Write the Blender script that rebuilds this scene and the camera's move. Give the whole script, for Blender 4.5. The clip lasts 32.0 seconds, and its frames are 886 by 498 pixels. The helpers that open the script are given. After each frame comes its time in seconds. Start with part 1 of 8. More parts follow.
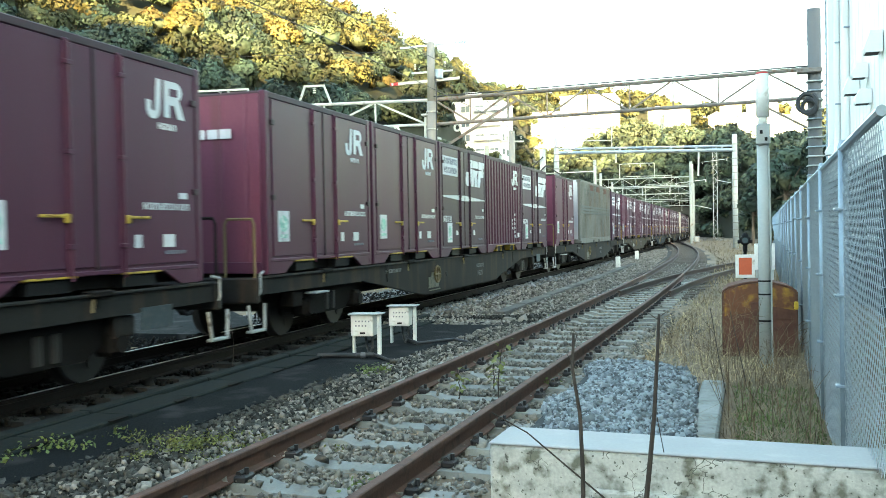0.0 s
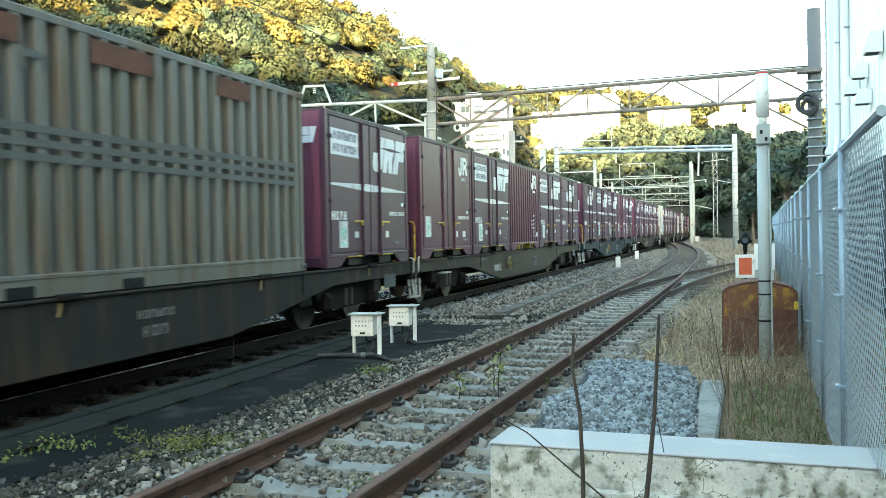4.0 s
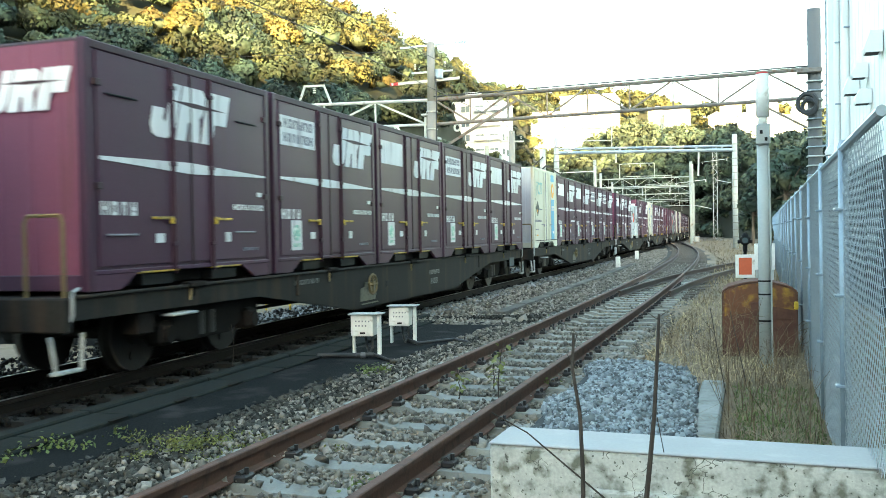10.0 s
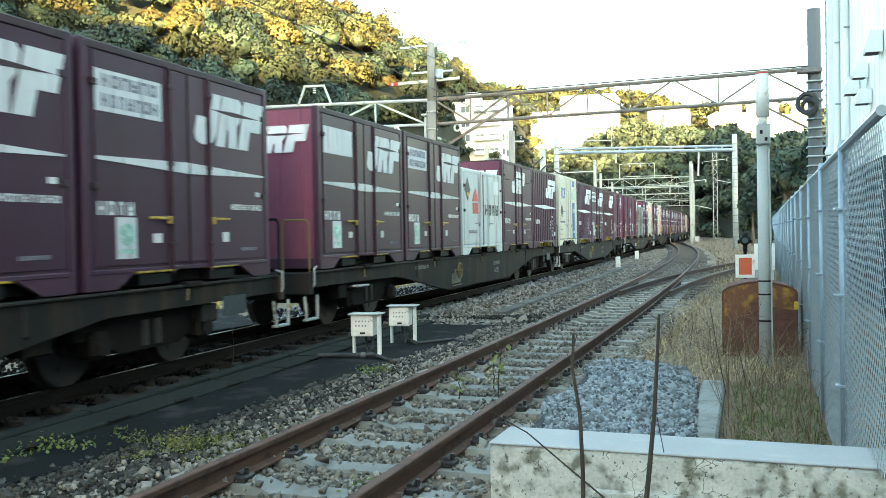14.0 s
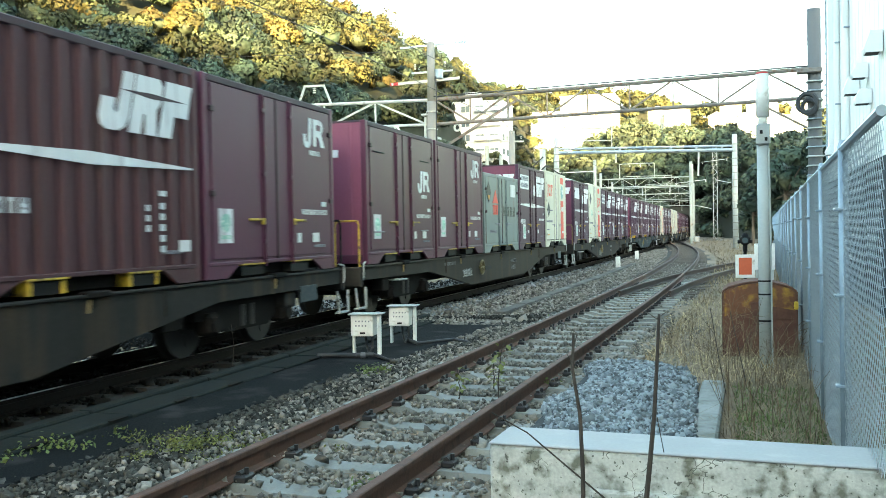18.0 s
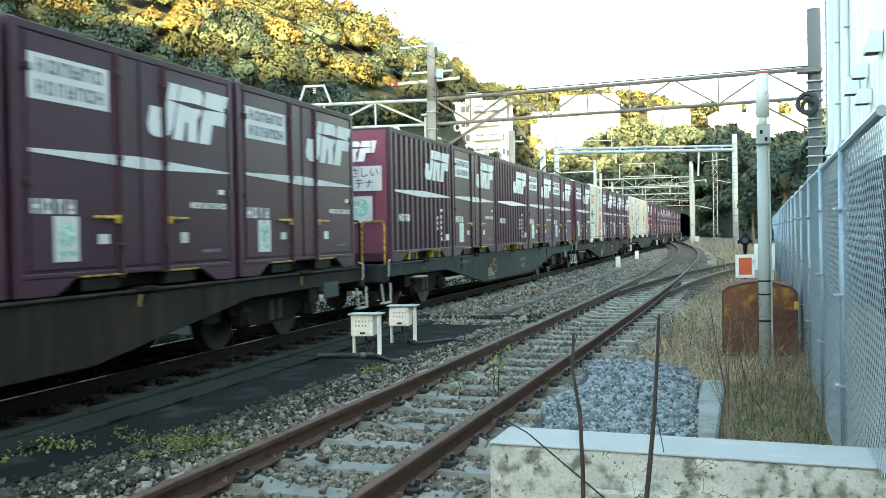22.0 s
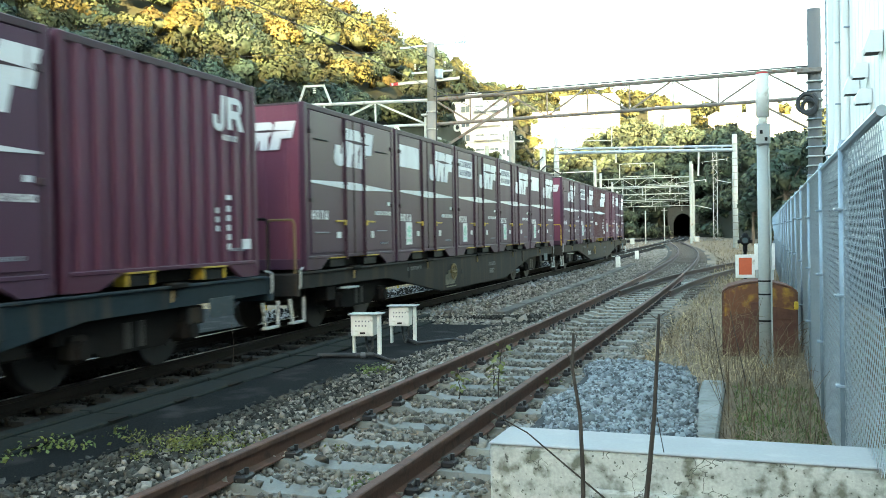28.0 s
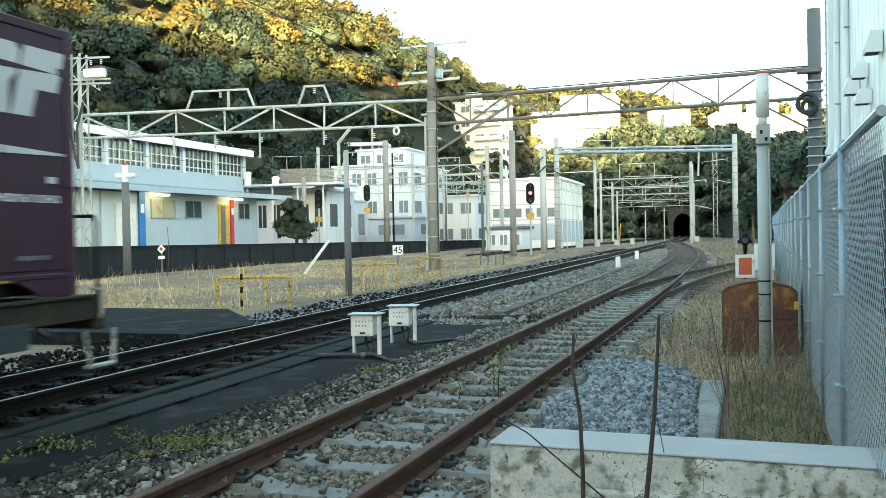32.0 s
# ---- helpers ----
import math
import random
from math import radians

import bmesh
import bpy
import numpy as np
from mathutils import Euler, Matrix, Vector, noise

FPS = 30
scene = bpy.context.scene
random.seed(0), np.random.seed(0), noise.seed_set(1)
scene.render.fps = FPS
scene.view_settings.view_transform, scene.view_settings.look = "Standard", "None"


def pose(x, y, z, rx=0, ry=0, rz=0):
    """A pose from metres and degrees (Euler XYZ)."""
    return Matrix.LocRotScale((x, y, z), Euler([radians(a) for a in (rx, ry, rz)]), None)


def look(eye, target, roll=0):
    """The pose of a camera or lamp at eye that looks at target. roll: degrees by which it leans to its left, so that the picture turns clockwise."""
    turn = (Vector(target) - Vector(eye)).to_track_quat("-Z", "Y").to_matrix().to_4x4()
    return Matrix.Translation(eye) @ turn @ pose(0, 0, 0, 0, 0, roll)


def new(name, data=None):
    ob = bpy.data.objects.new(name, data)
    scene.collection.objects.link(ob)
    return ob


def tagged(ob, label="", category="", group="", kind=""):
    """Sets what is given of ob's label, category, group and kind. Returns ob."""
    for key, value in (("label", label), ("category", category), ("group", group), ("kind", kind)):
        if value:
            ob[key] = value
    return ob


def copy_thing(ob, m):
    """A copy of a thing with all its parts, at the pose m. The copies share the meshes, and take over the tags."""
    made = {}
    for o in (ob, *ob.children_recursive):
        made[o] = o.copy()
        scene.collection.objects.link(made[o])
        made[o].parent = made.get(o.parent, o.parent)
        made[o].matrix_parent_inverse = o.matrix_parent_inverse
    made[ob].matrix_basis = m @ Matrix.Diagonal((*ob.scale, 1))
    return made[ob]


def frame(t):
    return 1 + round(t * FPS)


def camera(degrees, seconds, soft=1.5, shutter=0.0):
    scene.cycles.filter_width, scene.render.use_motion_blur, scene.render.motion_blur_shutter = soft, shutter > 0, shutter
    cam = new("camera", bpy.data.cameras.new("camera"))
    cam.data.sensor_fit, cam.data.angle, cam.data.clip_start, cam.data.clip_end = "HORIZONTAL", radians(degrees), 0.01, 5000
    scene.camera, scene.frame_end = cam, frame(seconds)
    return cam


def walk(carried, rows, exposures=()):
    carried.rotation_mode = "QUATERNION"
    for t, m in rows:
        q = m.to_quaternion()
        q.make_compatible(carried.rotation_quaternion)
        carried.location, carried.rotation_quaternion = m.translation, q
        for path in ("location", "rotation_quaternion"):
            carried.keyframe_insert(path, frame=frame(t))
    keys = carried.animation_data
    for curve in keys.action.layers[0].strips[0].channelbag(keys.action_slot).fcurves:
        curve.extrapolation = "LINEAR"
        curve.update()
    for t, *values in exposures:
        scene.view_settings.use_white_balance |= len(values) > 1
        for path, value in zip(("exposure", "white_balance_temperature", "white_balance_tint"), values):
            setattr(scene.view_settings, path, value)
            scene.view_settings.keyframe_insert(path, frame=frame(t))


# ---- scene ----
# The camera stands still on the yard's edge.
EYE = (0.0, 0.0, 1.514)
LENS = 52.11
cam = camera(LENS, 32.0, soft=0.65, shutter=0.28)
VIEW = pose(*EYE, 89.01, 0, 17.41) @ pose(0, 0, 0, 0, 0, -1.06)
EXPOSURES = ((0.0, 3.9), (3.0, 3.9), (6.0, 3.86), (8.0, 3.87), (10.0, 3.85), (11.0, 3.82), (12.0, 3.67), (13.0, 3.7), (14.0, 3.75), (17.0, 3.7), (18.0, 3.82), (19.0, 3.9), (20.0, 3.69), (21.0, 3.65), (22.0, 3.78), (25.0, 3.69), (28.0, 3.8), (30.0, 3.82), (31.0, 3.68), (32.0, 3.3))   # stops
walk(cam, [(0.0, VIEW), (32.0, VIEW)], exposures=[(t, v, 7000, 0) for t, v in EXPOSURES])

# Low evening sun from behind the camera; a ridge there shades the valley floor.
SUN_ELEV, SUN_AZ = radians(7.0), radians(160.0)   # azimuth of the sun, measured from +y towards +x
world = bpy.data.worlds.new("sky")
scene.world = world
world.use_nodes = True
wn = world.node_tree.nodes
sky = wn.new("ShaderNodeTexSky")
sky.sky_type = "NISHITA"
sky.sun_disc = False
sky.sun_elevation = SUN_ELEV
sky.sun_rotation = SUN_AZ
sky.air_density, sky.dust_density, sky.ozone_density = 1.0, 1.0, 1.0
wn["Background"].inputs["Strength"].default_value = 0.15
world.node_tree.links.new(sky.outputs[0], wn["Background"].inputs["Color"])
sun_dir = Vector((math.sin(SUN_AZ) * math.cos(SUN_ELEV), math.cos(SUN_AZ) * math.cos(SUN_ELEV), math.sin(SUN_ELEV)))
sun = new("sun", bpy.data.lights.new("sun", "SUN"))
sun.data.energy, sun.data.angle, sun.data.color = 5.0, radians(0.6), (1.0, 0.73, 0.38)
sun.matrix_world = look(sun_dir * 100, (0, 0, 0))


# ---- materials ----
def mat(name, color, rough=0.7, metal=0.0, grain=30.0, blotch=2.0, vary=0.25, stain=None, stain_at=0.62, bump=0.15,
        bump_scale=60.0, obj=0.0, isl=0.0, streak=False, alpha_stain=1.0, spec=0.4, size=0.004, pits=None):
    """A surface with grain and blotches at real size, an optional stain colour, streaks and random change."""
    m = bpy.data.materials.new(name)
    m.use_nodes = True
    nt = m.node_tree
    n, l = nt.nodes, nt.links
    p = n["Principled BSDF"]
    p.inputs["Roughness"].default_value = rough
    p.inputs["Metallic"].default_value = metal
    p.inputs["Specular IOR Level"].default_value = spec
    tc = n.new("ShaderNodeTexCoord")
    mp = n.new("ShaderNodeMapping")
    l.new(tc.outputs["Object"], mp.inputs["Vector"])
    if obj:
        oi = n.new("ShaderNodeObjectInfo")
        sc = n.new("ShaderNodeVectorMath")
        sc.operation = "SCALE"
        sc.inputs[0].default_value = (37.0, 17.0, 11.0)
        l.new(oi.outputs["Random"], sc.inputs["Scale"])
        l.new(sc.outputs[0], mp.inputs["Location"])

    def noise_tex(scale, detail, vec=None):
        t = n.new("ShaderNodeTexNoise")
        t.inputs["Scale"].default_value = scale
        t.inputs["Detail"].default_value = detail
        l.new(vec or mp.outputs[0], t.inputs["Vector"])
        return t.outputs["Fac"]

    def math_node(op, a, b, c=None):
        t = n.new("ShaderNodeMath")
        t.operation = op
        for i, v in enumerate((a, b, c)):
            if v is None:
                continue
            if isinstance(v, (int, float)):
                t.inputs[i].default_value = v
            else:
                l.new(v, t.inputs[i])
        return t.outputs[0]

    g1 = noise_tex(grain, 4)
    if streak:
        mp2 = n.new("ShaderNodeMapping")
        mp2.inputs["Scale"].default_value = (1, 1, 0.12)
        l.new(mp.outputs[0], mp2.inputs["Vector"])
        g2 = noise_tex(blotch, 5, mp2.outputs[0])
    else:
        g2 = noise_tex(blotch, 5)
    f = math_node("MULTIPLY_ADD", g1, vary, 1 - vary / 2)
    f2 = math_node("MULTIPLY_ADD", g2, vary * 1.6, 1 - vary * 0.8)
    f = math_node("MULTIPLY", f, f2)
    if obj:
        f = math_node("MULTIPLY", f, math_node("MULTIPLY_ADD", oi.outputs["Random"], obj, 1 - obj / 2))
    if isl:
        ge = n.new("ShaderNodeNewGeometry")
        f = math_node("MULTIPLY", f, math_node("MULTIPLY_ADD", ge.outputs["Random Per Island"], isl, 1 - isl / 2))
    col = n.new("ShaderNodeRGB")
    col.outputs[0].default_value = (*color, 1)
    src = col.outputs[0]
    if stain:
        ra = n.new("ShaderNodeValToRGB")
        ra.color_ramp.elements[0].position = stain_at - 0.07
        ra.color_ramp.elements[1].position = stain_at + 0.1
        g3 = noise_tex(blotch * 2.3, 7, mp2.outputs[0] if streak else None)
        l.new(g3, ra.inputs[0])
        mx = n.new("ShaderNodeMix")
        mx.data_type = "RGBA"
        l.new(math_node("MULTIPLY", ra.outputs[0], alpha_stain), mx.inputs["Factor"])
        l.new(src, mx.inputs["A"])
        mx.inputs["B"].default_value = (*stain, 1)
        src = mx.outputs["Result"]
    if pits:
        # small dark holes and cracks, in patches
        wob = n.new("ShaderNodeVectorMath")
        wob.operation = "MULTIPLY_ADD"
        tn = n.new("ShaderNodeTexNoise")
        tn.inputs["Scale"].default_value = 9.0
        l.new(mp.outputs[0], tn.inputs["Vector"])
        l.new(tn.outputs["Color"], wob.inputs[0])
        wob.inputs[1].default_value = (.12, .12, .12)
        l.new(mp.outputs[0], wob.inputs[2])
        vo = n.new("ShaderNodeTexVoronoi")
        vo.feature = "DISTANCE_TO_EDGE"
        vo.inputs["Scale"].default_value = 17.0
        l.new(wob.outputs[0], vo.inputs["Vector"])
        thin = math_node("LESS_THAN", vo.outputs["Distance"], .028)
        gate = math_node("GREATER_THAN", noise_tex(5.0, 3), .56)
        dots = math_node("GREATER_THAN", noise_tex(46.0, 2), .68)
        hole = math_node("MAXIMUM", math_node("MULTIPLY", thin, gate), dots)
        mp3 = n.new("ShaderNodeMix")
        mp3.data_type = "RGBA"
        l.new(math_node("MULTIPLY", hole, .8), mp3.inputs["Factor"])
        l.new(src, mp3.inputs["A"])
        mp3.inputs["B"].default_value = (*pits, 1)
        src = mp3.outputs["Result"]
    sc2 = n.new("ShaderNodeVectorMath")
    sc2.operation = "SCALE"
    l.new(src, sc2.inputs[0])
    l.new(f, sc2.inputs["Scale"])
    l.new(sc2.outputs[0], p.inputs["Base Color"])
    l.new(math_node("MULTIPLY_ADD", g2, 0.25, rough - 0.12), p.inputs["Roughness"])
    if bump:
        b = n.new("ShaderNodeBump")
        b.inputs["Strength"].default_value = bump
        b.inputs["Distance"].default_value = size
        l.new(noise_tex(bump_scale, 5), b.inputs["Height"])
        l.new(b.outputs[0], p.inputs["Normal"])
    return m


def leaf_mat(name, a, b, c, patch=0.12, through_light=0.15, clump=0.3):
    """Foliage: three colours mixed by patches in the wood and leaf by leaf."""
    m = bpy.data.materials.new(name)
    m.use_nodes = True
    nt = m.node_tree
    n, l = nt.nodes, nt.links
    p = n["Principled BSDF"]
    p.inputs["Roughness"].default_value = 0.65
    p.inputs["Specular IOR Level"].default_value = 0.25
    tc = n.new("ShaderNodeTexCoord")
    t = n.new("ShaderNodeTexNoise")
    t.inputs["Scale"].default_value = patch
    t.inputs["Detail"].default_value = 2
    l.new(tc.outputs["Object"], t.inputs["Vector"])
    ra = n.new("ShaderNodeValToRGB")
    e = ra.color_ramp.elements
    e[0].position, e[0].color = 0.36, (*a, 1)
    e[1].position, e[1].color = 0.68, (*c, 1)
    mid = e.new(0.52)
    mid.color = (*b, 1)
    l.new(t.outputs["Fac"], ra.inputs[0])
    ge = n.new("ShaderNodeNewGeometry")
    ma = n.new("ShaderNodeMath")
    ma.operation = "MULTIPLY_ADD"
    ma.inputs[1].default_value, ma.inputs[2].default_value = 0.25, 0.87
    l.new(ge.outputs["Random Per Island"], ma.inputs[0])
    t2 = n.new("ShaderNodeTexNoise")
    t2.inputs["Scale"].default_value = clump
    t2.inputs["Detail"].default_value = 3
    l.new(tc.outputs["Object"], t2.inputs["Vector"])
    mr = n.new("ShaderNodeMapRange")
    mr.inputs[1].default_value, mr.inputs[2].default_value, mr.inputs[3].default_value, mr.inputs[4].default_value = .36, .66, .5, 1.5
    l.new(t2.outputs["Fac"], mr.inputs[0])
    t3 = n.new("ShaderNodeTexNoise")
    t3.inputs["Scale"].default_value = clump * 5
    t3.inputs["Detail"].default_value = 4
    l.new(tc.outputs["Object"], t3.inputs["Vector"])
    m3 = n.new("ShaderNodeMath")
    m3.operation = "MULTIPLY_ADD"
    m3.inputs[1].default_value, m3.inputs[2].default_value = 1.2, .4
    l.new(t3.outputs["Fac"], m3.inputs[0])
    m4 = n.new("ShaderNodeMath")
    m4.operation = "MULTIPLY"
    l.new(m3.outputs[0], m4.inputs[0])
    l.new(mr.outputs[0], m4.inputs[1])
    bp = n.new("ShaderNodeBump")
    bp.inputs["Strength"].default_value, bp.inputs["Distance"].default_value = .5, .3
    l.new(t3.outputs["Fac"], bp.inputs["Height"])
    l.new(bp.outputs[0], p.inputs["Normal"])
    mm = n.new("ShaderNodeMath")
    mm.operation = "MULTIPLY"
    l.new(ma.outputs[0], mm.inputs[0])
    l.new(m4.outputs[0], mm.inputs[1])
    # each tree its own tone: cells about a crown wide
    vo = n.new("ShaderNodeTexVoronoi")
    vo.inputs["Scale"].default_value = .21
    l.new(tc.outputs["Object"], vo.inputs["Vector"])
    sp = n.new("ShaderNodeSeparateColor")
    l.new(vo.outputs["Color"], sp.inputs[0])
    tone = n.new("ShaderNodeMapRange")
    tone.inputs[3].default_value, tone.inputs[4].default_value = .55, 1.65
    l.new(sp.outputs[0], tone.inputs[0])
    m5 = n.new("ShaderNodeMath")
    m5.operation = "MULTIPLY"
    l.new(mm.outputs[0], m5.inputs[0])
    l.new(tone.outputs[0], m5.inputs[1])
    hue = n.new("ShaderNodeMapRange")
    hue.inputs[1].default_value, hue.inputs[2].default_value, hue.inputs[4].default_value = .55, 1.0, .65
    l.new(sp.outputs[1], hue.inputs[0])
    mxh = n.new("ShaderNodeMix")
    mxh.data_type = "RGBA"
    l.new(hue.outputs[0], mxh.inputs["Factor"])
    l.new(ra.outputs[0], mxh.inputs["A"])
    mxh.inputs["B"].default_value = (*c, 1)
    sc = n.new("ShaderNodeVectorMath")
    sc.operation = "SCALE"
    l.new(mxh.outputs["Result"], sc.inputs[0])
    l.new(m5.outputs[0], sc.inputs["Scale"])
    l.new(sc.outputs[0], p.inputs["Base Color"])
    tr = n.new("ShaderNodeBsdfTranslucent")
    l.new(sc.outputs[0], tr.inputs["Color"])
    mx = n.new("ShaderNodeMixShader")
    mx.inputs[0].default_value = through_light
    l.new(p.outputs[0], mx.inputs[1])
    l.new(tr.outputs[0], mx.inputs[2])
    l.new(mx.outputs[0], n["Material Output"].inputs["Surface"])
    return m


def glow_mat(name, color, power):
    m = bpy.data.materials.new(name)
    m.use_nodes = True
    p = m.node_tree.nodes["Principled BSDF"]
    p.inputs["Base Color"].default_value = (*color, 1)
    p.inputs["Emission Color"].default_value = (*color, 1)
    p.inputs["Emission Strength"].default_value = power
    return m


MAROON = mat("maroon_paint", (0.061, 0.028, 0.050), 0.42, grain=50, blotch=1.3, vary=0.3, stain=(0.060, 0.026, 0.042), stain_at=0.66, obj=0.35, streak=True, bump=0.1, spec=0.18)
MAROON_RED = mat("red_maroon_paint", (0.082, 0.027, 0.050), 0.42, grain=50, blotch=1.3, vary=0.25, stain=(0.075, 0.026, 0.042), stain_at=0.68, obj=0.25, streak=True, bump=0.1, spec=0.18)
MAROON_BROWN = mat("brown_maroon_paint", (0.078, 0.036, 0.042), 0.6, grain=40, blotch=1.5, vary=0.35, stain=(0.075, 0.040, 0.042), stain_at=0.6, obj=0.3, streak=True, bump=0.1, spec=0.18)
FRAME_MARK = mat("faded_grey_print", (0.11, 0.11, 0.11), 0.7, vary=0.4, bump=0)
LONG_PRINT = mat("faded_dark_paint", (0.075, 0.08, 0.075), 0.7, grain=30, blotch=3, vary=0.5, streak=True, bump=0)
ROD_PAINT = mat("grimy_lock_rod_paint", (0.050, 0.024, 0.036), 0.55, grain=40, blotch=2, vary=0.35, streak=True, obj=0.3, spec=0.15)
FRAME_PANEL = mat("faded_cream_panel", (0.14, 0.135, 0.10), 0.75, grain=20, blotch=5, vary=0.5, stain=(0.05, 0.05, 0.045), stain_at=0.58, obj=0.4, bump=0)
FRAME_WHITE = mat("worn_white_lettering", (0.42, 0.43, 0.41), 0.7, vary=0.35, bump=0)
STEP_PALE = mat("worn_pale_step_paint", (0.36, 0.37, 0.36), 0.6, grain=30, blotch=6, vary=0.4, stain=(0.08, 0.07, 0.06), stain_at=0.62)
PLACARD_BLUE = mat("dusty_blue_placard", (0.036, 0.052, 0.060), 0.7, grain=20, blotch=6, vary=0.5, stain=(0.07, 0.075, 0.075), stain_at=0.6, obj=0.4, bump=0)
PLACARD = mat("faded_blue_placard", (0.03, 0.035, 0.04), 0.7, vary=0.4, bump=0)
# Maroon of the end walls, lightened in colour for the evening sky's reflection.
END_SKYLIT = mat("sky_lit_end_paint", (0.16, 0.052, 0.086), 0.5, grain=40, blotch=1.2, vary=0.25, stain=(0.12, 0.05, 0.06), stain_at=0.64, obj=0.4, streak=True, spec=0.18)
SEAM = mat("dark_seam_paint", (0.035, 0.013, 0.02), 0.6, vary=0.3, streak=True)
WHITE_MARK = mat("white_marking_paint", (0.62, 0.63, 0.65), 0.6, grain=60, blotch=4, vary=0.25, stain=(0.35, 0.33, 0.36), stain_at=0.64, obj=0.15, streak=True, bump=0)
GREY_MARK = mat("grey_print", (0.22, 0.22, 0.26), 0.7, vary=0.3, bump=0)
YELLOW = mat("worn_yellow_paint", (0.50, 0.33, 0.035), 0.55, grain=40, blotch=6, vary=0.4, stain=(0.10, 0.06, 0.03), stain_at=0.56, obj=0.3)
STICKER = mat("green_sticker", (0.25, 0.50, 0.42), 0.5, grain=20, blotch=9, vary=0.7, stain=(0.7, 0.75, 0.7), stain_at=0.55, obj=0.3, bump=0)
CREAM = mat("cream_container_paint", (0.50, 0.49, 0.41), 0.5, grain=50, blotch=1.6, vary=0.2, stain=(0.34, 0.24, 0.13), stain_at=0.68, obj=0.2, streak=True, bump=0.08)
ALU = mat("aluminium_end", (0.50, 0.53, 0.57), 0.42, 0.55, grain=40, blotch=2, vary=0.2, obj=0.1, streak=True)
GREY_BOX = mat("grey_green_paint", (0.155, 0.19, 0.19), 0.55, grain=40, blotch=2, vary=0.3, stain=(0.16, 0.11, 0.08), stain_at=0.64, obj=0.1, streak=True)
PALE_BOX = mat("pale_grey_container", (0.50, 0.54, 0.56), 0.55, grain=40, blotch=2, vary=0.25, stain=(0.2, 0.16, 0.12), stain_at=0.64, streak=True)
OLIVE_BOX = mat("weathered_grey_container", (0.115, 0.115, 0.102), 0.6, grain=40, blotch=1.6, vary=0.4, stain=(0.10, 0.07, 0.045), stain_at=0.57, streak=True)
BLUE_PRINT = mat("blue_print", (0.03, 0.13, 0.33), 0.5, vary=0.2, bump=0)
RED_PRINT = mat("red_print", (0.62, 0.07, 0.05), 0.5, vary=0.2, bump=0)
BLACK_PRINT = mat("black_print", (0.02, 0.025, 0.025), 0.5, vary=0.2, bump=0)
ORANGE_PRINT = mat("orange_print", (0.7, 0.33, 0.05), 0.5, vary=0.2, bump=0)
FRAME_GREY = mat("grimy_grey_frame", (0.024, 0.023, 0.022), 0.75, grain=30, blotch=1.5, vary=0.5, stain=(0.05, 0.036, 0.026), stain_at=0.58, obj=0.25, streak=True, spec=0.1)
FRAME_BROWN = mat("dusty_brown_frame", (0.045, 0.040, 0.033), 0.8, grain=30, blotch=1.5, vary=0.5, stain=(0.06, 0.045, 0.035), stain_at=0.58, obj=0.2, streak=True, spec=0.1)
FRAME_BLUE = mat("grimy_blue_frame", (0.017, 0.027, 0.034), 0.65, grain=30, blotch=1.5, vary=0.5, stain=(0.05, 0.045, 0.04), stain_at=0.62, obj=0.2, streak=True, spec=0.1)
# Near-black iron for underframes, bogies and other low parts.
UNDER = mat("near_black_iron", (0.016, 0.014, 0.013), 0.85, grain=30, blotch=3, vary=0.5, spec=0.06)
BRASS = mat("dull_yellow_paint", (0.15, 0.11, 0.045), 0.6, vary=0.4)
# Dark blue-grey for the lower wall behind the fence.
BASE_WALL = mat("dark_lower_wall", (0.022, 0.026, 0.030), 0.9, grain=20, blotch=1.0, vary=0.4, streak=True)
STEEL = mat("worn_wheel_steel", (0.045, 0.04, 0.038), 0.6, 0.3, vary=0.4)
RUST = mat("rusty_rail", (0.095, 0.048, 0.034), 0.85, grain=60, blotch=4, vary=0.45, stain=(0.055, 0.03, 0.022), stain_at=0.58, bump=0.4, size=0.006)
RUST_DARK = mat("dark_rusty_rail", (0.062, 0.040, 0.033), 0.85, grain=60, blotch=4, vary=0.45, bump=0.3)
RAIL_DARK = mat("dark_rail", (0.020, 0.016, 0.014), 0.7, vary=0.4, spec=0.06)
RAIL_TOP = mat("polished_rail_head", (0.20, 0.19, 0.18), 0.3, 0.9, grain=80, vary=0.2, bump=0.02)
BOLT = mat("black_fastener", (0.018, 0.016, 0.016), 0.6, vary=0.4)
SLEEPER = mat("weathered_concrete_sleeper", (0.20, 0.205, 0.19), 0.9, grain=60, blotch=5, vary=0.4, stain=(0.23, 0.22, 0.19), stain_at=0.6, obj=0.25, bump=0.35)
SLEEPER_WORN = mat("worn_timber_sleeper", (0.105, 0.092, 0.078), 0.9, grain=60, blotch=4, vary=0.5, obj=0.4, bump=0.4, spec=0.06)
SLEEPER_OLD = mat("old_sleeper", (0.034, 0.033, 0.032), 0.9, grain=60, blotch=4, vary=0.5, obj=0.3, bump=0.4, spec=0.06)
BALLAST = mat("brown_ballast", (0.20, 0.186, 0.162), 0.9, grain=70, blotch=1.2, vary=0.6, isl=1.1, bump=0.4, bump_scale=40, spec=0.06)
# Shaded copy of BALLAST: the shade among the stones is in its colour.
BALLAST_SHADE = mat("shaded_ballast", (0.052, 0.051, 0.045), 0.9, grain=70, blotch=1.2, vary=0.6, isl=1.5, bump=0.4, bump_scale=40, spec=0.06)
# Shade under the train is put into this near-black stone colour.
BALLAST_DARK = mat("train_shaded_ballast", (0.017, 0.016, 0.015), 0.9, grain=70, blotch=1.2, vary=0.6, isl=1.0, bump=0.4, bump_scale=40, spec=0.06)
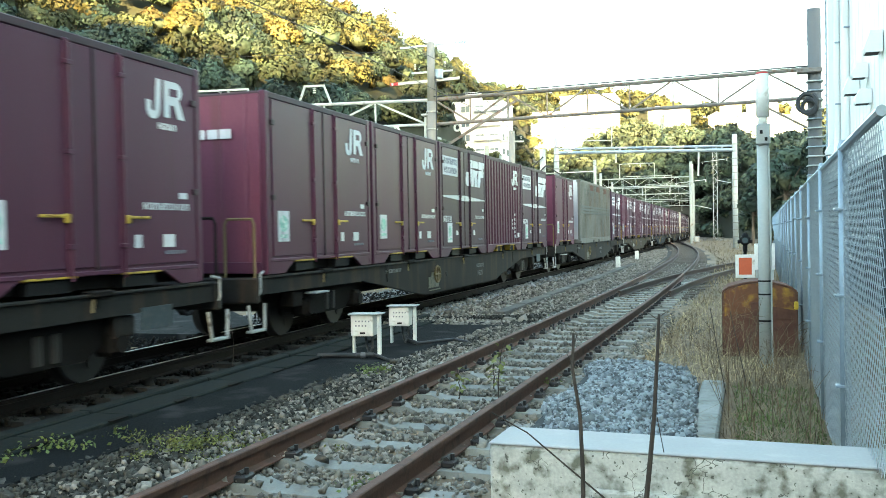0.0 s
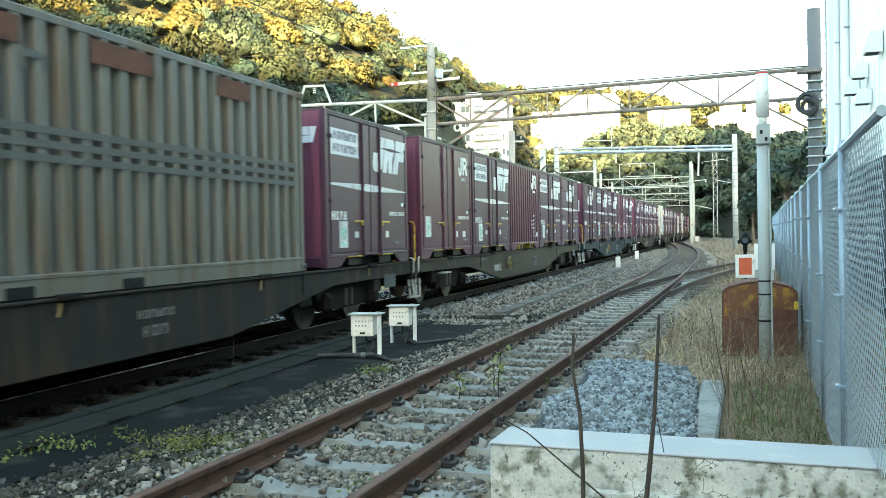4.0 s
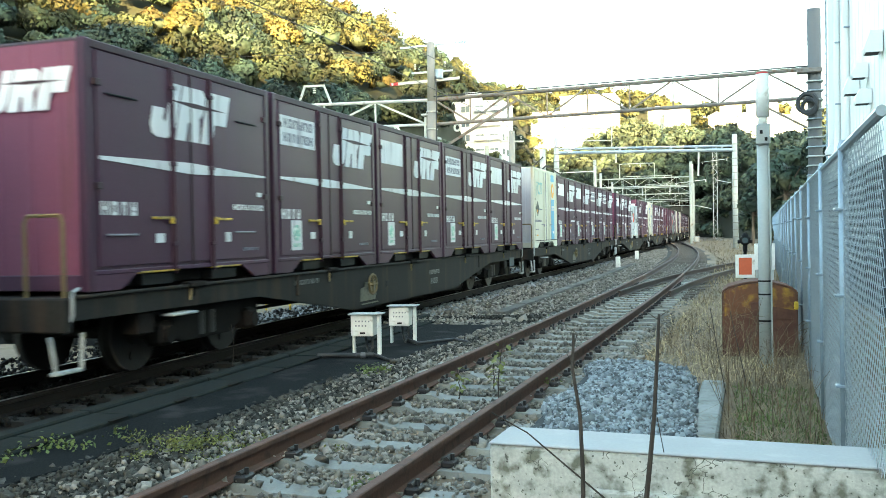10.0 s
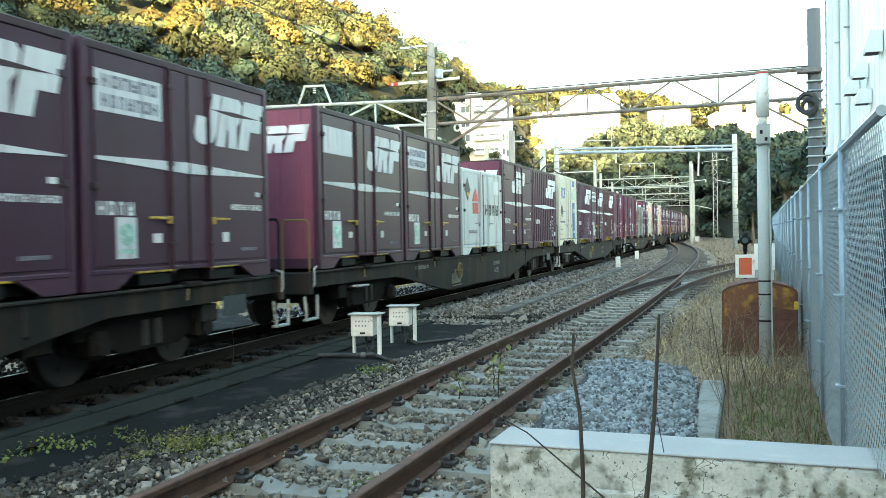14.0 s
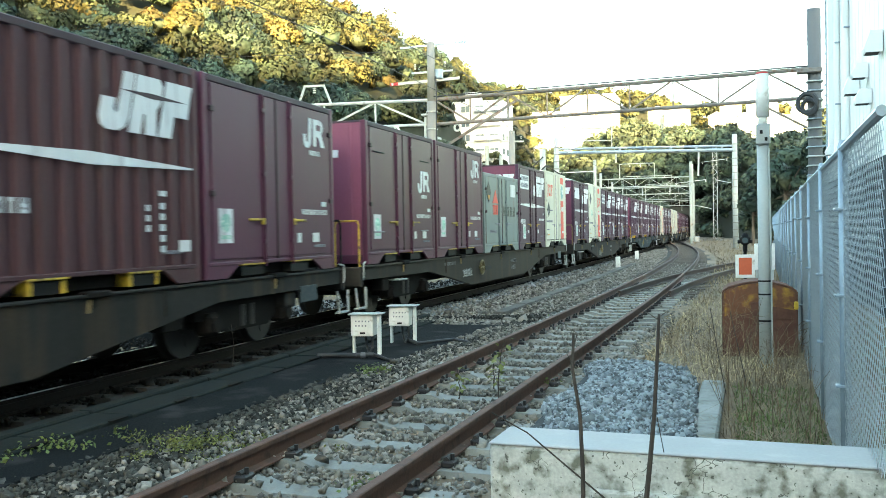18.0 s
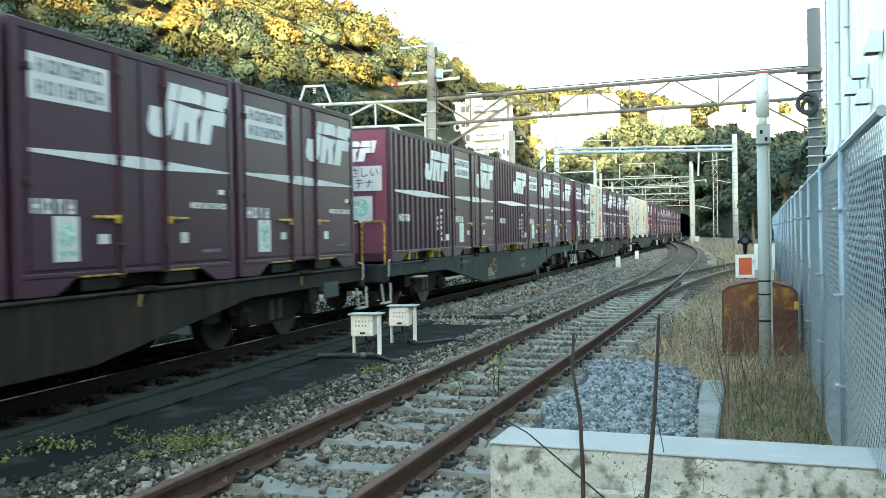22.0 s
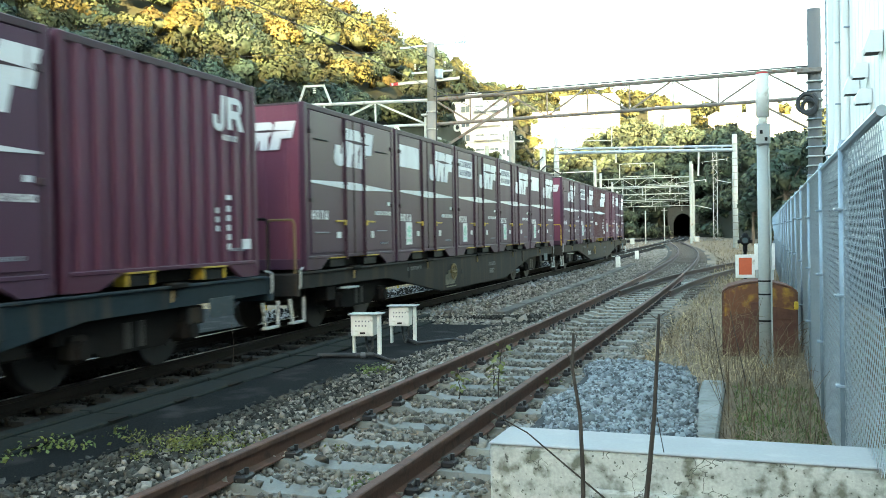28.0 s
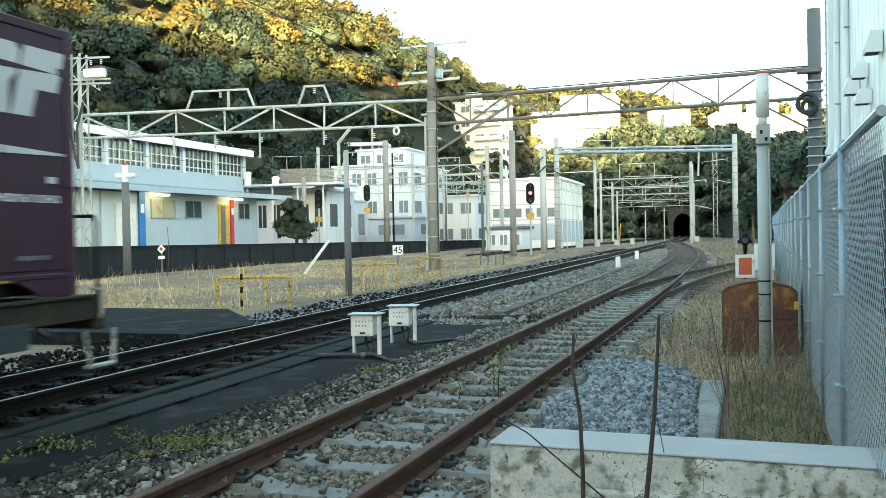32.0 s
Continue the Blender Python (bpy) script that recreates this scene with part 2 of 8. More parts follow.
BALLAST_FAR = mat("pale_ballast", (0.175, 0.18, 0.18), 0.9, grain=60, blotch=2, vary=0.5, isl=0.9, bump=0.4, spec=0.06)
GRAVEL = mat("grey_blue_gravel", (0.19, 0.216, 0.228), 0.88, grain=60, blotch=2, vary=0.4, isl=1.3, bump=0.3)
GROUND = mat("dry_earth", (0.195, 0.152, 0.112), 0.95, grain=6, blotch=0.35, vary=0.6, stain=(0.16, 0.13, 0.085), stain_at=0.55, bump=0.8, bump_scale=14, size=0.04, spec=0.06)
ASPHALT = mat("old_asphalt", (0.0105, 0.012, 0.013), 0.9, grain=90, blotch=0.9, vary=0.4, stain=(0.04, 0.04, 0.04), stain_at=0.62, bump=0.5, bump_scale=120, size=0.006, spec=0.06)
# Near-black concrete for trough lids, kerbs and the platform edge.
KERB = mat("dark_concrete_edge", (0.019, 0.023, 0.023), 0.92, grain=50, blotch=3, vary=0.5, stain=(0.022, 0.025, 0.022), stain_at=0.55, bump=0.5, obj=0.2, spec=0.06)
CONCRETE = mat("stained_concrete", (0.50, 0.50, 0.455), 0.9, grain=60, blotch=5.0, vary=0.6, stain=(0.16, 0.158, 0.12), stain_at=0.55, pits=(0.07, 0.07, 0.055), bump=0.6, bump_scale=30, size=0.01)
CONCRETE_TOP = mat("smooth_concrete_top", (0.35, 0.352, 0.345), 0.85, grain=60, blotch=2, vary=0.2, stain=(0.42, 0.42, 0.41), stain_at=0.64, bump=0.2)
CONCRETE_OLD = mat("grey_weathered_concrete", (0.22, 0.225, 0.21), 0.9, grain=25, blotch=2.0, vary=0.5, stain=(0.14, 0.14, 0.12), stain_at=0.58, bump=0.4)
POLE_GREY = mat("grey_painted_pole", (0.36, 0.39, 0.38), 0.55, grain=30, blotch=3, vary=0.2, stain=(0.25, 0.22, 0.18), stain_at=0.66, streak=True)
POLE_CONC = mat("concrete_pole", (0.25, 0.243, 0.225), 0.9, grain=40, blotch=1.5, vary=0.4, streak=True, bump=0.3)
POLE_DARK = mat("dark_weathered_pole", (0.12, 0.125, 0.13), 0.8, vary=0.4, streak=True)
GALV = mat("galvanised_steel", (0.27, 0.33, 0.38), 0.45, 0.35, grain=60, blotch=5, vary=0.3, streak=True, bump=0.05)
WIRE = mat("galvanised_wire", (0.42, 0.47, 0.50), 0.45, 0.2, vary=0.2, bump=0)
TRUSS = mat("pale_painted_steel", (0.40, 0.42, 0.40), 0.6, grain=30, blotch=2, vary=0.25, stain=(0.2, 0.12, 0.07), stain_at=0.66)
TRUSS_BROWN = mat("weathered_steel_truss", (0.17, 0.155, 0.14), 0.7, grain=30, blotch=3, vary=0.35, stain=(0.14, 0.08, 0.05), stain_at=0.6)
CLADDING = mat("white_cladding", (0.76, 0.77, 0.76), 0.5, grain=40, blotch=0.6, vary=0.1, stain=(0.5, 0.52, 0.52), stain_at=0.68, streak=True, bump=0.05)
PLASTER = mat("white_render_wall", (0.56, 0.60, 0.63), 0.8, grain=20, blotch=0.5, vary=0.2, stain=(0.42, 0.44, 0.44), stain_at=0.64, streak=True)
PLASTER_BLUE = mat("pale_blue_wall", (0.36, 0.43, 0.49), 0.75, grain=20, blotch=0.6, vary=0.15, stain=(0.4, 0.45, 0.5), stain_at=0.66, streak=True)
ROOF = mat("grey_blue_roof_edge", (0.20, 0.27, 0.33), 0.6, vary=0.25)
ROOF_TILE = mat("dark_roof", (0.10, 0.11, 0.13), 0.8, vary=0.3)
GLASS = mat("window_glass", (0.05, 0.07, 0.08), 0.12, 0.0, grain=2, blotch=1, vary=0.3, bump=0, spec=0.8)
# Lit copy of GLASS: the glow of the room is in the pane's colour.
LIT_GLASS = mat("lit_window_pane", (0.34, 0.31, 0.22), 0.3, vary=0.3, bump=0, spec=0.6)
BLUE_SIGN = mat("blue_sign", (0.02, 0.16, 0.45), 0.5, vary=0.1, bump=0)
RED_SIGN = mat("red_sign", (0.42, 0.03, 0.03), 0.5, vary=0.1, bump=0)
RED_PLATE = mat("orange_red_plate", (0.52, 0.10, 0.04), 0.6, vary=0.25)
WHITE_PLATE = mat("white_enamel", (0.72, 0.72, 0.68), 0.5, grain=20, blotch=5, vary=0.2, stain=(0.4, 0.36, 0.3), stain_at=0.66, bump=0.05)
RUSTY_TANK = mat("rusted_orange_paint", (0.36, 0.21, 0.03), 0.85, grain=30, blotch=2.4, vary=0.5, stain=(0.14, 0.058, 0.030), stain_at=0.42, bump=0.5, size=0.006)
RUST_RED = mat("red_rust_sheet", (0.115, 0.052, 0.034), 0.9, grain=30, blotch=3, vary=0.5, stain=(0.09, 0.04, 0.028), stain_at=0.55, bump=0.4)
BLACK = mat("matt_black", (0.012, 0.012, 0.013), 0.6, vary=0.3, bump=0.05, spec=0.1)
RUBBER = mat("black_cable_sheath", (0.03, 0.032, 0.035), 0.6, vary=0.3)
PLAT_WALL = mat("dark_platform_wall", (0.024, 0.027, 0.031), 0.85, grain=20, blotch=1.5, vary=0.5, streak=True, spec=0.06)
STRAW = mat("dry_straw", (0.45, 0.345, 0.19), 0.85, grain=5, blotch=0.6, vary=0.35, isl=0.7, bump=0)
STRAW_GREY = mat("grey_straw", (0.22, 0.166, 0.098), 0.85, grain=5, blotch=0.6, vary=0.35, isl=0.8, bump=0)
STRAW_DARK = mat("withered_brown_stalk", (0.13, 0.09, 0.052), 0.85, grain=5, blotch=1, vary=0.4, isl=0.6, bump=0)
GREEN_GRASS = mat("green_grass_blade", (0.10, 0.135, 0.035), 0.7, grain=5, blotch=1, vary=0.4, isl=0.7, bump=0)
WEED = mat("yellow_green_weed", (0.12, 0.13, 0.03), 0.65, grain=10, blotch=3, vary=0.4, isl=0.8, bump=0)
STEM = mat("brown_stem", (0.050, 0.038, 0.030), 0.8, vary=0.4)
BARK = mat("grey_bark", (0.10, 0.08, 0.06), 0.9, vary=0.5, streak=True)
HILL_SOIL = mat("forest_floor", (0.022, 0.024, 0.012), 0.95, grain=1.5, blotch=0.1, vary=0.6)
# HILL, MID and DARK leaves have the blue of haze mixed into their colours.
LEAF_HILL = leaf_mat("hill_foliage", (0.026, 0.047, 0.038), (0.039, 0.058, 0.042), (0.062, 0.070, 0.042), 0.075, 0.14)
LEAF_MID = leaf_mat("valley_foliage", (0.046, 0.069, 0.050), (0.060, 0.084, 0.056), (0.082, 0.096, 0.060), 0.1, 0.14)
LEAF_OLIVE = leaf_mat("olive_foliage", (0.040, 0.052, 0.027), (0.056, 0.062, 0.027), (0.082, 0.076, 0.027), 0.1, 0.14)
TRUSS_FAR = mat("grey_green_steel", (0.33, 0.36, 0.33), 0.65, grain=10, blotch=1, vary=0.3, stain=(0.16, 0.12, 0.08), stain_at=0.66)
LEAF_GOLD = leaf_mat("autumn_foliage", (0.080, 0.060, 0.022), (0.092, 0.075, 0.025), (0.080, 0.080, 0.03), 0.2)
LEAF_DARK = leaf_mat("dark_foliage", (0.024, 0.044, 0.036), (0.036, 0.058, 0.043), (0.058, 0.076, 0.046), 0.15)
# Shade inside the crowns, put into a darker leaf colour.
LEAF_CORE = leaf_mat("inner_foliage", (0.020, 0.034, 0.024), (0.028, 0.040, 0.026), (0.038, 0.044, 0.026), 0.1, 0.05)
DUSTY_LID = mat("dusty_trough_lid", (0.125, 0.12, 0.108), 0.92, grain=40, blotch=2, vary=0.5, obj=0.4, bump=0.3, spec=0.06)
# Dark grey that stands for shade between the heap's stones.
GRAVEL_BED = mat("gravel_gap_shade", (0.06, 0.064, 0.066), 0.95, grain=50, blotch=3, vary=0.6, bump=0.6, spec=0.05)
PORTAL_STONE = mat("sooty_stone", (0.05, 0.052, 0.044), 0.9, vary=0.5)
PANE_PALE = mat("pale_window_glass", (0.16, 0.20, 0.22), 0.2, grain=2, blotch=1, vary=0.3, bump=0, spec=0.7)
SKY_PRINT = mat("light_blue_print", (0.10, 0.33, 0.52), 0.5, vary=0.2, bump=0)
TEAL_PRINT = mat("teal_print", (0.16, 0.34, 0.36), 0.5, vary=0.2, bump=0)
# The darkness inside the tunnel, put into a near-black lining.
TUNNEL_DARK = mat("unlit_tunnel_lining", (0.005, 0.005, 0.005), 0.95, vary=0.3)
RED_LAMP = glow_mat("red_signal_lamp", (1.0, 0.08, 0.05), 4.0)
TUBE = glow_mat("lit_tube_lamp", (1.0, 0.80, 0.45), 2.2)


# ---- mesh building ----
class Geo:
    """Collects vertices and faces of one mesh."""

    def __init__(self):
        self.v, self.f = [], []

    def add(self, verts, faces):
        o = len(self.v)
        self.v += [tuple(a) for a in verts]
        self.f += [tuple(i + o for i in f) for f in faces]
        return self

    def box(self, c, s, rz=0.0, ch=0.0, m=None):
        """A box of size s about c, its edges cut back by ch."""
        hx, hy, hz = s[0] / 2, s[1] / 2, s[2] / 2
        if ch <= 0:
            vs = [(x, y, z) for x in (-hx, hx) for y in (-hy, hy) for z in (-hz, hz)]
            fs = [(0, 1, 3, 2), (4, 6, 7, 5), (0, 4, 5, 1), (2, 3, 7, 6), (0, 2, 6, 4), (1, 5, 7, 3)]
        else:
            ch = min(ch, hx * 0.9, hy * 0.9, hz * 0.9)
            vs, ix = [], {}
            for sx in (-1, 1):
                for sy in (-1, 1):
                    for sz in (-1, 1):
                        for k in range(3):
                            q = [sx * (hx - ch), sy * (hy - ch), sz * (hz - ch)]
                            q[k] = (sx * hx, sy * hy, sz * hz)[k]
                            ix[sx, sy, sz, k] = len(vs)
                            vs.append(tuple(q))
            fs = []
            for k in range(3):
                a, b = (k + 1) % 3, (k + 2) % 3
                for sk in (-1, 1):
                    loop = []
                    for sa, sb in ((-1, -1), (1, -1), (1, 1), (-1, 1)):
                        q = [0, 0, 0]
                        q[k], q[a], q[b] = sk, sa, sb
                        loop.append(ix[(*q, k)])
                    fs.append(tuple(loop if sk > 0 else loop[::-1]))
                for sa in (-1, 1):
                    for sb in (-1, 1):
                        q0, q1 = [0, 0, 0], [0, 0, 0]
                        q0[k], q0[a], q0[b] = -1, sa, sb
                        q1[k], q1[a], q1[b] = 1, sa, sb
                        loop = [ix[(*q0, a)], ix[(*q1, a)], ix[(*q1, b)], ix[(*q0, b)]]
                        fs.append(tuple(loop if sa * sb < 0 else loop[::-1]))
            for sx in (-1, 1):
                for sy in (-1, 1):
                    for sz in (-1, 1):
                        loop = [ix[sx, sy, sz, k] for k in range(3)]
                        fs.append(tuple(loop if sx * sy * sz > 0 else loop[::-1]))
        if m is None:
            m = Matrix.Translation(c) @ Matrix.Rotation(rz, 4, "Z")
        else:
            m = m @ Matrix.Translation(c)
        return self.add([m @ Vector(q) for q in vs], fs)

    def beam(self, a, b, w, d=None, ch=0.0, up=(0, 0, 1)):
        """A bar from a to b, w wide and d deep."""
        a, b = Vector(a), Vector(b)
        y = (b - a).normalized()
        up = Vector(up)
        if abs(y.dot(up)) > 0.99:
            up = Vector((1, 0, 0))
        x = y.cross(up).normalized()
        z = x.cross(y)
        m = Matrix((x, y, z)).transposed().to_4x4()
        m.translation = (a + b) / 2
        return self.box((0, 0, 0), (w, (b - a).length, d or w), ch=ch, m=m)

    def tube(self, a, b, r, r2=None, n=8, caps=True):
        a, b = Vector(a), Vector(b)
        r2 = r if r2 is None else r2
        z = (b - a).normalized()
        x = z.orthogonal().normalized()
        y = z.cross(x)
        vs = []
        for p, q in ((a, r), (b, r2)):
            for i in range(n):
                t = 2 * math.pi * i / n
                vs.append(p + x * (q * math.cos(t)) + y * (q * math.sin(t)))
        fs = [(i, (i + 1) % n, n + (i + 1) % n, n + i) for i in range(n)]
        if caps:
            fs += [tuple(range(n - 1, -1, -1)), tuple(range(n, 2 * n))]
        return self.add(vs, fs)

    def path(self, pts, r, n=6, r2=None):
        """A bent tube through pts."""
        for i in range(len(pts) - 1):
            k0, k1 = i / (len(pts) - 1), (i + 1) / (len(pts) - 1)
            e = r if r2 is None else r2
            self.tube(pts[i], pts[i + 1], r + (e - r) * k0, r + (e - r) * k1, n)
        return self

    def prism(self, poly, axis, lo, hi):
        """A flat outline pulled along x, y or z from lo to hi; the outline is in the other two axes, in order."""
        n = len(poly)

        def put(p, h):
            q = list(p)
            q.insert("xyz".index(axis), h)
            return tuple(q)
        vs = [put(p, lo) for p in poly] + [put(p, hi) for p in poly]
        fs = [(i, (i + 1) % n, n + (i + 1) % n, n + i) for i in range(n)]
        fs += [tuple(range(n - 1, -1, -1)), tuple(range(n, 2 * n))]
        return self.add(vs, fs)

    def ring(self, c, axis, r, t, n=20, m=6):
        """A torus about c."""
        vs, fs = [], []
        ax = Vector(axis).normalized()
        x = ax.orthogonal().normalized()
        y = ax.cross(x)
        for i in range(n):
            a = 2 * math.pi * i / n
            d = x * math.cos(a) + y * math.sin(a)
            for j in range(m):
                b = 2 * math.pi * j / m
                vs.append(Vector(c) + d * (r + t * math.cos(b)) + ax * (t * math.sin(b)))
        for i in range(n):
            for j in range(m):
                fs.append((i * m + j, ((i + 1) % n) * m + j, ((i + 1) % n) * m + (j + 1) % m, i * m + (j + 1) % m))
        return self.add(vs, fs)

    def mesh(self, name, material, smooth=False, tidy=True):
        me = bpy.data.meshes.new(name)
        me.from_pydata(self.v, [], self.f)
        if tidy:
            bm = bmesh.new()
            bm.from_mesh(me)
            bmesh.ops.recalc_face_normals(bm, faces=bm.faces)
            bm.to_mesh(me)
            bm.free()
        me.materials.append(material)
        if smooth:
            me.polygons.foreach_set("use_smooth", [True] * len(me.polygons))
        return me


PRINTS = ("number_line", "print_line", "print", "fine_print", "marking", "mark_print", "band_print", "number_column", "end_print")   # rows of tiny characters


def part(name, geo, material, parent=None, label="", smooth=False, tidy=True):
    """Links a mesh as one object, under a thing or a part if given."""
    ob = new(name, geo if isinstance(geo, bpy.types.Mesh) else geo.mesh(name, material, smooth, tidy))
    if parent:
        ob.parent = parent
    if label:
        ob["label"] = label
    if name in PRINTS:
        ob["kind"] = "stuff"
    return ob


def thing(name, label, category, at=None, group="", kind=""):
    ob = new(name)
    ob.empty_display_size = 0.2
    if at is not None:
        ob.matrix_basis = at
    return tagged(ob, label, category, group, kind)


def numpy_mesh(name, verts, faces, material, kind="", label="", category="", smooth=False, parent=None, normals=None):
    """One object from arrays; all faces have the same number of corners."""
    me = bpy.data.meshes.new(name)
    k = faces.shape[1]
    me.vertices.add(len(verts))
    me.vertices.foreach_set("co", np.ascontiguousarray(verts, dtype=np.float32).ravel())
    me.loops.add(faces.size)
    me.loops.foreach_set("vertex_index", np.ascontiguousarray(faces, dtype=np.int32).ravel())
    me.polygons.add(len(faces))
    me.polygons.foreach_set("loop_start", np.arange(0, faces.size, k, dtype=np.int32))
    me.polygons.foreach_set("loop_total", np.full(len(faces), k, dtype=np.int32))
    if smooth:
        me.polygons.foreach_set("use_smooth", np.ones(len(faces), dtype=bool))
    me.update(calc_edges=True)
    if normals is not None:
        me.attributes.new("custom_normal", "FLOAT_VECTOR", "POINT").data.foreach_set("vector", np.ascontiguousarray(normals, dtype=np.float32).ravel())
    me.materials.append(material)
    ob = new(name, me)
    if parent:
        ob.parent = parent
    return tagged(ob, label, category, "", kind)


def stones(name, centers, sizes, material, label, seed, parent=None):
    """Broken stones: uneven six-sided splinters turned at random, joined into one stuff object."""
    r = np.random.default_rng(seed)
    base = np.array([(x, y, z) for x in (-1, 1) for y in (-1, 1) for z in (-1, 1)], float) * .72
    quad = np.array([(0, 1, 3, 2), (4, 6, 7, 5), (0, 4, 5, 1), (2, 3, 7, 6), (0, 2, 6, 4), (1, 5, 7, 3)])
    n = len(centers)
    v = base[None] * r.uniform(.35, 1.25, (n, 8, 3))
    v = v * np.stack([r.uniform(.9, 1.45, n), r.uniform(.7, 1.1, n), r.uniform(.5, .95, n)], 1)[:, None, :]
    q = r.normal(size=(n, 4)) * np.array([1.0, .35, .35, 1.0])
    q /= np.linalg.norm(q, axis=1)[:, None]
    w, u = q[:, :1, None], q[:, None, 1:]
    u = np.broadcast_to(u, v.shape)
    v = v + 2 * np.cross(u, np.cross(u, v) + w * v)
    v = v * np.asarray(sizes)[:, None, None] + np.asarray(centers)[:, None, :]
    f = (quad[None] + (np.arange(n) * 8)[:, None, None]).reshape(-1, 4)
    return numpy_mesh(name, v.reshape(-1, 3), f, material, "stuff", label, "gravel", parent=parent)


def blades(name, roots, heights, material, label, seed, width=0.008, lean=0.35, parent=None, category="grass"):
    """Grass blades: bent strips of two quads and a tip, joined into one stuff object."""
    r = np.random.default_rng(seed)
    n = len(roots)
    roots, heights = np.asarray(roots, float), np.asarray(heights, float)
    a = r.uniform(0, 2 * np.pi, n)
    ln = np.abs(r.normal(0, lean, n)) + .05
    d = np.stack([np.cos(a), np.sin(a), np.zeros(n)], 1)
    s = np.stack([-np.sin(a + r.normal(0, .6, n)), np.cos(a), np.zeros(n)], 1) * (width * r.uniform(.6, 1.5, n))[:, None]
    up = np.array([0, 0, 1.0])
    p0 = roots
    p1 = roots + d * (ln * heights * .25)[:, None] + up * (heights * .5)[:, None]
    p2 = roots + d * (ln * heights)[:, None] + up * (heights * np.clip(1 - ln * .4, .2, 1))[:, None]
    v = np.stack([p0 - s, p0 + s, p1 + s * .8, p1 - s * .8, p2 + s * .15, p2 - s * .15], 1)
    f = (np.array([(0, 1, 2, 3), (3, 2, 4, 5)])[None] + (np.arange(n) * 6)[:, None, None]).reshape(-1, 4)
    return numpy_mesh(name, v.reshape(-1, 3), f, material, "stuff", label, category, parent=parent)


# ---- the lie of the tracks ----
PATH_Y = (-420, 12, 22, 30, 50, 97, 130, 160, 200, 350, 420)
PATH_X = (-7.17, -7.17, -7.08, -6.95, -6.8, -6.6, -6.8, -7.4, -9.0, -18.0, -22.5)


def smooth_line(ys, xs, y):
    """A line through the given places, rounded over a few metres."""
    return float(np.mean([np.interp(y + d, ys, xs) for d in (-6, -3, 0, 3, 6)]))


def main_x(y):
    return smooth_line(PATH_Y, PATH_X, y)


def side_x(y):
    """Middle of the rusty siding."""
    return smooth_line((-30, 8, 22, 38, 52, 68, 84, 98, 125), (-3.77, -2.33, -1.93, -1.82, -2.02, -2.8, -4.0, -5.2, -6.65), y)


def spur_x(y):
    """Middle of the spur that leaves the siding to the camera's side."""
    return smooth_line((10, 16, 21, 28, 33, 39, 60, 80), (-2.26, -2.1, -1.95, -1.2, -0.35, 0.9, 5.6, 10.5), y)


SIDE_Z = 0.135


def rail(name, fx, off, y0, y1, z, material, parent, step=3.0, scale=1.0):
    """A flat-bottomed rail following fx."""
    prof = [(-.063, -.153), (.063, -.153), (.063, -.142), (.010, -.125), (.009, -.045), (.033, -.036), (.033, -.006), (.026, 0), (-.026, 0), (-.033, -.006), (-.033, -.036), (-.009, -.045), (-.010, -.125), (-.063, -.142)]
    ys = np.arange(y0, y1 + 0.01, step)
    vs, fs, n = [], [], len(prof)
    for y in ys:
        x = fx(y) + off
        for a, b in prof:
            vs.append((x + a * scale, y, z + b * scale))
    for i in range(len(ys) - 1):
        for j in range(n):
            fs.append((i * n + j, i * n + (j + 1) % n, (i + 1) * n + (j + 1) % n, (i + 1) * n + j))
    fs += [tuple(range(n)), tuple(range((len(ys) - 1) * n, len(ys) * n))]
    g = Geo()
    g.add(vs, fs)
    return part(name, g, material, parent)


def rail_shine(fx, off, y0, y1, z, parent):
    ys = np.arange(y0, y1 + 0.01, 3.0)
    g = Geo()
    vs, fs = [], []
    for y in ys:
        x = fx(y) + off
        vs += [(x - .024, y, z), (x + .024, y, z), (x + .024, y, z + .003), (x - .024, y, z + .003)]
    for i in range(len(ys) - 1):
        for j in range(4):
            fs.append((i * 4 + j, i * 4 + (j + 1) % 4, i * 4 + 4 + (j + 1) % 4, i * 4 + 4 + j))
    g.add(vs, fs)
    return part("polished_head", g, RAIL_TOP, parent)


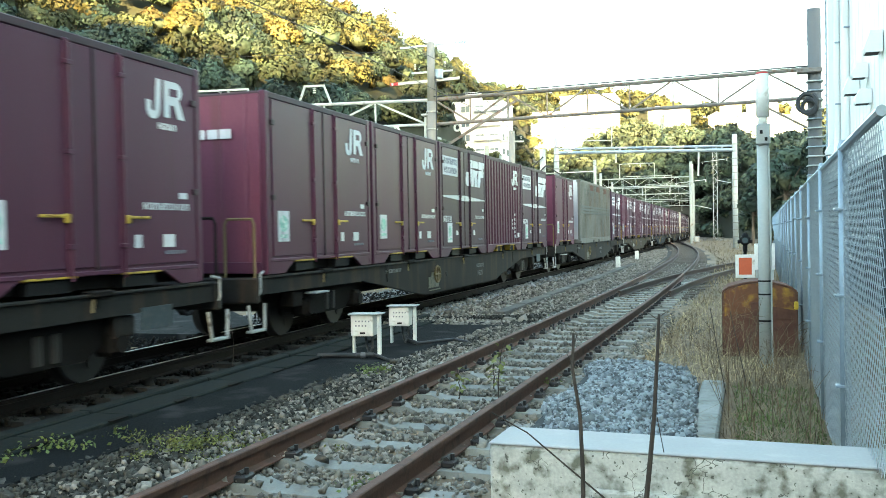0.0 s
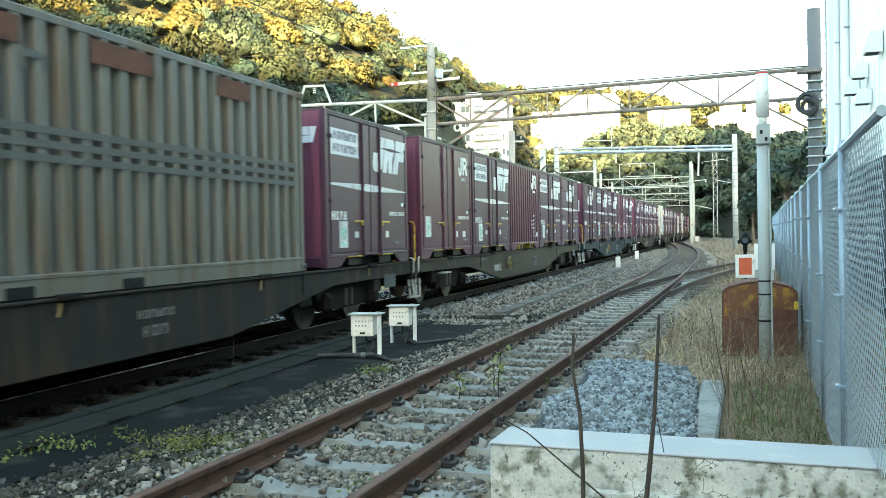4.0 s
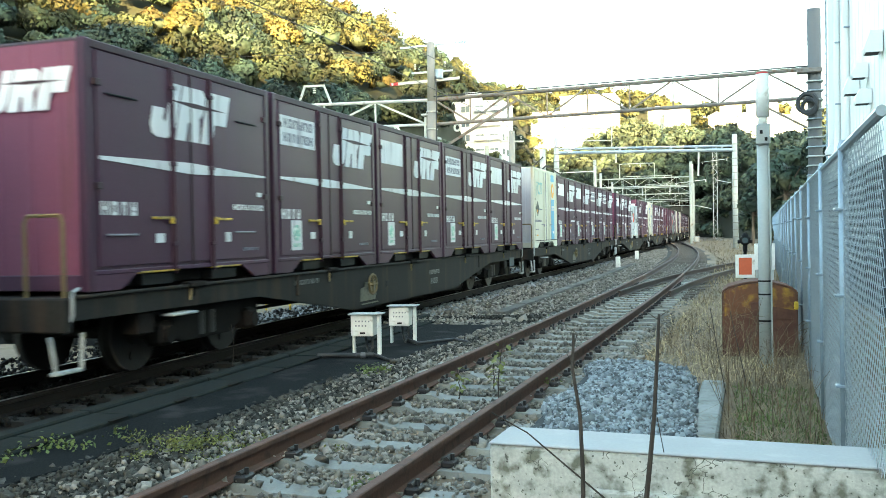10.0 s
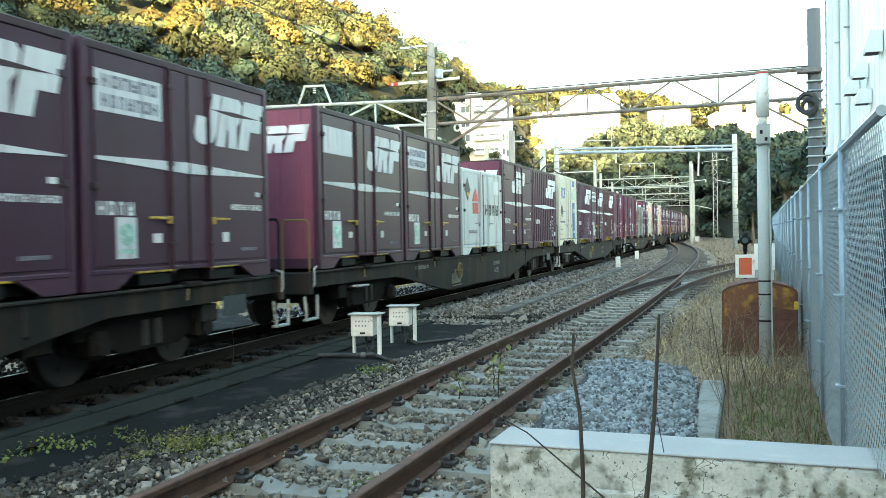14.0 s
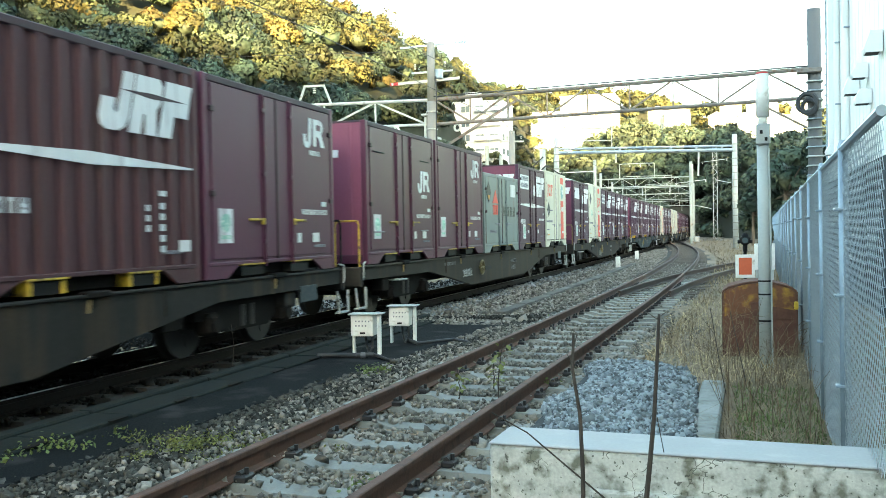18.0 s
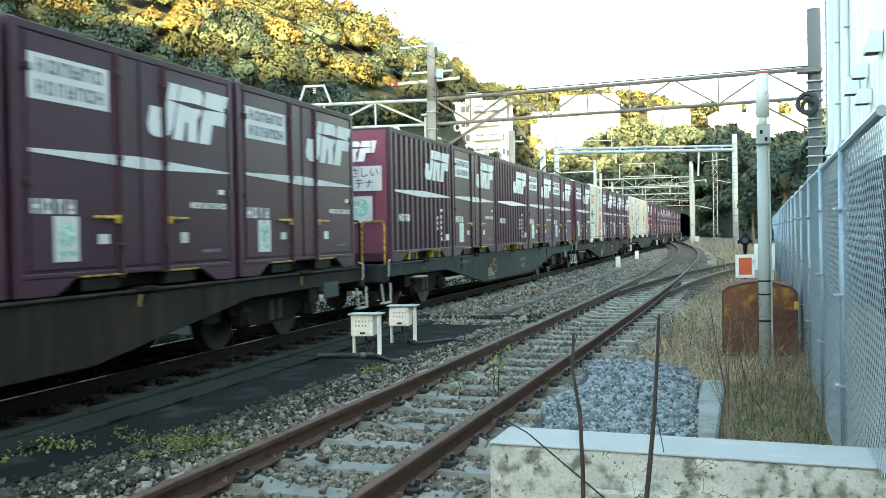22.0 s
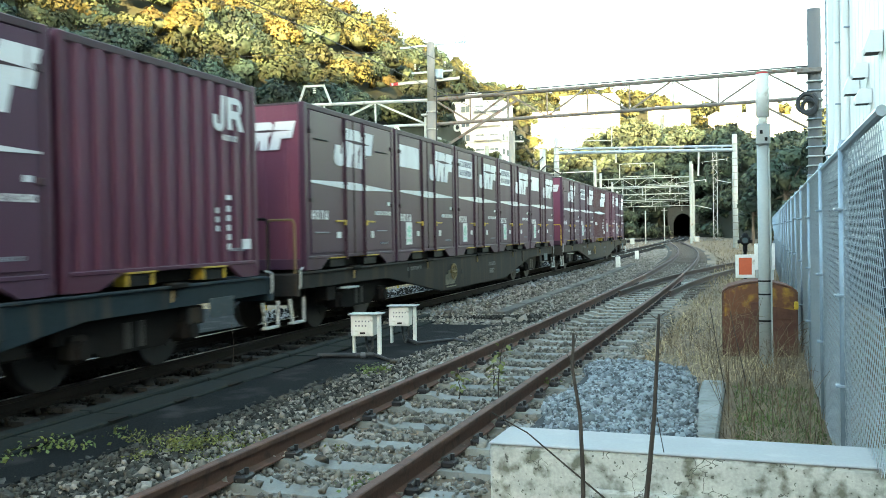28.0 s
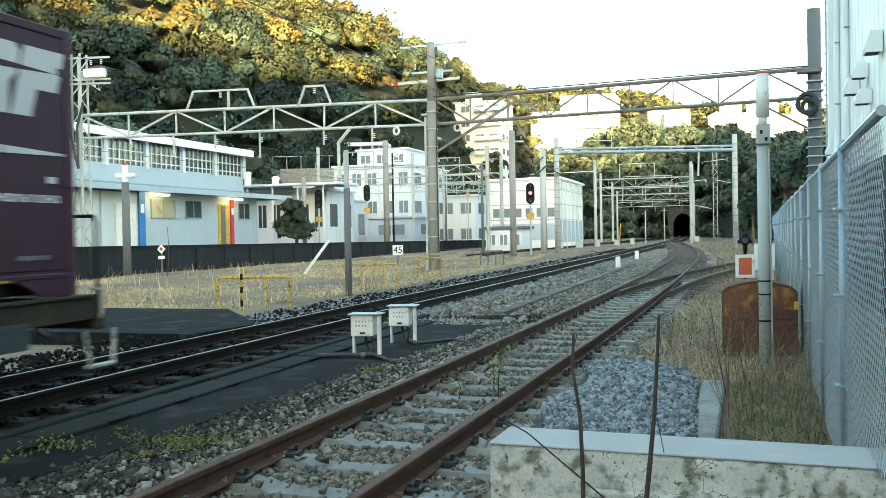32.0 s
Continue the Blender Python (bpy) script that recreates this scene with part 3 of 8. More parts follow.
# ---- ground ----
def ground_sheet():
    """One sheet to the horizon, gently uneven near the tracks."""
    xs = np.concatenate([[-2500, -900, -400, -200, -100, -60], np.arange(-40, 12, 1.0), [14, 20, 40, 80, 200, 600, 2500]])
    ys = np.concatenate([[-2500, -900, -400, -150, -60, -20], np.arange(0, 60, 1.0), [64, 70, 80, 90, 110, 140, 200, 300, 500, 900, 2500]])
    gx, gy = np.meshgrid(xs, ys, indexing="ij")
    gz = np.full(gx.shape, -0.34)
    for i in range(gx.shape[0]):
        for j in range(gx.shape[1]):
            x, y = gx[i, j], gy[i, j]
            if abs(x) < 60 and -30 < y < 140:
                gz[i, j] += 0.05 * noise.noise(Vector((x * .3, y * .3, 0)))
                # bank of the siding, rising to the fence
                b = min(max((x - (side_x(y) - 1.9)) / 0.8, 0), 1)
                gz[i, j] += b * 0.27
                # grass bank before the platform
                c = min(max((-9.6 - x) / 3, 0), 1) * min(max((y - 16) / 5, 0), 1) * min(max((30 + x) / 4, 0), 1)
                gz[i, j] += c * (0.18 + 0.12 * noise.noise(Vector((x * .2, y * .12, 3))))
    nx, ny = gx.shape
    v = np.stack([gx, gy, gz], -1).reshape(-1, 3)
    i, j = np.meshgrid(np.arange(nx - 1), np.arange(ny - 1), indexing="ij")
    a = (i * ny + j).ravel()
    f = np.stack([a, a + ny, a + ny + 1, a + 1], 1)
    return numpy_mesh("ground", v, f, GROUND, "structure", "dry earth and trodden gravel of a railway yard", "ground", smooth=True)


ground_sheet()


def strip(name, left, right, y0, y1, z, material, label, category, depth=0.35, step=1.0, wob=0.0):
    """A slab that follows two lines across the ground."""
    g = Geo()
    ys = np.arange(y0, y1 + .01, step)
    vs, fs = [], []
    for k, y in enumerate(ys):
        w = wob * noise.noise(Vector((y * 1.7, 5.1, 0)))
        w2 = wob * noise.noise(Vector((y * 1.7, 9.1, 0)))
        xl, xr = left(y) + w2, right(y) + w
        vs += [(xl, y, z - depth), (xr + .1, y, z - depth), (xr, y, z), (xl, y, z)]
    for k in range(len(ys) - 1):
        for j in range(4):
            fs.append((k * 4 + j, k * 4 + (j + 1) % 4, k * 4 + 4 + (j + 1) % 4, k * 4 + 4 + j))
    fs += [(0, 1, 2, 3), tuple((len(ys) - 1) * 4 + j for j in (3, 2, 1, 0))]
    g.add(vs, fs)
    return tagged(part(name, g, material), label, category, "", "structure")


def strip_right(y):
    return float(np.interp(y, (-30, 5, 8, 10.5, 12, 16.2), (-5.0, -4.62, -4.4, -4.2, -3.95, -3.66)))


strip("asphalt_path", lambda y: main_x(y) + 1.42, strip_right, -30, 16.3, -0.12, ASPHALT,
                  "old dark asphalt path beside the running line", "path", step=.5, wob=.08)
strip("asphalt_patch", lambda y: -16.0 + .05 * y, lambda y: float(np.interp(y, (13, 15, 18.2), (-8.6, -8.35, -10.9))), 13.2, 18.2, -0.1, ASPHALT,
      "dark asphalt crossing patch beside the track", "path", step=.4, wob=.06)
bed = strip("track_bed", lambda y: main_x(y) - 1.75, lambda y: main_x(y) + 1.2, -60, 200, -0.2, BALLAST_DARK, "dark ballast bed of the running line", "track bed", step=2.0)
# Dark bed, so the gaps between the siding's stones look shaded.
strip("siding_bed", lambda y: side_x(y) - 1.25, lambda y: side_x(y) + 1.2, -12, 112, -0.085, BALLAST_SHADE, "ballast bed of the siding, shade of the gaps painted in", "track bed", step=1.0, wob=.1)


# ---- tracks ----
def track(name, fx, y0, y1, z, rail_mat, sleeper_mat, label, shine, pitch=0.62, near=(0, 0), clips=False, sleeper_top=-0.15, bounds=None):
    """Two rails on sleepers; the sleepers of the near stretch are parts, the rest one joined part."""
    t = thing(name, label, "railway track", kind="structure")
    rail("rail", fx, -.566, y0, y1, z, rail_mat, t)
    rail("rail", fx, .566, y0, y1, z, rail_mat, t)
    if shine:
        rail_shine(fx, -.566, y0, y1, z, t)
        rail_shine(fx, .566, y0, y1, z, t)
    g = Geo()
    one = Geo()
    prof = [(-.13, -.17), (.13, -.17), (.105, 0), (-.105, 0)]
    xs = (-1.0, -.98, -.35, -.25, .25, .35, .98, 1.0)
    zs = (-.04, 0, 0, -.035, -.035, 0, 0, -.04)
    vs, fs = [], []
    for x, dz in zip(xs, zs):
        for a, b in prof:
            vs.append((x, a, b + (dz if b == 0 else 0)))
    for i in range(len(xs) - 1):
        for j in range(4):
            fs.append((i * 4 + j, i * 4 + (j + 1) % 4, i * 4 + 4 + (j + 1) % 4, i * 4 + 4 + j))
    fs += [(0, 1, 2, 3), (31, 30, 29, 28)]
    one.add(vs, fs)
    me = one.mesh("sleeper", sleeper_mat)
    clip = None
    if clips:
        c = Geo()
        c.box((0, 0, .02), (.09, .13, .05), ch=.012)
        c.tube((.01, -.05, .05), (.01, .05, .05), .022, n=6)
        c.tube((-.02, 0, .03), (-.02, 0, .085), .016, n=6)
        clip = c.mesh("rail_clip", BOLT)
    y = y0 + .3
    k = 0
    while y < y1:
        rz = math.atan2(fx(y + .5) - fx(y - .5), 1.0)
        k += 1
        if near[0] <= y <= near[1]:
            o = part("sleeper", me, None, t)
            o.matrix_basis = pose(fx(y), y + .02 * math.sin(k * 7.7), z + sleeper_top, 0, 0, -math.degrees(rz) + .8 * math.sin(k * 3.1))
            if clips and y < 26:
                for sx in (-.566, .566):
                    for side in (-1, 1):
                        q = part("rail_clip", clip, None, t)
                        q.matrix_basis = pose(fx(y) + sx + side * .105, y, z + sleeper_top, 0, 0, 0 if side < 0 else 180)
        else:
            m = pose(fx(y), y, z + sleeper_top, 0, 0, -math.degrees(rz))
            g.add([m @ Vector(q) for q in one.v], one.f)
        y += pitch
    if g.v:
        ob = part("sleepers", g, sleeper_mat, t)
        ob["kind"] = "stuff"
    return t


track("main_track", main_x, -48, 330, 0.0, RAIL_DARK, SLEEPER_OLD, "running line with worn bright rail heads", True, near=(5, 40), sleeper_top=-.15)
track("siding_track", side_x, -10, 29, SIDE_Z, RUST, SLEEPER, "disused siding with rusty brown rails and pale concrete sleepers", False, pitch=.64, near=(1, 29), clips=True)
track("siding_curve", side_x, 29, 113, SIDE_Z, RUST_DARK, SLEEPER_WORN, "rusty curved siding on worn timber sleepers joining the running line", False, pitch=.64, near=(29, 50))
track("spur_track", spur_x, 21, 60, SIDE_Z - .012, RUST_DARK, SLEEPER_WORN, "rusty spur leaving the siding at a set of points", False, near=(21, 50), sleeper_top=-.16)


# ---- ballast and gravel ----
def ballast(name, region, count, size, material, label, seed, parent=None):
    """region(r, n) gives n places; size is the mean half width."""
    r = np.random.default_rng(seed)
    c = region(r, count)
    stones(name, c, size * np.exp(r.normal(0, .35, count)), material, label, seed + 1, parent)


def siding_stones(r, n):
    """Stones spread over the siding's bed, denser close to the camera."""
    y = np.concatenate([r.uniform(4.2, 15, int(n * .72)), r.uniform(15, 42, int(n * .2)), r.uniform(-6, 4.2, n - int(n * .72) - int(n * .2))])
    u = r.uniform(-1, 1, n)
    cx = np.array([side_x(q) for q in y])
    x = cx + u * (1.65 + .15 * r.random(n))
    z = np.where(np.abs(u) < .75, -.06, -.1) + r.uniform(-.03, .025, n)
    phase = np.abs((y + 9.7 + .32) % .64 - .32)
    on = (phase < .115) & (np.abs(x - cx) < .97) & (r.random(n) < .75)
    z = np.where((phase < .115) & (np.abs(x - cx) < .97), -.004, z)
    z = np.where(on, -.06, z)
    y = np.where(on, y + .24, y)
    return np.stack([x, y, z], 1)


def shoulder_stones(r, n):
    """The loose stones between path and siding."""
    y = np.concatenate([r.uniform(4.2, 17, int(n * .92)), r.uniform(-4, 4.2, n - int(n * .92))])
    cx = np.array([side_x(q) for q in y]) - 1.2
    lo = np.array([strip_right(q) - .12 if q < 16.4 else main_x(q) + 1.1 for q in y])
    u = r.random(n)
    x = lo + (cx - lo) * u
    z = -.17 + .09 * u + r.uniform(-.02, .03, n)
    return np.stack([x, y, z], 1)


def main_stones(r, n):
    y = 5.0 + 75 * r.random(n) ** 1.8
    u = r.uniform(-1, 1, n)
    x = np.array([main_x(q) for q in y]) + u * 1.75 - .85
    z = -.17 + r.uniform(-.03, .03, n)
    return np.stack([x, y, z], 1)


def far_side_stones(r, n):
    """Paler stones on the far shoulder of the running line."""
    y = 15.0 + 53 * r.random(n) ** 1.6
    x = np.array([main_x(q) for q in y]) - 1.3 - 1.5 * r.random(n) ** 1.4
    return np.stack([x, y, np.full(n, -.2) + r.uniform(-.03, .03, n)], 1)


def near_side_stones(r, n):
    """Paler stones on the near shoulder past the path."""
    y = 16.5 + 34 * r.random(n) ** 1.4
    x = np.array([main_x(q) for q in y]) + .75 + .75 * r.random(n)
    return np.stack([x, y, np.full(n, -.17) + r.uniform(-.03, .03, n)], 1)


ballast("siding_ballast", siding_stones, 36000, .019, BALLAST, "grey-brown crushed stone between the sleepers", 11)
def middle_stones(r, n):
    """Paler stones between the running line and the siding past the path."""
    y = 15.5 + 62 * r.random(n) ** 1.5
    lo = np.array([main_x(q) + 1.1 for q in y])
    hi = np.array([side_x(q) - 1.1 for q in y])
    return np.stack([lo + (hi - lo) * r.random(n), y, np.full(n, -.15) + r.uniform(-.03, .03, n)], 1)


ballast("middle_ballast", middle_stones, 17000, .034, BALLAST, "grey-brown crushed stone between the two tracks", 71)
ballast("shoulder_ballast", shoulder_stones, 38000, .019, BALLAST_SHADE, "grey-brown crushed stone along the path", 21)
# Dark stones carry the train's shade in their colour.
ballast("track_ballast", main_stones, 16000, .030, BALLAST_DARK, "crushed stone of the running line, train shade painted in", 31)
ballast("pale_ballast", far_side_stones, 9000, .034, BALLAST_FAR, "pale crushed stone on the far shoulder", 41)
ballast("pale_shoulder", near_side_stones, 7000, .034, BALLAST_FAR, "pale crushed stone on the near shoulder", 51)


def heap(r, n):
    """A low heap of fresh gravel before the concrete block."""
    y = 6.2 + 4.2 * r.random(n)
    u = r.random(n)
    lo = np.array([side_x(q) + .95 for q in y]) * .6 - .6 + .1 * np.sin(y * 3)
    lo = np.maximum(lo, -1.9)
    hi = np.interp(y, (6.2, 9.2, 10.0, 10.4), (-.22, -.3, -.45, -.8))
    x = lo + (hi - lo) * u
    z = .0 + .07 * np.sin(np.pi * u) * np.clip((10.6 - y) / 1.5, .2, 1) + r.uniform(-.015, .03, n)
    return np.stack([x, y, z], 1)


def far_stones(r, n):
    """Coarse rubble and ballast between the far tracks."""
    y = 45 + 150 * r.random(n) ** 1.3
    x = -24 + 26 * r.random(n)
    x = np.where(x > -2 + .01 * y, x - 6, x)
    return np.stack([x, y, np.full(n, -.30) + r.uniform(-.02, .05, n)], 1)


ballast("far_ballast", far_stones, 16000, .055, BALLAST, "grey-brown rubble between the far tracks", 57)


# Slab added under the heap; its dark colour paints the shaded gaps.
strip("gravel_bed", lambda y: max(side_x(y) * .6 - .03, -1.9), lambda y: float(np.interp(y, (6.2, 9.2, 10.0, 10.4), (-.27, -.34, -.5, -.85))), 6.2, 10.2, .012, GRAVEL_BED, "dark slab under the heap that paints the shaded gaps", "gravel", depth=.12, step=.4)
ballast("gravel_heap", heap, 17000, .0175, GRAVEL, "fresh blue-grey crushed gravel heaped by the concrete block", 61)


# ---- hills and woods ----
def hill(name, label, az, foot, crest, crest_h, base_z=-0.4, back=0.75, n_az=90, n_r=26, seed=0, bumps=3.0, bore=None):
    """A wooded hill: along each direction it climbs from its foot to its crest and falls off behind. Returns a height function too."""
    lo, hi = min(az), max(az)

    def at(a, r):
        f, c, h = (np.interp(a, az, q) for q in (foot, crest, crest_h))
        u = (r - f) / (c - f)
        if u <= 0:
            return base_z - .5
        z = h * (math.sin(min(u, 1) * math.pi / 2) ** 0.9) if u < 1 else h * max(1 - (u - 1) * back, 0)
        return base_z + z + bumps * min(u * 3, 1) * noise.noise(Vector((a * .16 + seed, r * .03, seed)))
    vs, fs = [], []
    for i in range(n_az):
        a = lo + (hi - lo) * i / (n_az - 1)
        f, c = np.interp(a, az, foot), np.interp(a, az, crest)
        for j in range(n_r):
            r = f + (c - f) * 2.0 * j / (n_r - 1)
            t = radians(a)
            vs.append((-math.sin(t) * r, math.cos(t) * r, at(a, r)))
    for i in range(n_az - 1):
        for j in range(n_r - 1):
            f = (i * n_r + j, i * n_r + j + 1, (i + 1) * n_r + j + 1, (i + 1) * n_r + j)
            if bore and any(abs(vs[k][0] - bore[0]) < bore[1] and vs[k][2] < bore[2] for k in f):
                continue
            fs.append(f)
    numpy_mesh(name, np.array(vs), np.array(fs), HILL_SOIL, "structure", label, "hill", smooth=True)
    return at


PHI = (1 + 5 ** .5) / 2
ICO = np.array([(-1, PHI, 0), (1, PHI, 0), (-1, -PHI, 0), (1, -PHI, 0), (0, -1, PHI), (0, 1, PHI), (0, -1, -PHI), (0, 1, -PHI), (PHI, 0, -1), (PHI, 0, 1), (-PHI, 0, -1), (-PHI, 0, 1)]) / (1 + PHI * PHI) ** .5
ICO_TRI = np.array([(0, 11, 5), (0, 5, 1), (0, 1, 7), (0, 7, 10), (0, 10, 11), (1, 5, 9), (5, 11, 4), (11, 10, 2), (10, 7, 6), (7, 1, 8), (3, 9, 4), (3, 4, 2), (3, 2, 6), (3, 6, 8), (3, 8, 9), (4, 9, 5), (2, 4, 11), (6, 2, 10), (8, 6, 7), (9, 8, 1)])


def crowns(name, places, radii, leaf, leaf_count, material, label, seed, squash=0.8, clumps=(12, 19)):
    """Tree crowns: leaf sprays on the shells of many small clumps, joined as stuff. places: crown centres."""
    r = np.random.default_rng(seed)
    V, F, N, nv = [], [], [], 0
    for c, R in zip(places, radii):
        k = int(r.integers(*clumps))
        d = r.normal(size=(k, 3))
        d /= np.linalg.norm(d, axis=1)[:, None]
        d[:, 2] = np.abs(d[:, 2]) * 1.0 - .25
        cc = np.asarray(c) + d * (R * r.uniform(.40, .85, k))[:, None] * np.array([1, 1, squash])
        rr = R * r.uniform(.22, .40, k)
        n = max(int(leaf_count / k), 4)
        q = r.normal(size=(k, n, 3))
        q /= np.linalg.norm(q, axis=2)[..., None]
        q[..., 2] = np.where(q[..., 2] < -.5, -q[..., 2], q[..., 2])
        pos = (cc[:, None] + q * (rr[:, None, None] * r.uniform(.7, 1.2, (k, n, 1)))).reshape(-1, 3)
        nor = (q + r.normal(0, .32, q.shape)).reshape(-1, 3)
        nor /= np.linalg.norm(nor, axis=1)[:, None]
        out = (pos - np.asarray(c)) / R
        soft_n = nor * .22 + out * .8 + q.reshape(-1, 3) * .45
        soft_n /= np.linalg.norm(soft_n, axis=1)[:, None]
        N.append(np.repeat(soft_n, 3, axis=0))
        nor = np.where((nor * soft_n).sum(1)[:, None] < 0, -nor, nor)
        t1 = np.cross(nor, r.normal(size=nor.shape))
        t1 /= np.linalg.norm(t1, axis=1)[:, None] + 1e-9
        t2 = np.cross(nor, t1)
        s = (leaf * r.uniform(.5, 1.3, len(pos)))[:, None]
        V.append(np.stack([pos - t1 * s, pos + t1 * s, pos + t2 * s * 1.5], 1).reshape(-1, 3))
        F.append((np.arange(len(pos)) * 3)[:, None] + np.arange(3)[None] + nv)
        nv += len(pos) * 3
    return numpy_mesh(name, np.concatenate(V), np.concatenate(F), material, "stuff", label, "trees", smooth=True, normals=np.concatenate(N))


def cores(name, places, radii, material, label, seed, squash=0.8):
    """Inner mass of the crowns, low and lumpy, coloured dark as the shade between leaves."""
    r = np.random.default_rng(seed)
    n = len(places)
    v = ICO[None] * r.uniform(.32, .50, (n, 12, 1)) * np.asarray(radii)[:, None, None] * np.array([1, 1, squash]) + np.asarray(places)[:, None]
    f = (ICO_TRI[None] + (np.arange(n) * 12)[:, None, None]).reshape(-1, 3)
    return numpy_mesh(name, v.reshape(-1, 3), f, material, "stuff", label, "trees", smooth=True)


STANDING = []     # crowns already placed: x, y, radius


def wood(name, at, az0, az1, u0, u1, az, foot, crest, count, rad, leaf, leaf_count, material, label, seed, keep=None):
    r = np.random.default_rng(seed)
    pts, rs = [], []
    for attempt in range(count * 25):
        if len(pts) >= count:
            break
        a = r.uniform(az0, az1)
        u = r.uniform(u0, u1)
        f, c = np.interp(a, az, foot), np.interp(a, az, crest)
        d = f + (c - f) * u
        t = radians(a)
        R = rad * r.uniform(.65, 1.35)
        p = (-math.sin(t) * d, math.cos(t) * d, at(a, d) + R * r.uniform(.5, 1.1))
        if keep and not keep(p):
            continue
        if any(abs(p[0] - q[0]) < .56 * (R + q[2]) and math.hypot(p[0] - q[0], p[1] - q[1]) < .56 * (R + q[2]) for q in STANDING):
            continue
        STANDING.append((p[0], p[1], R))
        pts.append(p)
        rs.append(R)
    cores(name + "_shade", pts, rs, LEAF_CORE, "dark lumps that paint the shade inside the crowns", seed + 5)
    crowns(name, pts, rs, leaf, leaf_count, material, label, seed + 1)


# big hill behind the station
A1 = (50, 36, 30.6, 24, 20.3, 17.6, 16.4, 15.2, 13, 11, 8)[::-1]
FOOT1 = (90, 95, 100, 110, 120, 140, 165, 180, 186, 285, 290)[::-1]
CREST1 = (185, 190, 195, 200, 205, 213, 228, 245, 252, 330, 335)[::-1]
H1 = (55, 53, 50, 44, 39, 37, 37, 36, 34, 42, 38)[::-1]
at1 = hill("hill_behind_station", "steep wooded hill behind the station", A1, FOOT1, CREST1, H1, seed=1)


def clear1(p):
    """Keeps the hillside buildings free of trees."""
    a, d = math.degrees(math.atan2(-p[0], p[1])), math.hypot(p[0], p[1])
    return not (12.2 < a < 17.1 and d < 207) and not (37.4 < a < 39.1 and d < 114) and not (20 < a < 29 and d < 116)


wood("autumn_trees", at1, 16, 42, .3, 1.0, A1, FOOT1, CREST1, 34, 3.4, .25, 2000, LEAF_GOLD, "yellow-brown autumn trees scattered on the hill", 81, clear1)
wood("olive_wood", at1, 10.5, 46, .25, 1.04, A1, FOOT1, CREST1, 130, 3.9, .25, 2300, LEAF_OLIVE, "olive-yellow trees on the upper hill", 75, clear1)
wood("dark_wood", at1, 16, 46, .02, .75, A1, FOOT1, CREST1, 90, 3.9, .25, 2300, LEAF_DARK, "dark evergreen trees on the lower hill", 77, clear1)
wood("hill_wood", at1, 10.5, 46, .02, 1.02, A1, FOOT1, CREST1, 330, 3.8, .25, 2300, LEAF_HILL, "mixed evergreen trees on the hill", 71, clear1)
wood("slope_shrubs", at1, 12.2, 17, .0, .34, A1, FOOT1, CREST1, 110, 1.5, .2, 260, LEAF_HILL, "low shrubs on the slope below the apartment block", 79)

# lower hill pierced by the tunnel
A2 = (14, 11, 9, 7, 4, 1.5, -1, -5, -12, -24)[::-1]
FOOT2 = (215, 212, 208, 207, 206, 206, 160, 120, 90, 80)[::-1]
CREST2 = (290, 285, 280, 275, 270, 265, 225, 180, 150, 140)[::-1]
H2 = (13, 20, 22, 25, 26, 24, 18, 12, 9, 8)[::-1]
at2 = hill("tunnel_hill", "dark wooded hill above the tunnel mouth", A2, FOOT2, CREST2, H2, seed=4, bumps=2.0, bore=(-9.8, 2.4, 5.6))
wood("tunnel_wood", at2, -12, 13, .03, 1.05, A2, FOOT2, CREST2, 300, 3.9, .36, 1100, LEAF_MID, "dark evergreen trees above the tunnel", 91,
     keep=lambda p: not (-13.5 < p[0] < -5.5 and p[1] < 216 and p[2] < 8.5))

wood("slope_bushes", at2, -4, 12, -.16, .1, A2, FOOT2, CREST2, 190, 2.1, .30, 260, LEAF_MID, "green bushes at the foot of the tunnel hill", 97,
     keep=lambda p: not (-12.6 < p[0] < -5.8) and p[1] > 180)

# ridge with houses, far behind
A3 = (30, 17, 13, 9, 5, 1, -4, -10, -25)[::-1]
FOOT3 = (330, 330, 325, 320, 320, 320, 320, 320, 320)[::-1]
CREST3 = (430, 430, 425, 420, 420, 420, 420, 420, 420)[::-1]
H3 = (44, 50, 60, 62, 56, 50, 47, 44, 42)[::-1]
at3 = hill("far_ridge", "far sunlit ridge with houses", A3, FOOT3, CREST3, H3, seed=8, bumps=2.0)
wood("ridge_wood", at3, -9, 17, .2, 1.03, A3, FOOT3, CREST3, 220, 4.6, .55, 550, LEAF_OLIVE, "sunlit trees on the far ridge", 101)

# the ridge behind the camera that keeps the valley floor in shade
A4 = (100, 150, 185, 194, 198, 200.3, 202, 206, 210, 235, 262)
hill("shading_ridge", "dark ridge closing the valley behind the camera", A4, (390,) * 11, (510,) * 11, (92, 107, 110, 111, 104, 107, 126, 104, 121, 110, 92), n_az=160, seed=12, bumps=6.0)


# ---- along the fence ----
def fence_x(y):
    return 0.46 + .036 * y


def concrete_block():
    t = thing("concrete_block", "low weathered concrete buffer wall with a smooth pale top", "wall")
    g = Geo()
    body = part("wall_body", g.box((.444, 4.54, .155), (3.2, .385, .57), rz=-.0526, ch=.015), CONCRETE, t)
    part("coping", Geo().box((.444, 4.54, .446), (3.205, .39, .012), rz=-.0526, ch=.004), CONCRETE_TOP, t)
    part("form_tie", Geo().tube((-.90, 4.42, .325), (-.90, 4.405, .325), .036, n=14), CONCRETE, body, "round filled form-tie hole")
    part("lower_ledge", Geo().box((.70, 4.327, .07), (2.7, .05, .38), rz=-.0526, ch=.012), CONCRETE, t)


concrete_block()


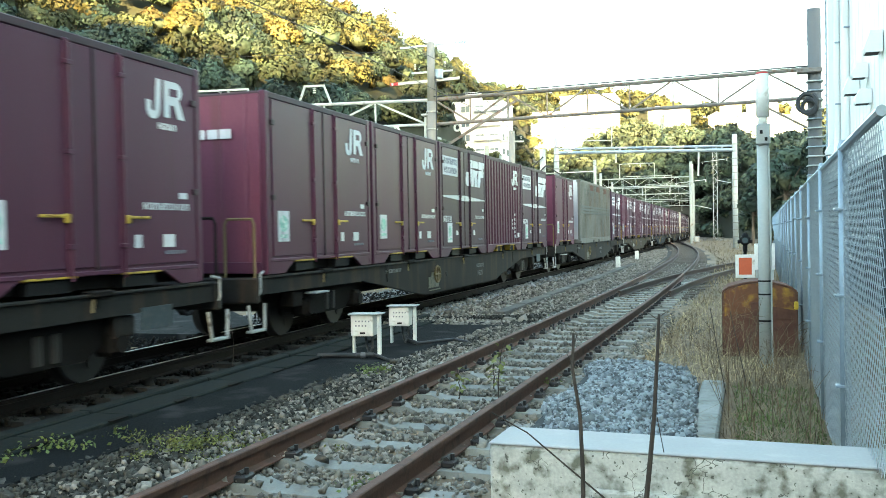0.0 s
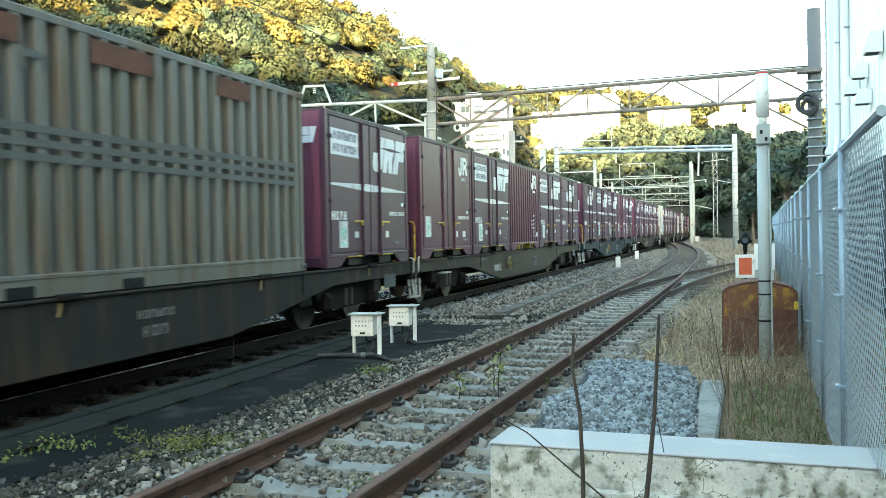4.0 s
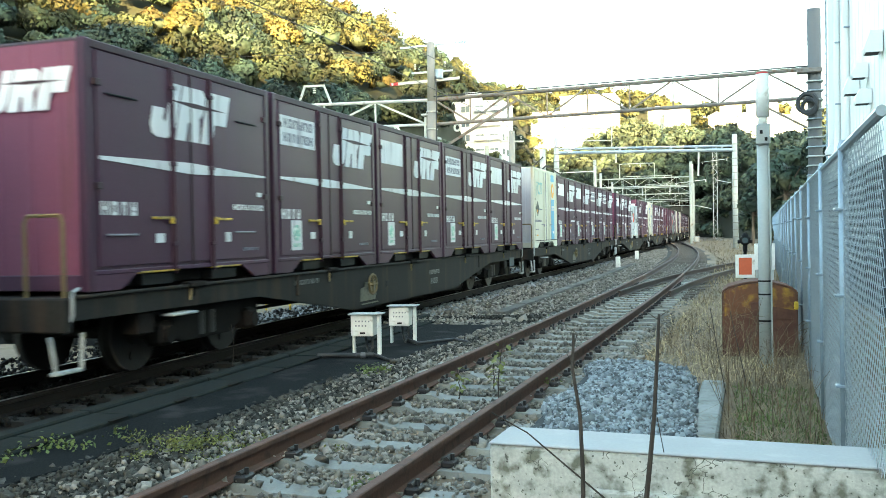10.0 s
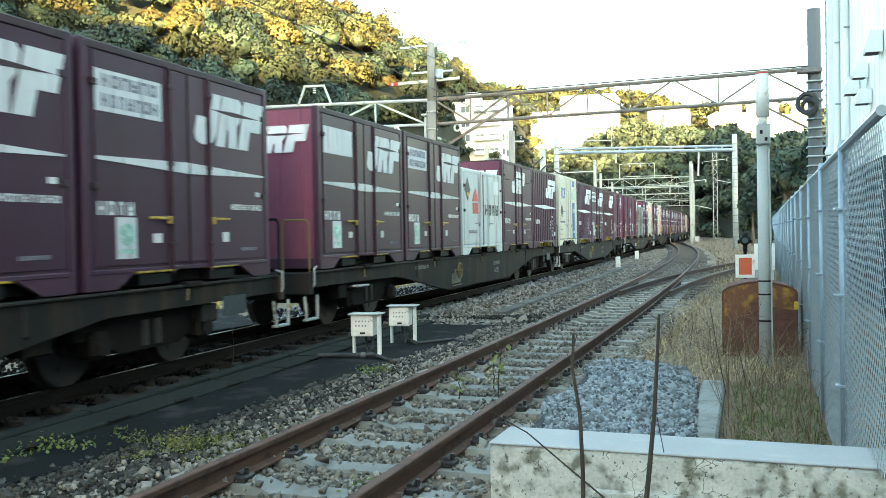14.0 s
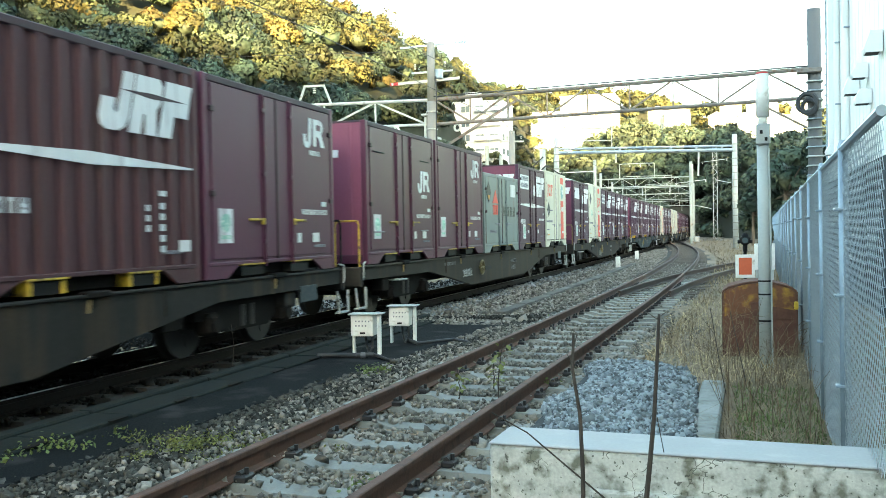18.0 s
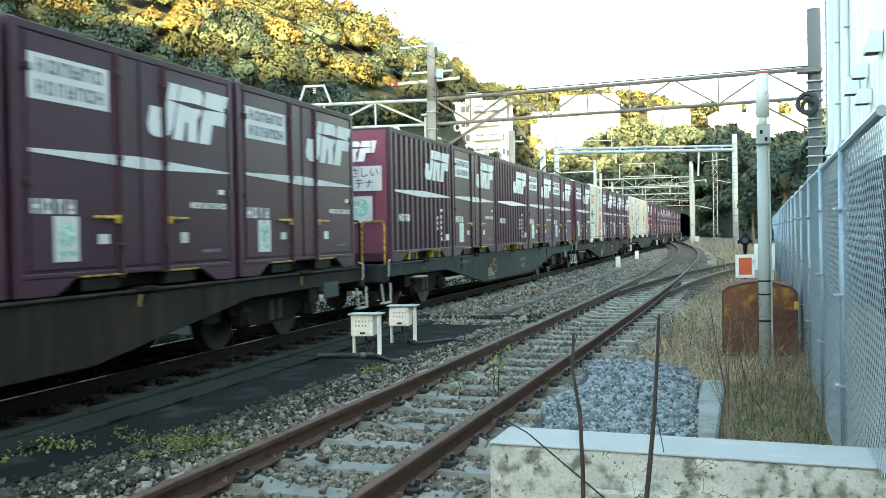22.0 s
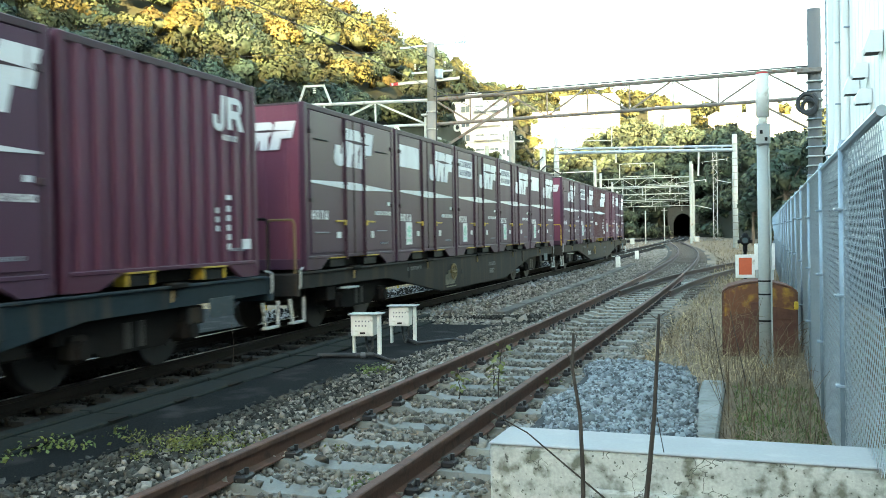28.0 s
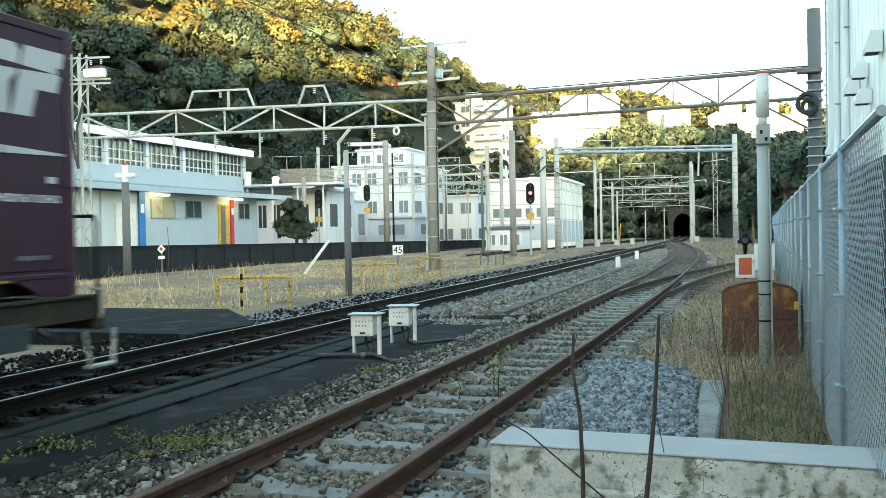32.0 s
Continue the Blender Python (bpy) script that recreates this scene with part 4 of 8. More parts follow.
def kerb_beside_gravel():
    t = thing("concrete_footing", "flat weathered concrete footing beside the gravel", "footing")
    part("slab", Geo().box((-.17, 7.9, -.06), (.22, 2.9, .14), rz=-.02, ch=.02), CONCRETE_OLD, t)


kerb_beside_gravel()


def chain_fence():
    """Galvanised chain-link fence on round posts with a top pipe."""
    t = thing("chain_link_fence", "galvanised chain-link fence on tall round steel posts", "fence")
    top, foot = 1.98, -.12
    y0, y1 = 4.05, 47.0
    post = Geo().tube((0, 0, foot), (0, 0, top + .02), .03, n=10).mesh("post", GALV, True)
    cap = Geo().tube((0, 0, -.02), (0, 0, .03), .036, .02, n=10).mesh("post_cap", GALV)
    clip = Geo().box((0, 0, 0), (.09, .07, .018), ch=.004).mesh("clamp", GALV)
    y = 5.95
    while y < y1:
        p = part("post", post, None, t)
        p.location = (fence_x(y), y, 0)
        part("post_cap", cap, None, p).location = (0, 0, top + .02)
        for z in (.55, 1.1, 1.62):
            part("clamp", clip, None, p).location = (-.01, 0, z + .02 * math.sin(y))
        y += 2.05
    part("top_pipe", Geo().tube((fence_x(y0), y0, top), (fence_x(y1), y1, top), .024, n=8), GALV, t)
    part("bottom_wire", Geo().tube((fence_x(y0), y0, foot + .06), (fence_x(y1), y1, foot + .06), .006, n=5), WIRE, t)
    # woven wires as long slanted runs, pitch 56 mm; the first bay stands on the concrete block
    V, F, n = [], [], 0
    for p0, p1, low in ((14.0, y1, foot + .05),):
        h = top - low
        for s in (-1, 1):
            q = p0 - h
            while q < p1:
                a, b = (q, q + h) if s > 0 else (q + h, q)
                ends = []
                for yy, zz, dy in ((a, low, b - a), (b, top, a - b)):
                    cut = min(max(yy, p0), p1)
                    if abs(dy) > 1e-6:
                        zz += (cut - yy) / dy * (h if zz == low else -h)
                    ends.append((cut, zz))
                q += .056 * 1.42
                if abs(ends[0][0] - ends[1][0]) < .01:
                    continue
                r, off = .0031, .004 * s
                for yy, zz in ends:
                    x = fence_x(yy) + off
                    V += [(x - r, yy, zz), (x + r, yy - r, zz), (x + r, yy + r, zz)]
                F += [(n, n + 1, n + 4, n + 3), (n + 1, n + 2, n + 5, n + 4), (n + 2, n, n + 3, n + 5)]
                n += 6
    mesh_ob = numpy_mesh("wire_mesh", np.array(V), np.array(F), WIRE, "stuff", "", "", parent=t)
    mesh_ob["label"] = "woven galvanised wire mesh"
    # the nearer bays as hooked zigzag wires, front strands and back strands joined by bends; the first stands on the concrete block
    h, hw, dep, r = .040, .0215, .006, .0020
    for p0, p1, low in ((y0, 4.74, .46), (4.74, 14.0, foot + .05)):
        A, B = [], []
        for k in range(int((p1 - p0) / .040)):
            yk = p0 + .02 + k * .040
            zs = np.arange(low, top, h)
            side = np.where(np.arange(len(zs)) % 2 == k % 2, -1.0, 1.0)
            ys = yk + side * hw
            xs = np.array([fence_x(q) for q in ys])
            sgn = side[:-1]            # strands climbing one way lie in front, the others behind
            a = np.stack([xs[:-1] - sgn * dep, ys[:-1], zs[:-1]], 1)
            b = np.stack([xs[1:] - sgn * dep, ys[1:], zs[1:]], 1)
            A += [a, b[:-1]]
            B += [b, a[1:]]
        A, B = np.concatenate(A), np.concatenate(B)
        d = B - A
        d /= np.linalg.norm(d, axis=1)[:, None] + 1e-9
        u = np.cross(d, np.array([.3, .2, .93]))
        u /= np.linalg.norm(u, axis=1)[:, None] + 1e-9
        w = np.cross(d, u)
        rim = [u * (math.cos(q) * r) + w * (math.sin(q) * r) for q in (0, 2.094, 4.189)]
        vs = np.stack([A + rim[0], A + rim[1], A + rim[2], B + rim[0], B + rim[1], B + rim[2]], 1).reshape(-1, 3)
        fs = (np.array([(0, 1, 4, 3), (1, 2, 5, 4), (2, 0, 3, 5)])[None] + (np.arange(len(A)) * 6)[:, None, None]).reshape(-1, 4)
        mesh_ob = numpy_mesh("wire_mesh", vs, fs, WIRE, "stuff", "", "", parent=t)
        mesh_ob["label"] = "woven galvanised wire mesh"


chain_fence()


def white_shed():
    """The tall clad building behind the fence."""
    t = thing("clad_building", "tall white metal-clad building with ventilation hoods", "building")
    x0, yA, yB, top = 2.62, -14.0, 25.6, 13.0
    part("wall", Geo().box((x0 + 6.1, (yA + yB) / 2, top / 2 - .2), (12, yB - yA, top + .4), ch=.03), CLADDING, t)
    n = 0
    y = yB - .05
    panel = Geo().box((0, 0, 0), (.03, .46, top - .1), ch=.012).mesh("cladding_panel", CLADDING)
    while y > 9:
        p = part("cladding_panel", panel, None, t)
        p.location = (x0 + .09, y - .26, top / 2)
        y -= .52
    part("corner_trim", Geo().box((x0 + .03, yB - .02, top / 2), (.2, .2, top), ch=.02), CLADDING, t)
    # Dark band added over the cladding as a backing for the wire mesh.
    part("base_wall", Geo().box((x0 + .02, (yA + yB) / 2, 1.2), (.2, yB - yA, 3.0), ch=.02), BASE_WALL, t, "dark band added over the lower wall")
    for y in (24.2, 22.4):
        pipe = part("downpipe", Geo().tube((x0 + .0, y, -.1), (x0 + .0, y, top), .075, n=12), CLADDING, t, "white rain downpipe")
        for z in (1.5, 3.0, 4.5, 6.0, 7.5):
            part("pipe_bracket", Geo().box((x0 + .03, y, z), (.16, .2, .04), ch=.008), GALV, pipe)
    for y, z, w in ((20.9, 4.28, .36), (19.6, 4.42, .28), (17.9, 4.6, .38), (19.2, 3.86, .28), (24.6, 3.3, .26)):
        hd = part("vent_hood", Geo().prism([(x0 + .06, z), (x0 - .22, z), (x0 - .25, z + .08), (x0 - .14, z + w), (x0 + .06, z + w)], "y", y - w / 2, y + w / 2), CLADDING, t, "white ventilation hood")
        part("hood_opening", Geo().box((x0 - .1, y, z - .006), (.22, w - .06, .01)), BLACK, hd)
    lad = part("cable_ladder", Geo().box((x0 + .06, 27.2, 4.0), (.04, .04, 8.4)).box((x0 + .24, 27.2, 4.0), (.04, .04, 8.4)), GALV, t)
    for k in range(28):
        part("rung", Geo().box((x0 + .15, 27.2, .4 + k * .28), (.28, .03, .05)), GALV, lad)


white_shed()


def crossing_post():
    t = thing("steel_post", "grey steel post with a white cap section and clipped cables", "post", at=pose(.40, 10.86, -.1))
    part("shaft", Geo().tube((0, 0, 0), (0, 0, 2.75), .066, n=16), POLE_GREY, t, smooth=True)
    part("upper_sleeve", Geo().tube((0, 0, 2.86), (0, 0, 3.34), .072, n=16).tube((0, 0, 2.78), (0, 0, 2.88), .05, n=12), WHITE_PLATE, t, "white upper sleeve", smooth=True)
    part("red_cap", Geo().tube((0, 0, 3.34), (0, 0, 3.36), .073, .06, n=16), RED_SIGN, t, "red cap")
    b = part("junction_box", Geo().box((0, -.06, 2.66), (.155, .1, .23), ch=.012), POLE_GREY, t)
    part("box_bolt", Geo().box((-.02, -.115, 2.68), (.03, .02, .04)).box((.03, -.115, 2.6), (.03, .02, .04)), BLACK, b)
    for z in (.55, .85, 1.0):
        part("strap", Geo().tube((0, 0, z), (0, 0, z + .018), .071, n=16), BLACK, t)
    part("cable", Geo().path([(.06, -.05, 2.5), (.07, -.04, 1.6), (.072, -.03, .9), (.075, -.03, 0)], .01), POLE_GREY, t)


crossing_post()


def rusty_tank():
    """A rusted sheet-metal cover with a rounded top."""
    t = thing("rusty_cover", "rusty sheet-metal cover with flaking yellow paint", "metal cover", at=pose(.37, 11.75, -.1))
    w, h = .42, .93
    prof = [(-w, 0), (-w, h - .12)] + [(-w + .06 + (2 * w - .12) * i / 10, h - .07 + .07 * math.sin(math.pi * i / 10)) for i in range(11)] + [(w, h - .12), (w, 0)]
    part("front_sheet", Geo().prism(prof, "y", -.012, .015), RUST_RED, t)
    part("painted_sheet", Geo().prism([(-w + .01, .52), (-w + .01, h - .12)] + [q for q in prof[2:-2]] + [(w - .01, h - .12), (w - .01, .60), (.1, .66), (-.1, .58)], "y", -.019, -.013), RUSTY_TANK, t, "flaking yellow-orange paint")
    part("shell", Geo().prism([(a * 1.02, b * 1.015) for a, b in prof], "y", .02, .95), RUST_RED, t)
    part("rim", Geo().path([(a * 1.02, -.01, b * 1.015 + .005) for a, b in prof], .014), RUST_RED, t)
    part("weld_seam", Geo().box((0, -.02, .5), (2 * w - .04, .012, .012)), RUST_RED, t)
    part("hinge", Geo().box((w, -.02, .66), (.05, .05, .1), ch=.01), YELLOW, t)
    part("lock_plate", Geo().box((-.05, -.022, .64), (.1, .014, .12), ch=.006), RUST_RED, t)


rusty_tank()


def ground_signal():
    t = thing("stop_target", "white-framed red target board with a small black lamp above", "signal", at=pose(.265, 14.75, -.1))
    part("post", Geo().tube((0, .03, 0), (0, .03, 1.25), .025, n=8), BLACK, t)
    b = part("board", Geo().box((0, 0, 1.02), (.29, .025, .36), ch=.006), WHITE_PLATE, t)
    part("red_field", Geo().box((0, -.016, 1.02), (.19, .008, .26)), RED_PLATE, b, "orange-red field")
    l = part("lamp", Geo().box((0, 0, 1.42), (.16, .15, .14), ch=.04).tube((0, 0, 1.49), (0, 0, 1.53), .06, .03, n=10).tube((0, 0, 1.25), (0, 0, 1.36), .035, n=8), BLACK, t, "black marker lamp")
    part("lens", Geo().tube((0, -.06, 1.42), (0, -.1, 1.42), .045, n=12), GLASS, l)
    for s in (-1, 1):
        part("side_lug", Geo().tube((s * .07, 0, 1.4), (s * .11, 0, 1.4), .03, n=8), BLACK, l)


ground_signal()


def back_board():
    t = thing("white_board", "plain white board on two posts beside the fence", "sign", at=pose(.79, 21.2, -.1))
    part("board", Geo().box((0, 0, .97), (.43, .02, .58), ch=.005), WHITE_PLATE, t)
    for s in (-1, 1):
        part("post", Geo().box((s * .17, .03, .5), (.04, .04, 1.0)), POLE_GREY, t)


back_board()


# ---- between the tracks ----
def cable_box(x, y, turn):
    t = thing("cable_box", "small pale equipment box on two white legs", "equipment box", at=pose(x, y, -.12, 0, 0, turn), group="equipment boxes on the path")
    b = part("housing", Geo().box((-.06, 0, .40), (.31, .24, .29), ch=.012), WHITE_PLATE, t)
    part("lid", Geo().box((-.02, .0, .555), (.46, .30, .018), ch=.005), POLE_GREY, b)
    for k, (z, w) in enumerate(((.46, .2), (.40, .17))):
        for i in range(5 if k == 0 else 4):
            part("print", Geo().box((-.14 + i * .045, -.123, z), (.018, .004, .022)), GREY_MARK, b)
    part("slot", Geo().box((-.05, -.123, .3), (.07, .006, .025)), BLACK, b)
    part("leg", Geo().box((.165, -.04, .27), (.045, .09, .54), ch=.006), WHITE_PLATE, t)
    part("leg", Geo().box((-.19, -.04, .13), (.035, .08, .27), ch=.006), WHITE_PLATE, t)
    part("cable", Geo().path([(-.05, .04, .27), (-.04, .06, .12), (.0, .03, .0)], .02), RUBBER, t)
    part("cable", Geo().path([(.04, .04, .27), (.06, .02, .1), (.02, -.05, .0)], .018), RUBBER, t)


cable_box(-4.70, 11.5, 8)
cable_box(-4.66, 12.85, 8)

t = thing("conduit", "black plastic cable conduit lying on the asphalt", "cable")
part("pipe", Geo().path([(-5.25, 11.05, -.09), (-5.0, 11.1, -.085), (-4.72, 11.12, -.085), (-4.5, 11.2, -.085)], .032, 8), RUBBER, t)
part("collar", Geo().tube((-4.66, 11.12, -.085), (-4.6, 11.14, -.085), .04, n=8), POLE_DARK, t)
part("tail", Geo().path([(-4.5, 11.2, -.085), (-4.38, 11.1, -.09), (-4.2, 10.9, -.1), (-4.0, 10.8, -.12)], .022, 7), RUBBER, t)
t = thing("conduit", "dark cable conduit crossing the ballast", "cable")
part("pipe", Geo().path([(-4.62, 12.9, -.09), (-4.3, 12.45, -.08), (-4.05, 12.6, -.06), (-3.85, 12.75, -.05), (-3.6, 12.6, -.07), (-3.45, 12.4, -.1)], .026, 8), RUBBER, t)


def trough():
    """Concrete kerb and cable-trough lids between the running line and the path."""
    t = thing("cable_trough", "row of dark concrete trough lids beside the running line", "cable trough")
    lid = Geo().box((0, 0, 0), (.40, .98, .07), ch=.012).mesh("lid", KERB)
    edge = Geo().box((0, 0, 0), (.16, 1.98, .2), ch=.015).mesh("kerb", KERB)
    hole = Geo().box((0, 0, 0), (.07, .24, .012), ch=.003).mesh("lift_slot", UNDER)
    y = 1.5
    k = 0
    while y < 15.8:
        x = main_x(y) + 1.75
        q = part("lid", lid, None, t)
        q.matrix_basis = pose(x + .02, y, -.125 + .008 * math.sin(k * 5.3), 0, .6 * math.sin(k * 3.3), .5 * math.sin(k * 2.1))
        h = part("lift_slot", hole, None, q)
        h.location = (.19, .3, .030)
        if k % 2 == 0:
            part("kerb", edge, None, t).matrix_basis = pose(x - .30, y + .5, -.17, 0, 0, .2 * math.sin(k))
        y += 1.0
        k += 1


trough()

def far_trough():
    """A straight run of pale concrete lids between the running line and the siding."""
    t = thing("cable_trough", "row of pale concrete trough lids between the tracks", "cable trough")
    lid = Geo().box((0, 0, 0), (.24, .97, .07), ch=.012).mesh("lid", DUSTY_LID)
    for k in range(26):
        y = 18.0 + k * 1.0
        part("lid", lid, None, t).matrix_basis = pose(-4.35 + .004 * k, y, -.10 + .006 * math.sin(k * 4.1), 0, 0, .6 * math.sin(k * 2.7))


far_trough()

for (x, y) in ((-4.62, 40.6), (-4.81, 51.4)):
    t = thing("marker_post", "short white concrete marker post beside the track", "marker post", at=pose(x, y, -.3), group="white marker posts")
    part("shaft", Geo().box((0, 0, .32), (.2, .16, .64), ch=.02), WHITE_PLATE, t)
    part("base", Geo().box((0, 0, .03), (.28, .24, .1), ch=.02), CONCRETE, t)


# ---- overhead line masts and beams ----
def truss(t, a, b, depth, chord, web, mat_, panels, part_name="chord"):
    """Two chords with slanted webs between a and b (top chord ends)."""
    a, b = Vector(a), Vector(b)
    dn = Vector((0, 0, -depth))
    part("top_chord", Geo().tube(a, b, chord, n=8), mat_, t)
    part("bottom_chord", Geo().tube(a + dn, b + dn, chord * .9, n=8), mat_, t)
    for i in range(panels):
        p, q = a.lerp(b, i / panels), a.lerp(b, (i + 1) / panels)
        part("web", Geo().beam(p if i % 2 == 0 else p + dn, q + dn if i % 2 == 0 else q, web), mat_, t)
        if i:
            part("upright", Geo().beam(p, p + dn, web * .8), mat_, t)


def insulator(parent, x, y, z, n=4, r=.07):
    g = Geo()
    for k in range(n):
        g.tube((x, y, z - k * .09), (x, y, z - k * .09 - .05), r, r * .55, n=8)
    part("insulator", g, WHITE_PLATE, parent)


def main_mast():
    t = thing("line_mast", "tall weathered concrete mast with steel crossarms and insulators", "mast", at=pose(-12.8, 39.5, -.35))
    part("shaft", Geo().tube((0, 0, 0), (0, 0, 7.9), .26, .22, n=14), POLE_CONC, t, smooth=True)
    part("upper_shaft", Geo().tube((0, 0, 7.9), (0, 0, 10.6), .19, .17, n=12), POLE_CONC, t, smooth=True)
    for z in (.9, 1.7, 2.5, 3.3, 4.1, 4.9, 5.8, 6.6, 7.4):
        part("band", Geo().tube((0, 0, z), (0, 0, z + .05), .265, n=14), TRUSS, t)
    part("side_pipe", Geo().tube((-.33, -.05, 0), (-.30, -.05, 7.2), .06, n=8), TRUSS, t)
    part("climbing_pegs", Geo().box((.3, 0, 6.2), (.12, .5, .1)).box((-.3, 0, 7.3), (.3, .4, .08)), TRUSS, t)
    part("crossarm", Geo().beam((-1.35, -.35, 10.35), (1.55, .5, 10.6), .09), GALV, t)
    part("crossarm", Geo().beam((-.85, -.25, 9.2), (.95, .3, 9.3), .08), GALV, t)
    part("crossarm", Geo().beam((-1.75, -.5, 8.7), (1.25, .4, 8.95), .12), TRUSS, t)
    part("red_tip", Geo().beam((-1.8, -.5, 8.7), (-1.45, -.42, 8.73), .13), RED_SIGN, t)
    for x, y, z in ((-1.2, -.3, 10.75), (1.2, .42, 10.85), (1.5, .5, 10.85), (.6, .2, 9.7), (-.7, -.2, 9.6)):
        insulator(t, x, y, z, 3, .06)
    part("transformer", Geo().tube((.33, .1, 8.95), (.33, .1, 9.35), .2, n=12), GALV, t)
    part("cable", Geo().path([(.25, -.1, 9.0), (.3, -.2, 8.0), (.27, -.25, 6.0), (.28, -.2, 1.0)], .035), RUBBER, t)
    for x, y, z in ((-1.6, -.4, 6.6), (1.1, .35, 6.7), (-1.6, -.4, 5.6)):
        part("pulley", Geo().ring((x, y, z), (.3, 1, 0), .16, .05, 14, 5), WHITE_PLATE, t)


main_mast()


def road_beam():
    """The beam across the tracks to the dark pole behind the fence."""
    t = thing("overhead_beam", "weathered brown steel lattice beam spanning the tracks", "lattice beam")
    truss(t, (-12.7, 39.5, 7.62), (3.3, 37.85, 7.62), 1.12, .085, .075, TRUSS_BROWN, 9)
    part("strut", Geo().beam((-12.6, 39.4, 5.2), (-8.7, 39.0, 7.3), .10), TRUSS_BROWN, t)
    part("strut", Geo().beam((3.25, 37.8, 5.2), (1.2, 38.0, 6.45), .09), TRUSS_BROWN, t)
    for x in (-7.0, -1.8, 1.2):
        y = 38.95 - (x + 7) * .1
        insulator(t, x, y, 6.35)
    part("cable", Geo().tube((-12.7, 39.4, 7.75), (3.3, 37.75, 7.72), .03, n=6), RUBBER, t)


road_beam()


def dark_pole():
    t = thing("line_pole", "dark weathered overhead-line pole with rungs and coiled cable", "pole", at=pose(3.3, 37.8, -.1))
    part("shaft", Geo().tube((0, 0, 0), (0, 0, 10.0), .27, .25, n=16), POLE_DARK, t, smooth=True)
    for k in range(11):
        part("band", Geo().box((0, -.02, 3.6 + k * .36), (.62, .62, .05), ch=.01), POLE_GREY if k % 3 else GALV, t)
    for k in range(11):
        part("rung", Geo().box((.40, -.1, 3.2 + k * .38), (.2, .04, .05)), GALV, t)
    part("cable_coil", Geo().ring((-.3, -.35, 6.35), (.4, 1, 0), .36, .09, 16, 6), RUBBER, t)
    part("cable_coil", Geo().ring((-.22, -.4, 6.2), (.5, 1, .1), .28, .08, 16, 6), RUBBER, t)
    part("beam_seat", Geo().box((-.2, -.2, 7.6), (.9, .5, .18), ch=.02), TRUSS_BROWN, t)


dark_pole()


def platform_gantry():
    t = thing("overhead_beam", "cream-painted steel lattice beam over the platform tracks", "lattice beam")
    truss(t, (-30.0, 37.1, 7.6), (-13.0, 39.5, 7.62), 1.12, .075, .085, TRUSS, 7)
    for a, b, c in ((-24.6, -21.2, True), (-19.1, -17.5, False)):
        f = part("roof_frame", Geo().beam((a, 37.1 + (a + 30) * .141, 7.6), (a + .35, 37.1 + (a + 30.3) * .141, 8.5), .09)
                 .beam((b, 37.1 + (b + 30) * .141, 7.6), (b - .35, 37.1 + (b + 29.7) * .141, 8.5), .09)
                 .beam((a + .3, 37.1 + (a + 30.3) * .141, 8.5), (b - .3, 37.1 + (b + 29.7) * .141, 8.5), .09), TRUSS, t)
        if c:
            m = (a + b) / 2 + .4
            part("frame_post", Geo().beam((m, 37.1 + (m + 30) * .141, 7.6), (m, 37.1 + (m + 30) * .141, 8.5), .09), TRUSS, f)
        insulator(t, (a + b) / 2, 37.1 + ((a + b) / 2 + 30) * .141, 8.4, 3, .09)
    for x in (-27.5, -25.3, -23.2, -21.0, -17.9, -15.6):
        y = 37.1 + (x + 30) * .141
        part("drop_arm", Geo().tube((x, y, 6.5), (x, y, 5.5 + .3 * math.sin(x)), .05, n=8), TRUSS, t)
        insulator(t, x + .1, y, 6.2, 3)
    part("brace", Geo().path([(-17.2, 38.9, 4.2), (-17.2, 38.9, 5.8), (-16.6, 38.95, 6.5)], .08), TRUSS, t)


platform_gantry()


def lattice_mast():
    t = thing("lattice_mast", "pale steel lattice mast with crossarms on the platform", "mast", at=pose(-30.0, 37.0, .95))
    for x in (-.3, .3):
        for y in (-.3, .3):
            part("leg", Geo().beam((x, y, 0), (x * .8, y * .8, 9.6), .08), TRUSS, t)
    for k in range(14):
        z = .2 + k * .66
        s = 1 if k % 2 else -1
        part("lacing", Geo().beam((-.3 * s, -.3, z), (.3 * s, -.3, z + .62), .045).beam((.3, -.3 * s, z), (.3, .3 * s, z + .62), .045), TRUSS, t)
    for z in (9.4, 8.35, 8.15):
        part("crossarm", Geo().beam((-.9, -.3, z), (1.5, .35, z + .02), .09), TRUSS, t)
    part("box", Geo().box((.8, .1, 8.65), (1.1, .3, .42), ch=.02), WHITE_PLATE, t)
    for x in (.6, 1.2):
        insulator(t, x, .1, 9.3, 3)
    part("cable", Geo().path([(-.3, -.4, 7.6), (-.1, -.6, 5.6), (.3, -.6, 4.0), (.2, -.5, 6.0), (.5, -.4, 7.2)], .06), RUBBER, t)


lattice_mast()


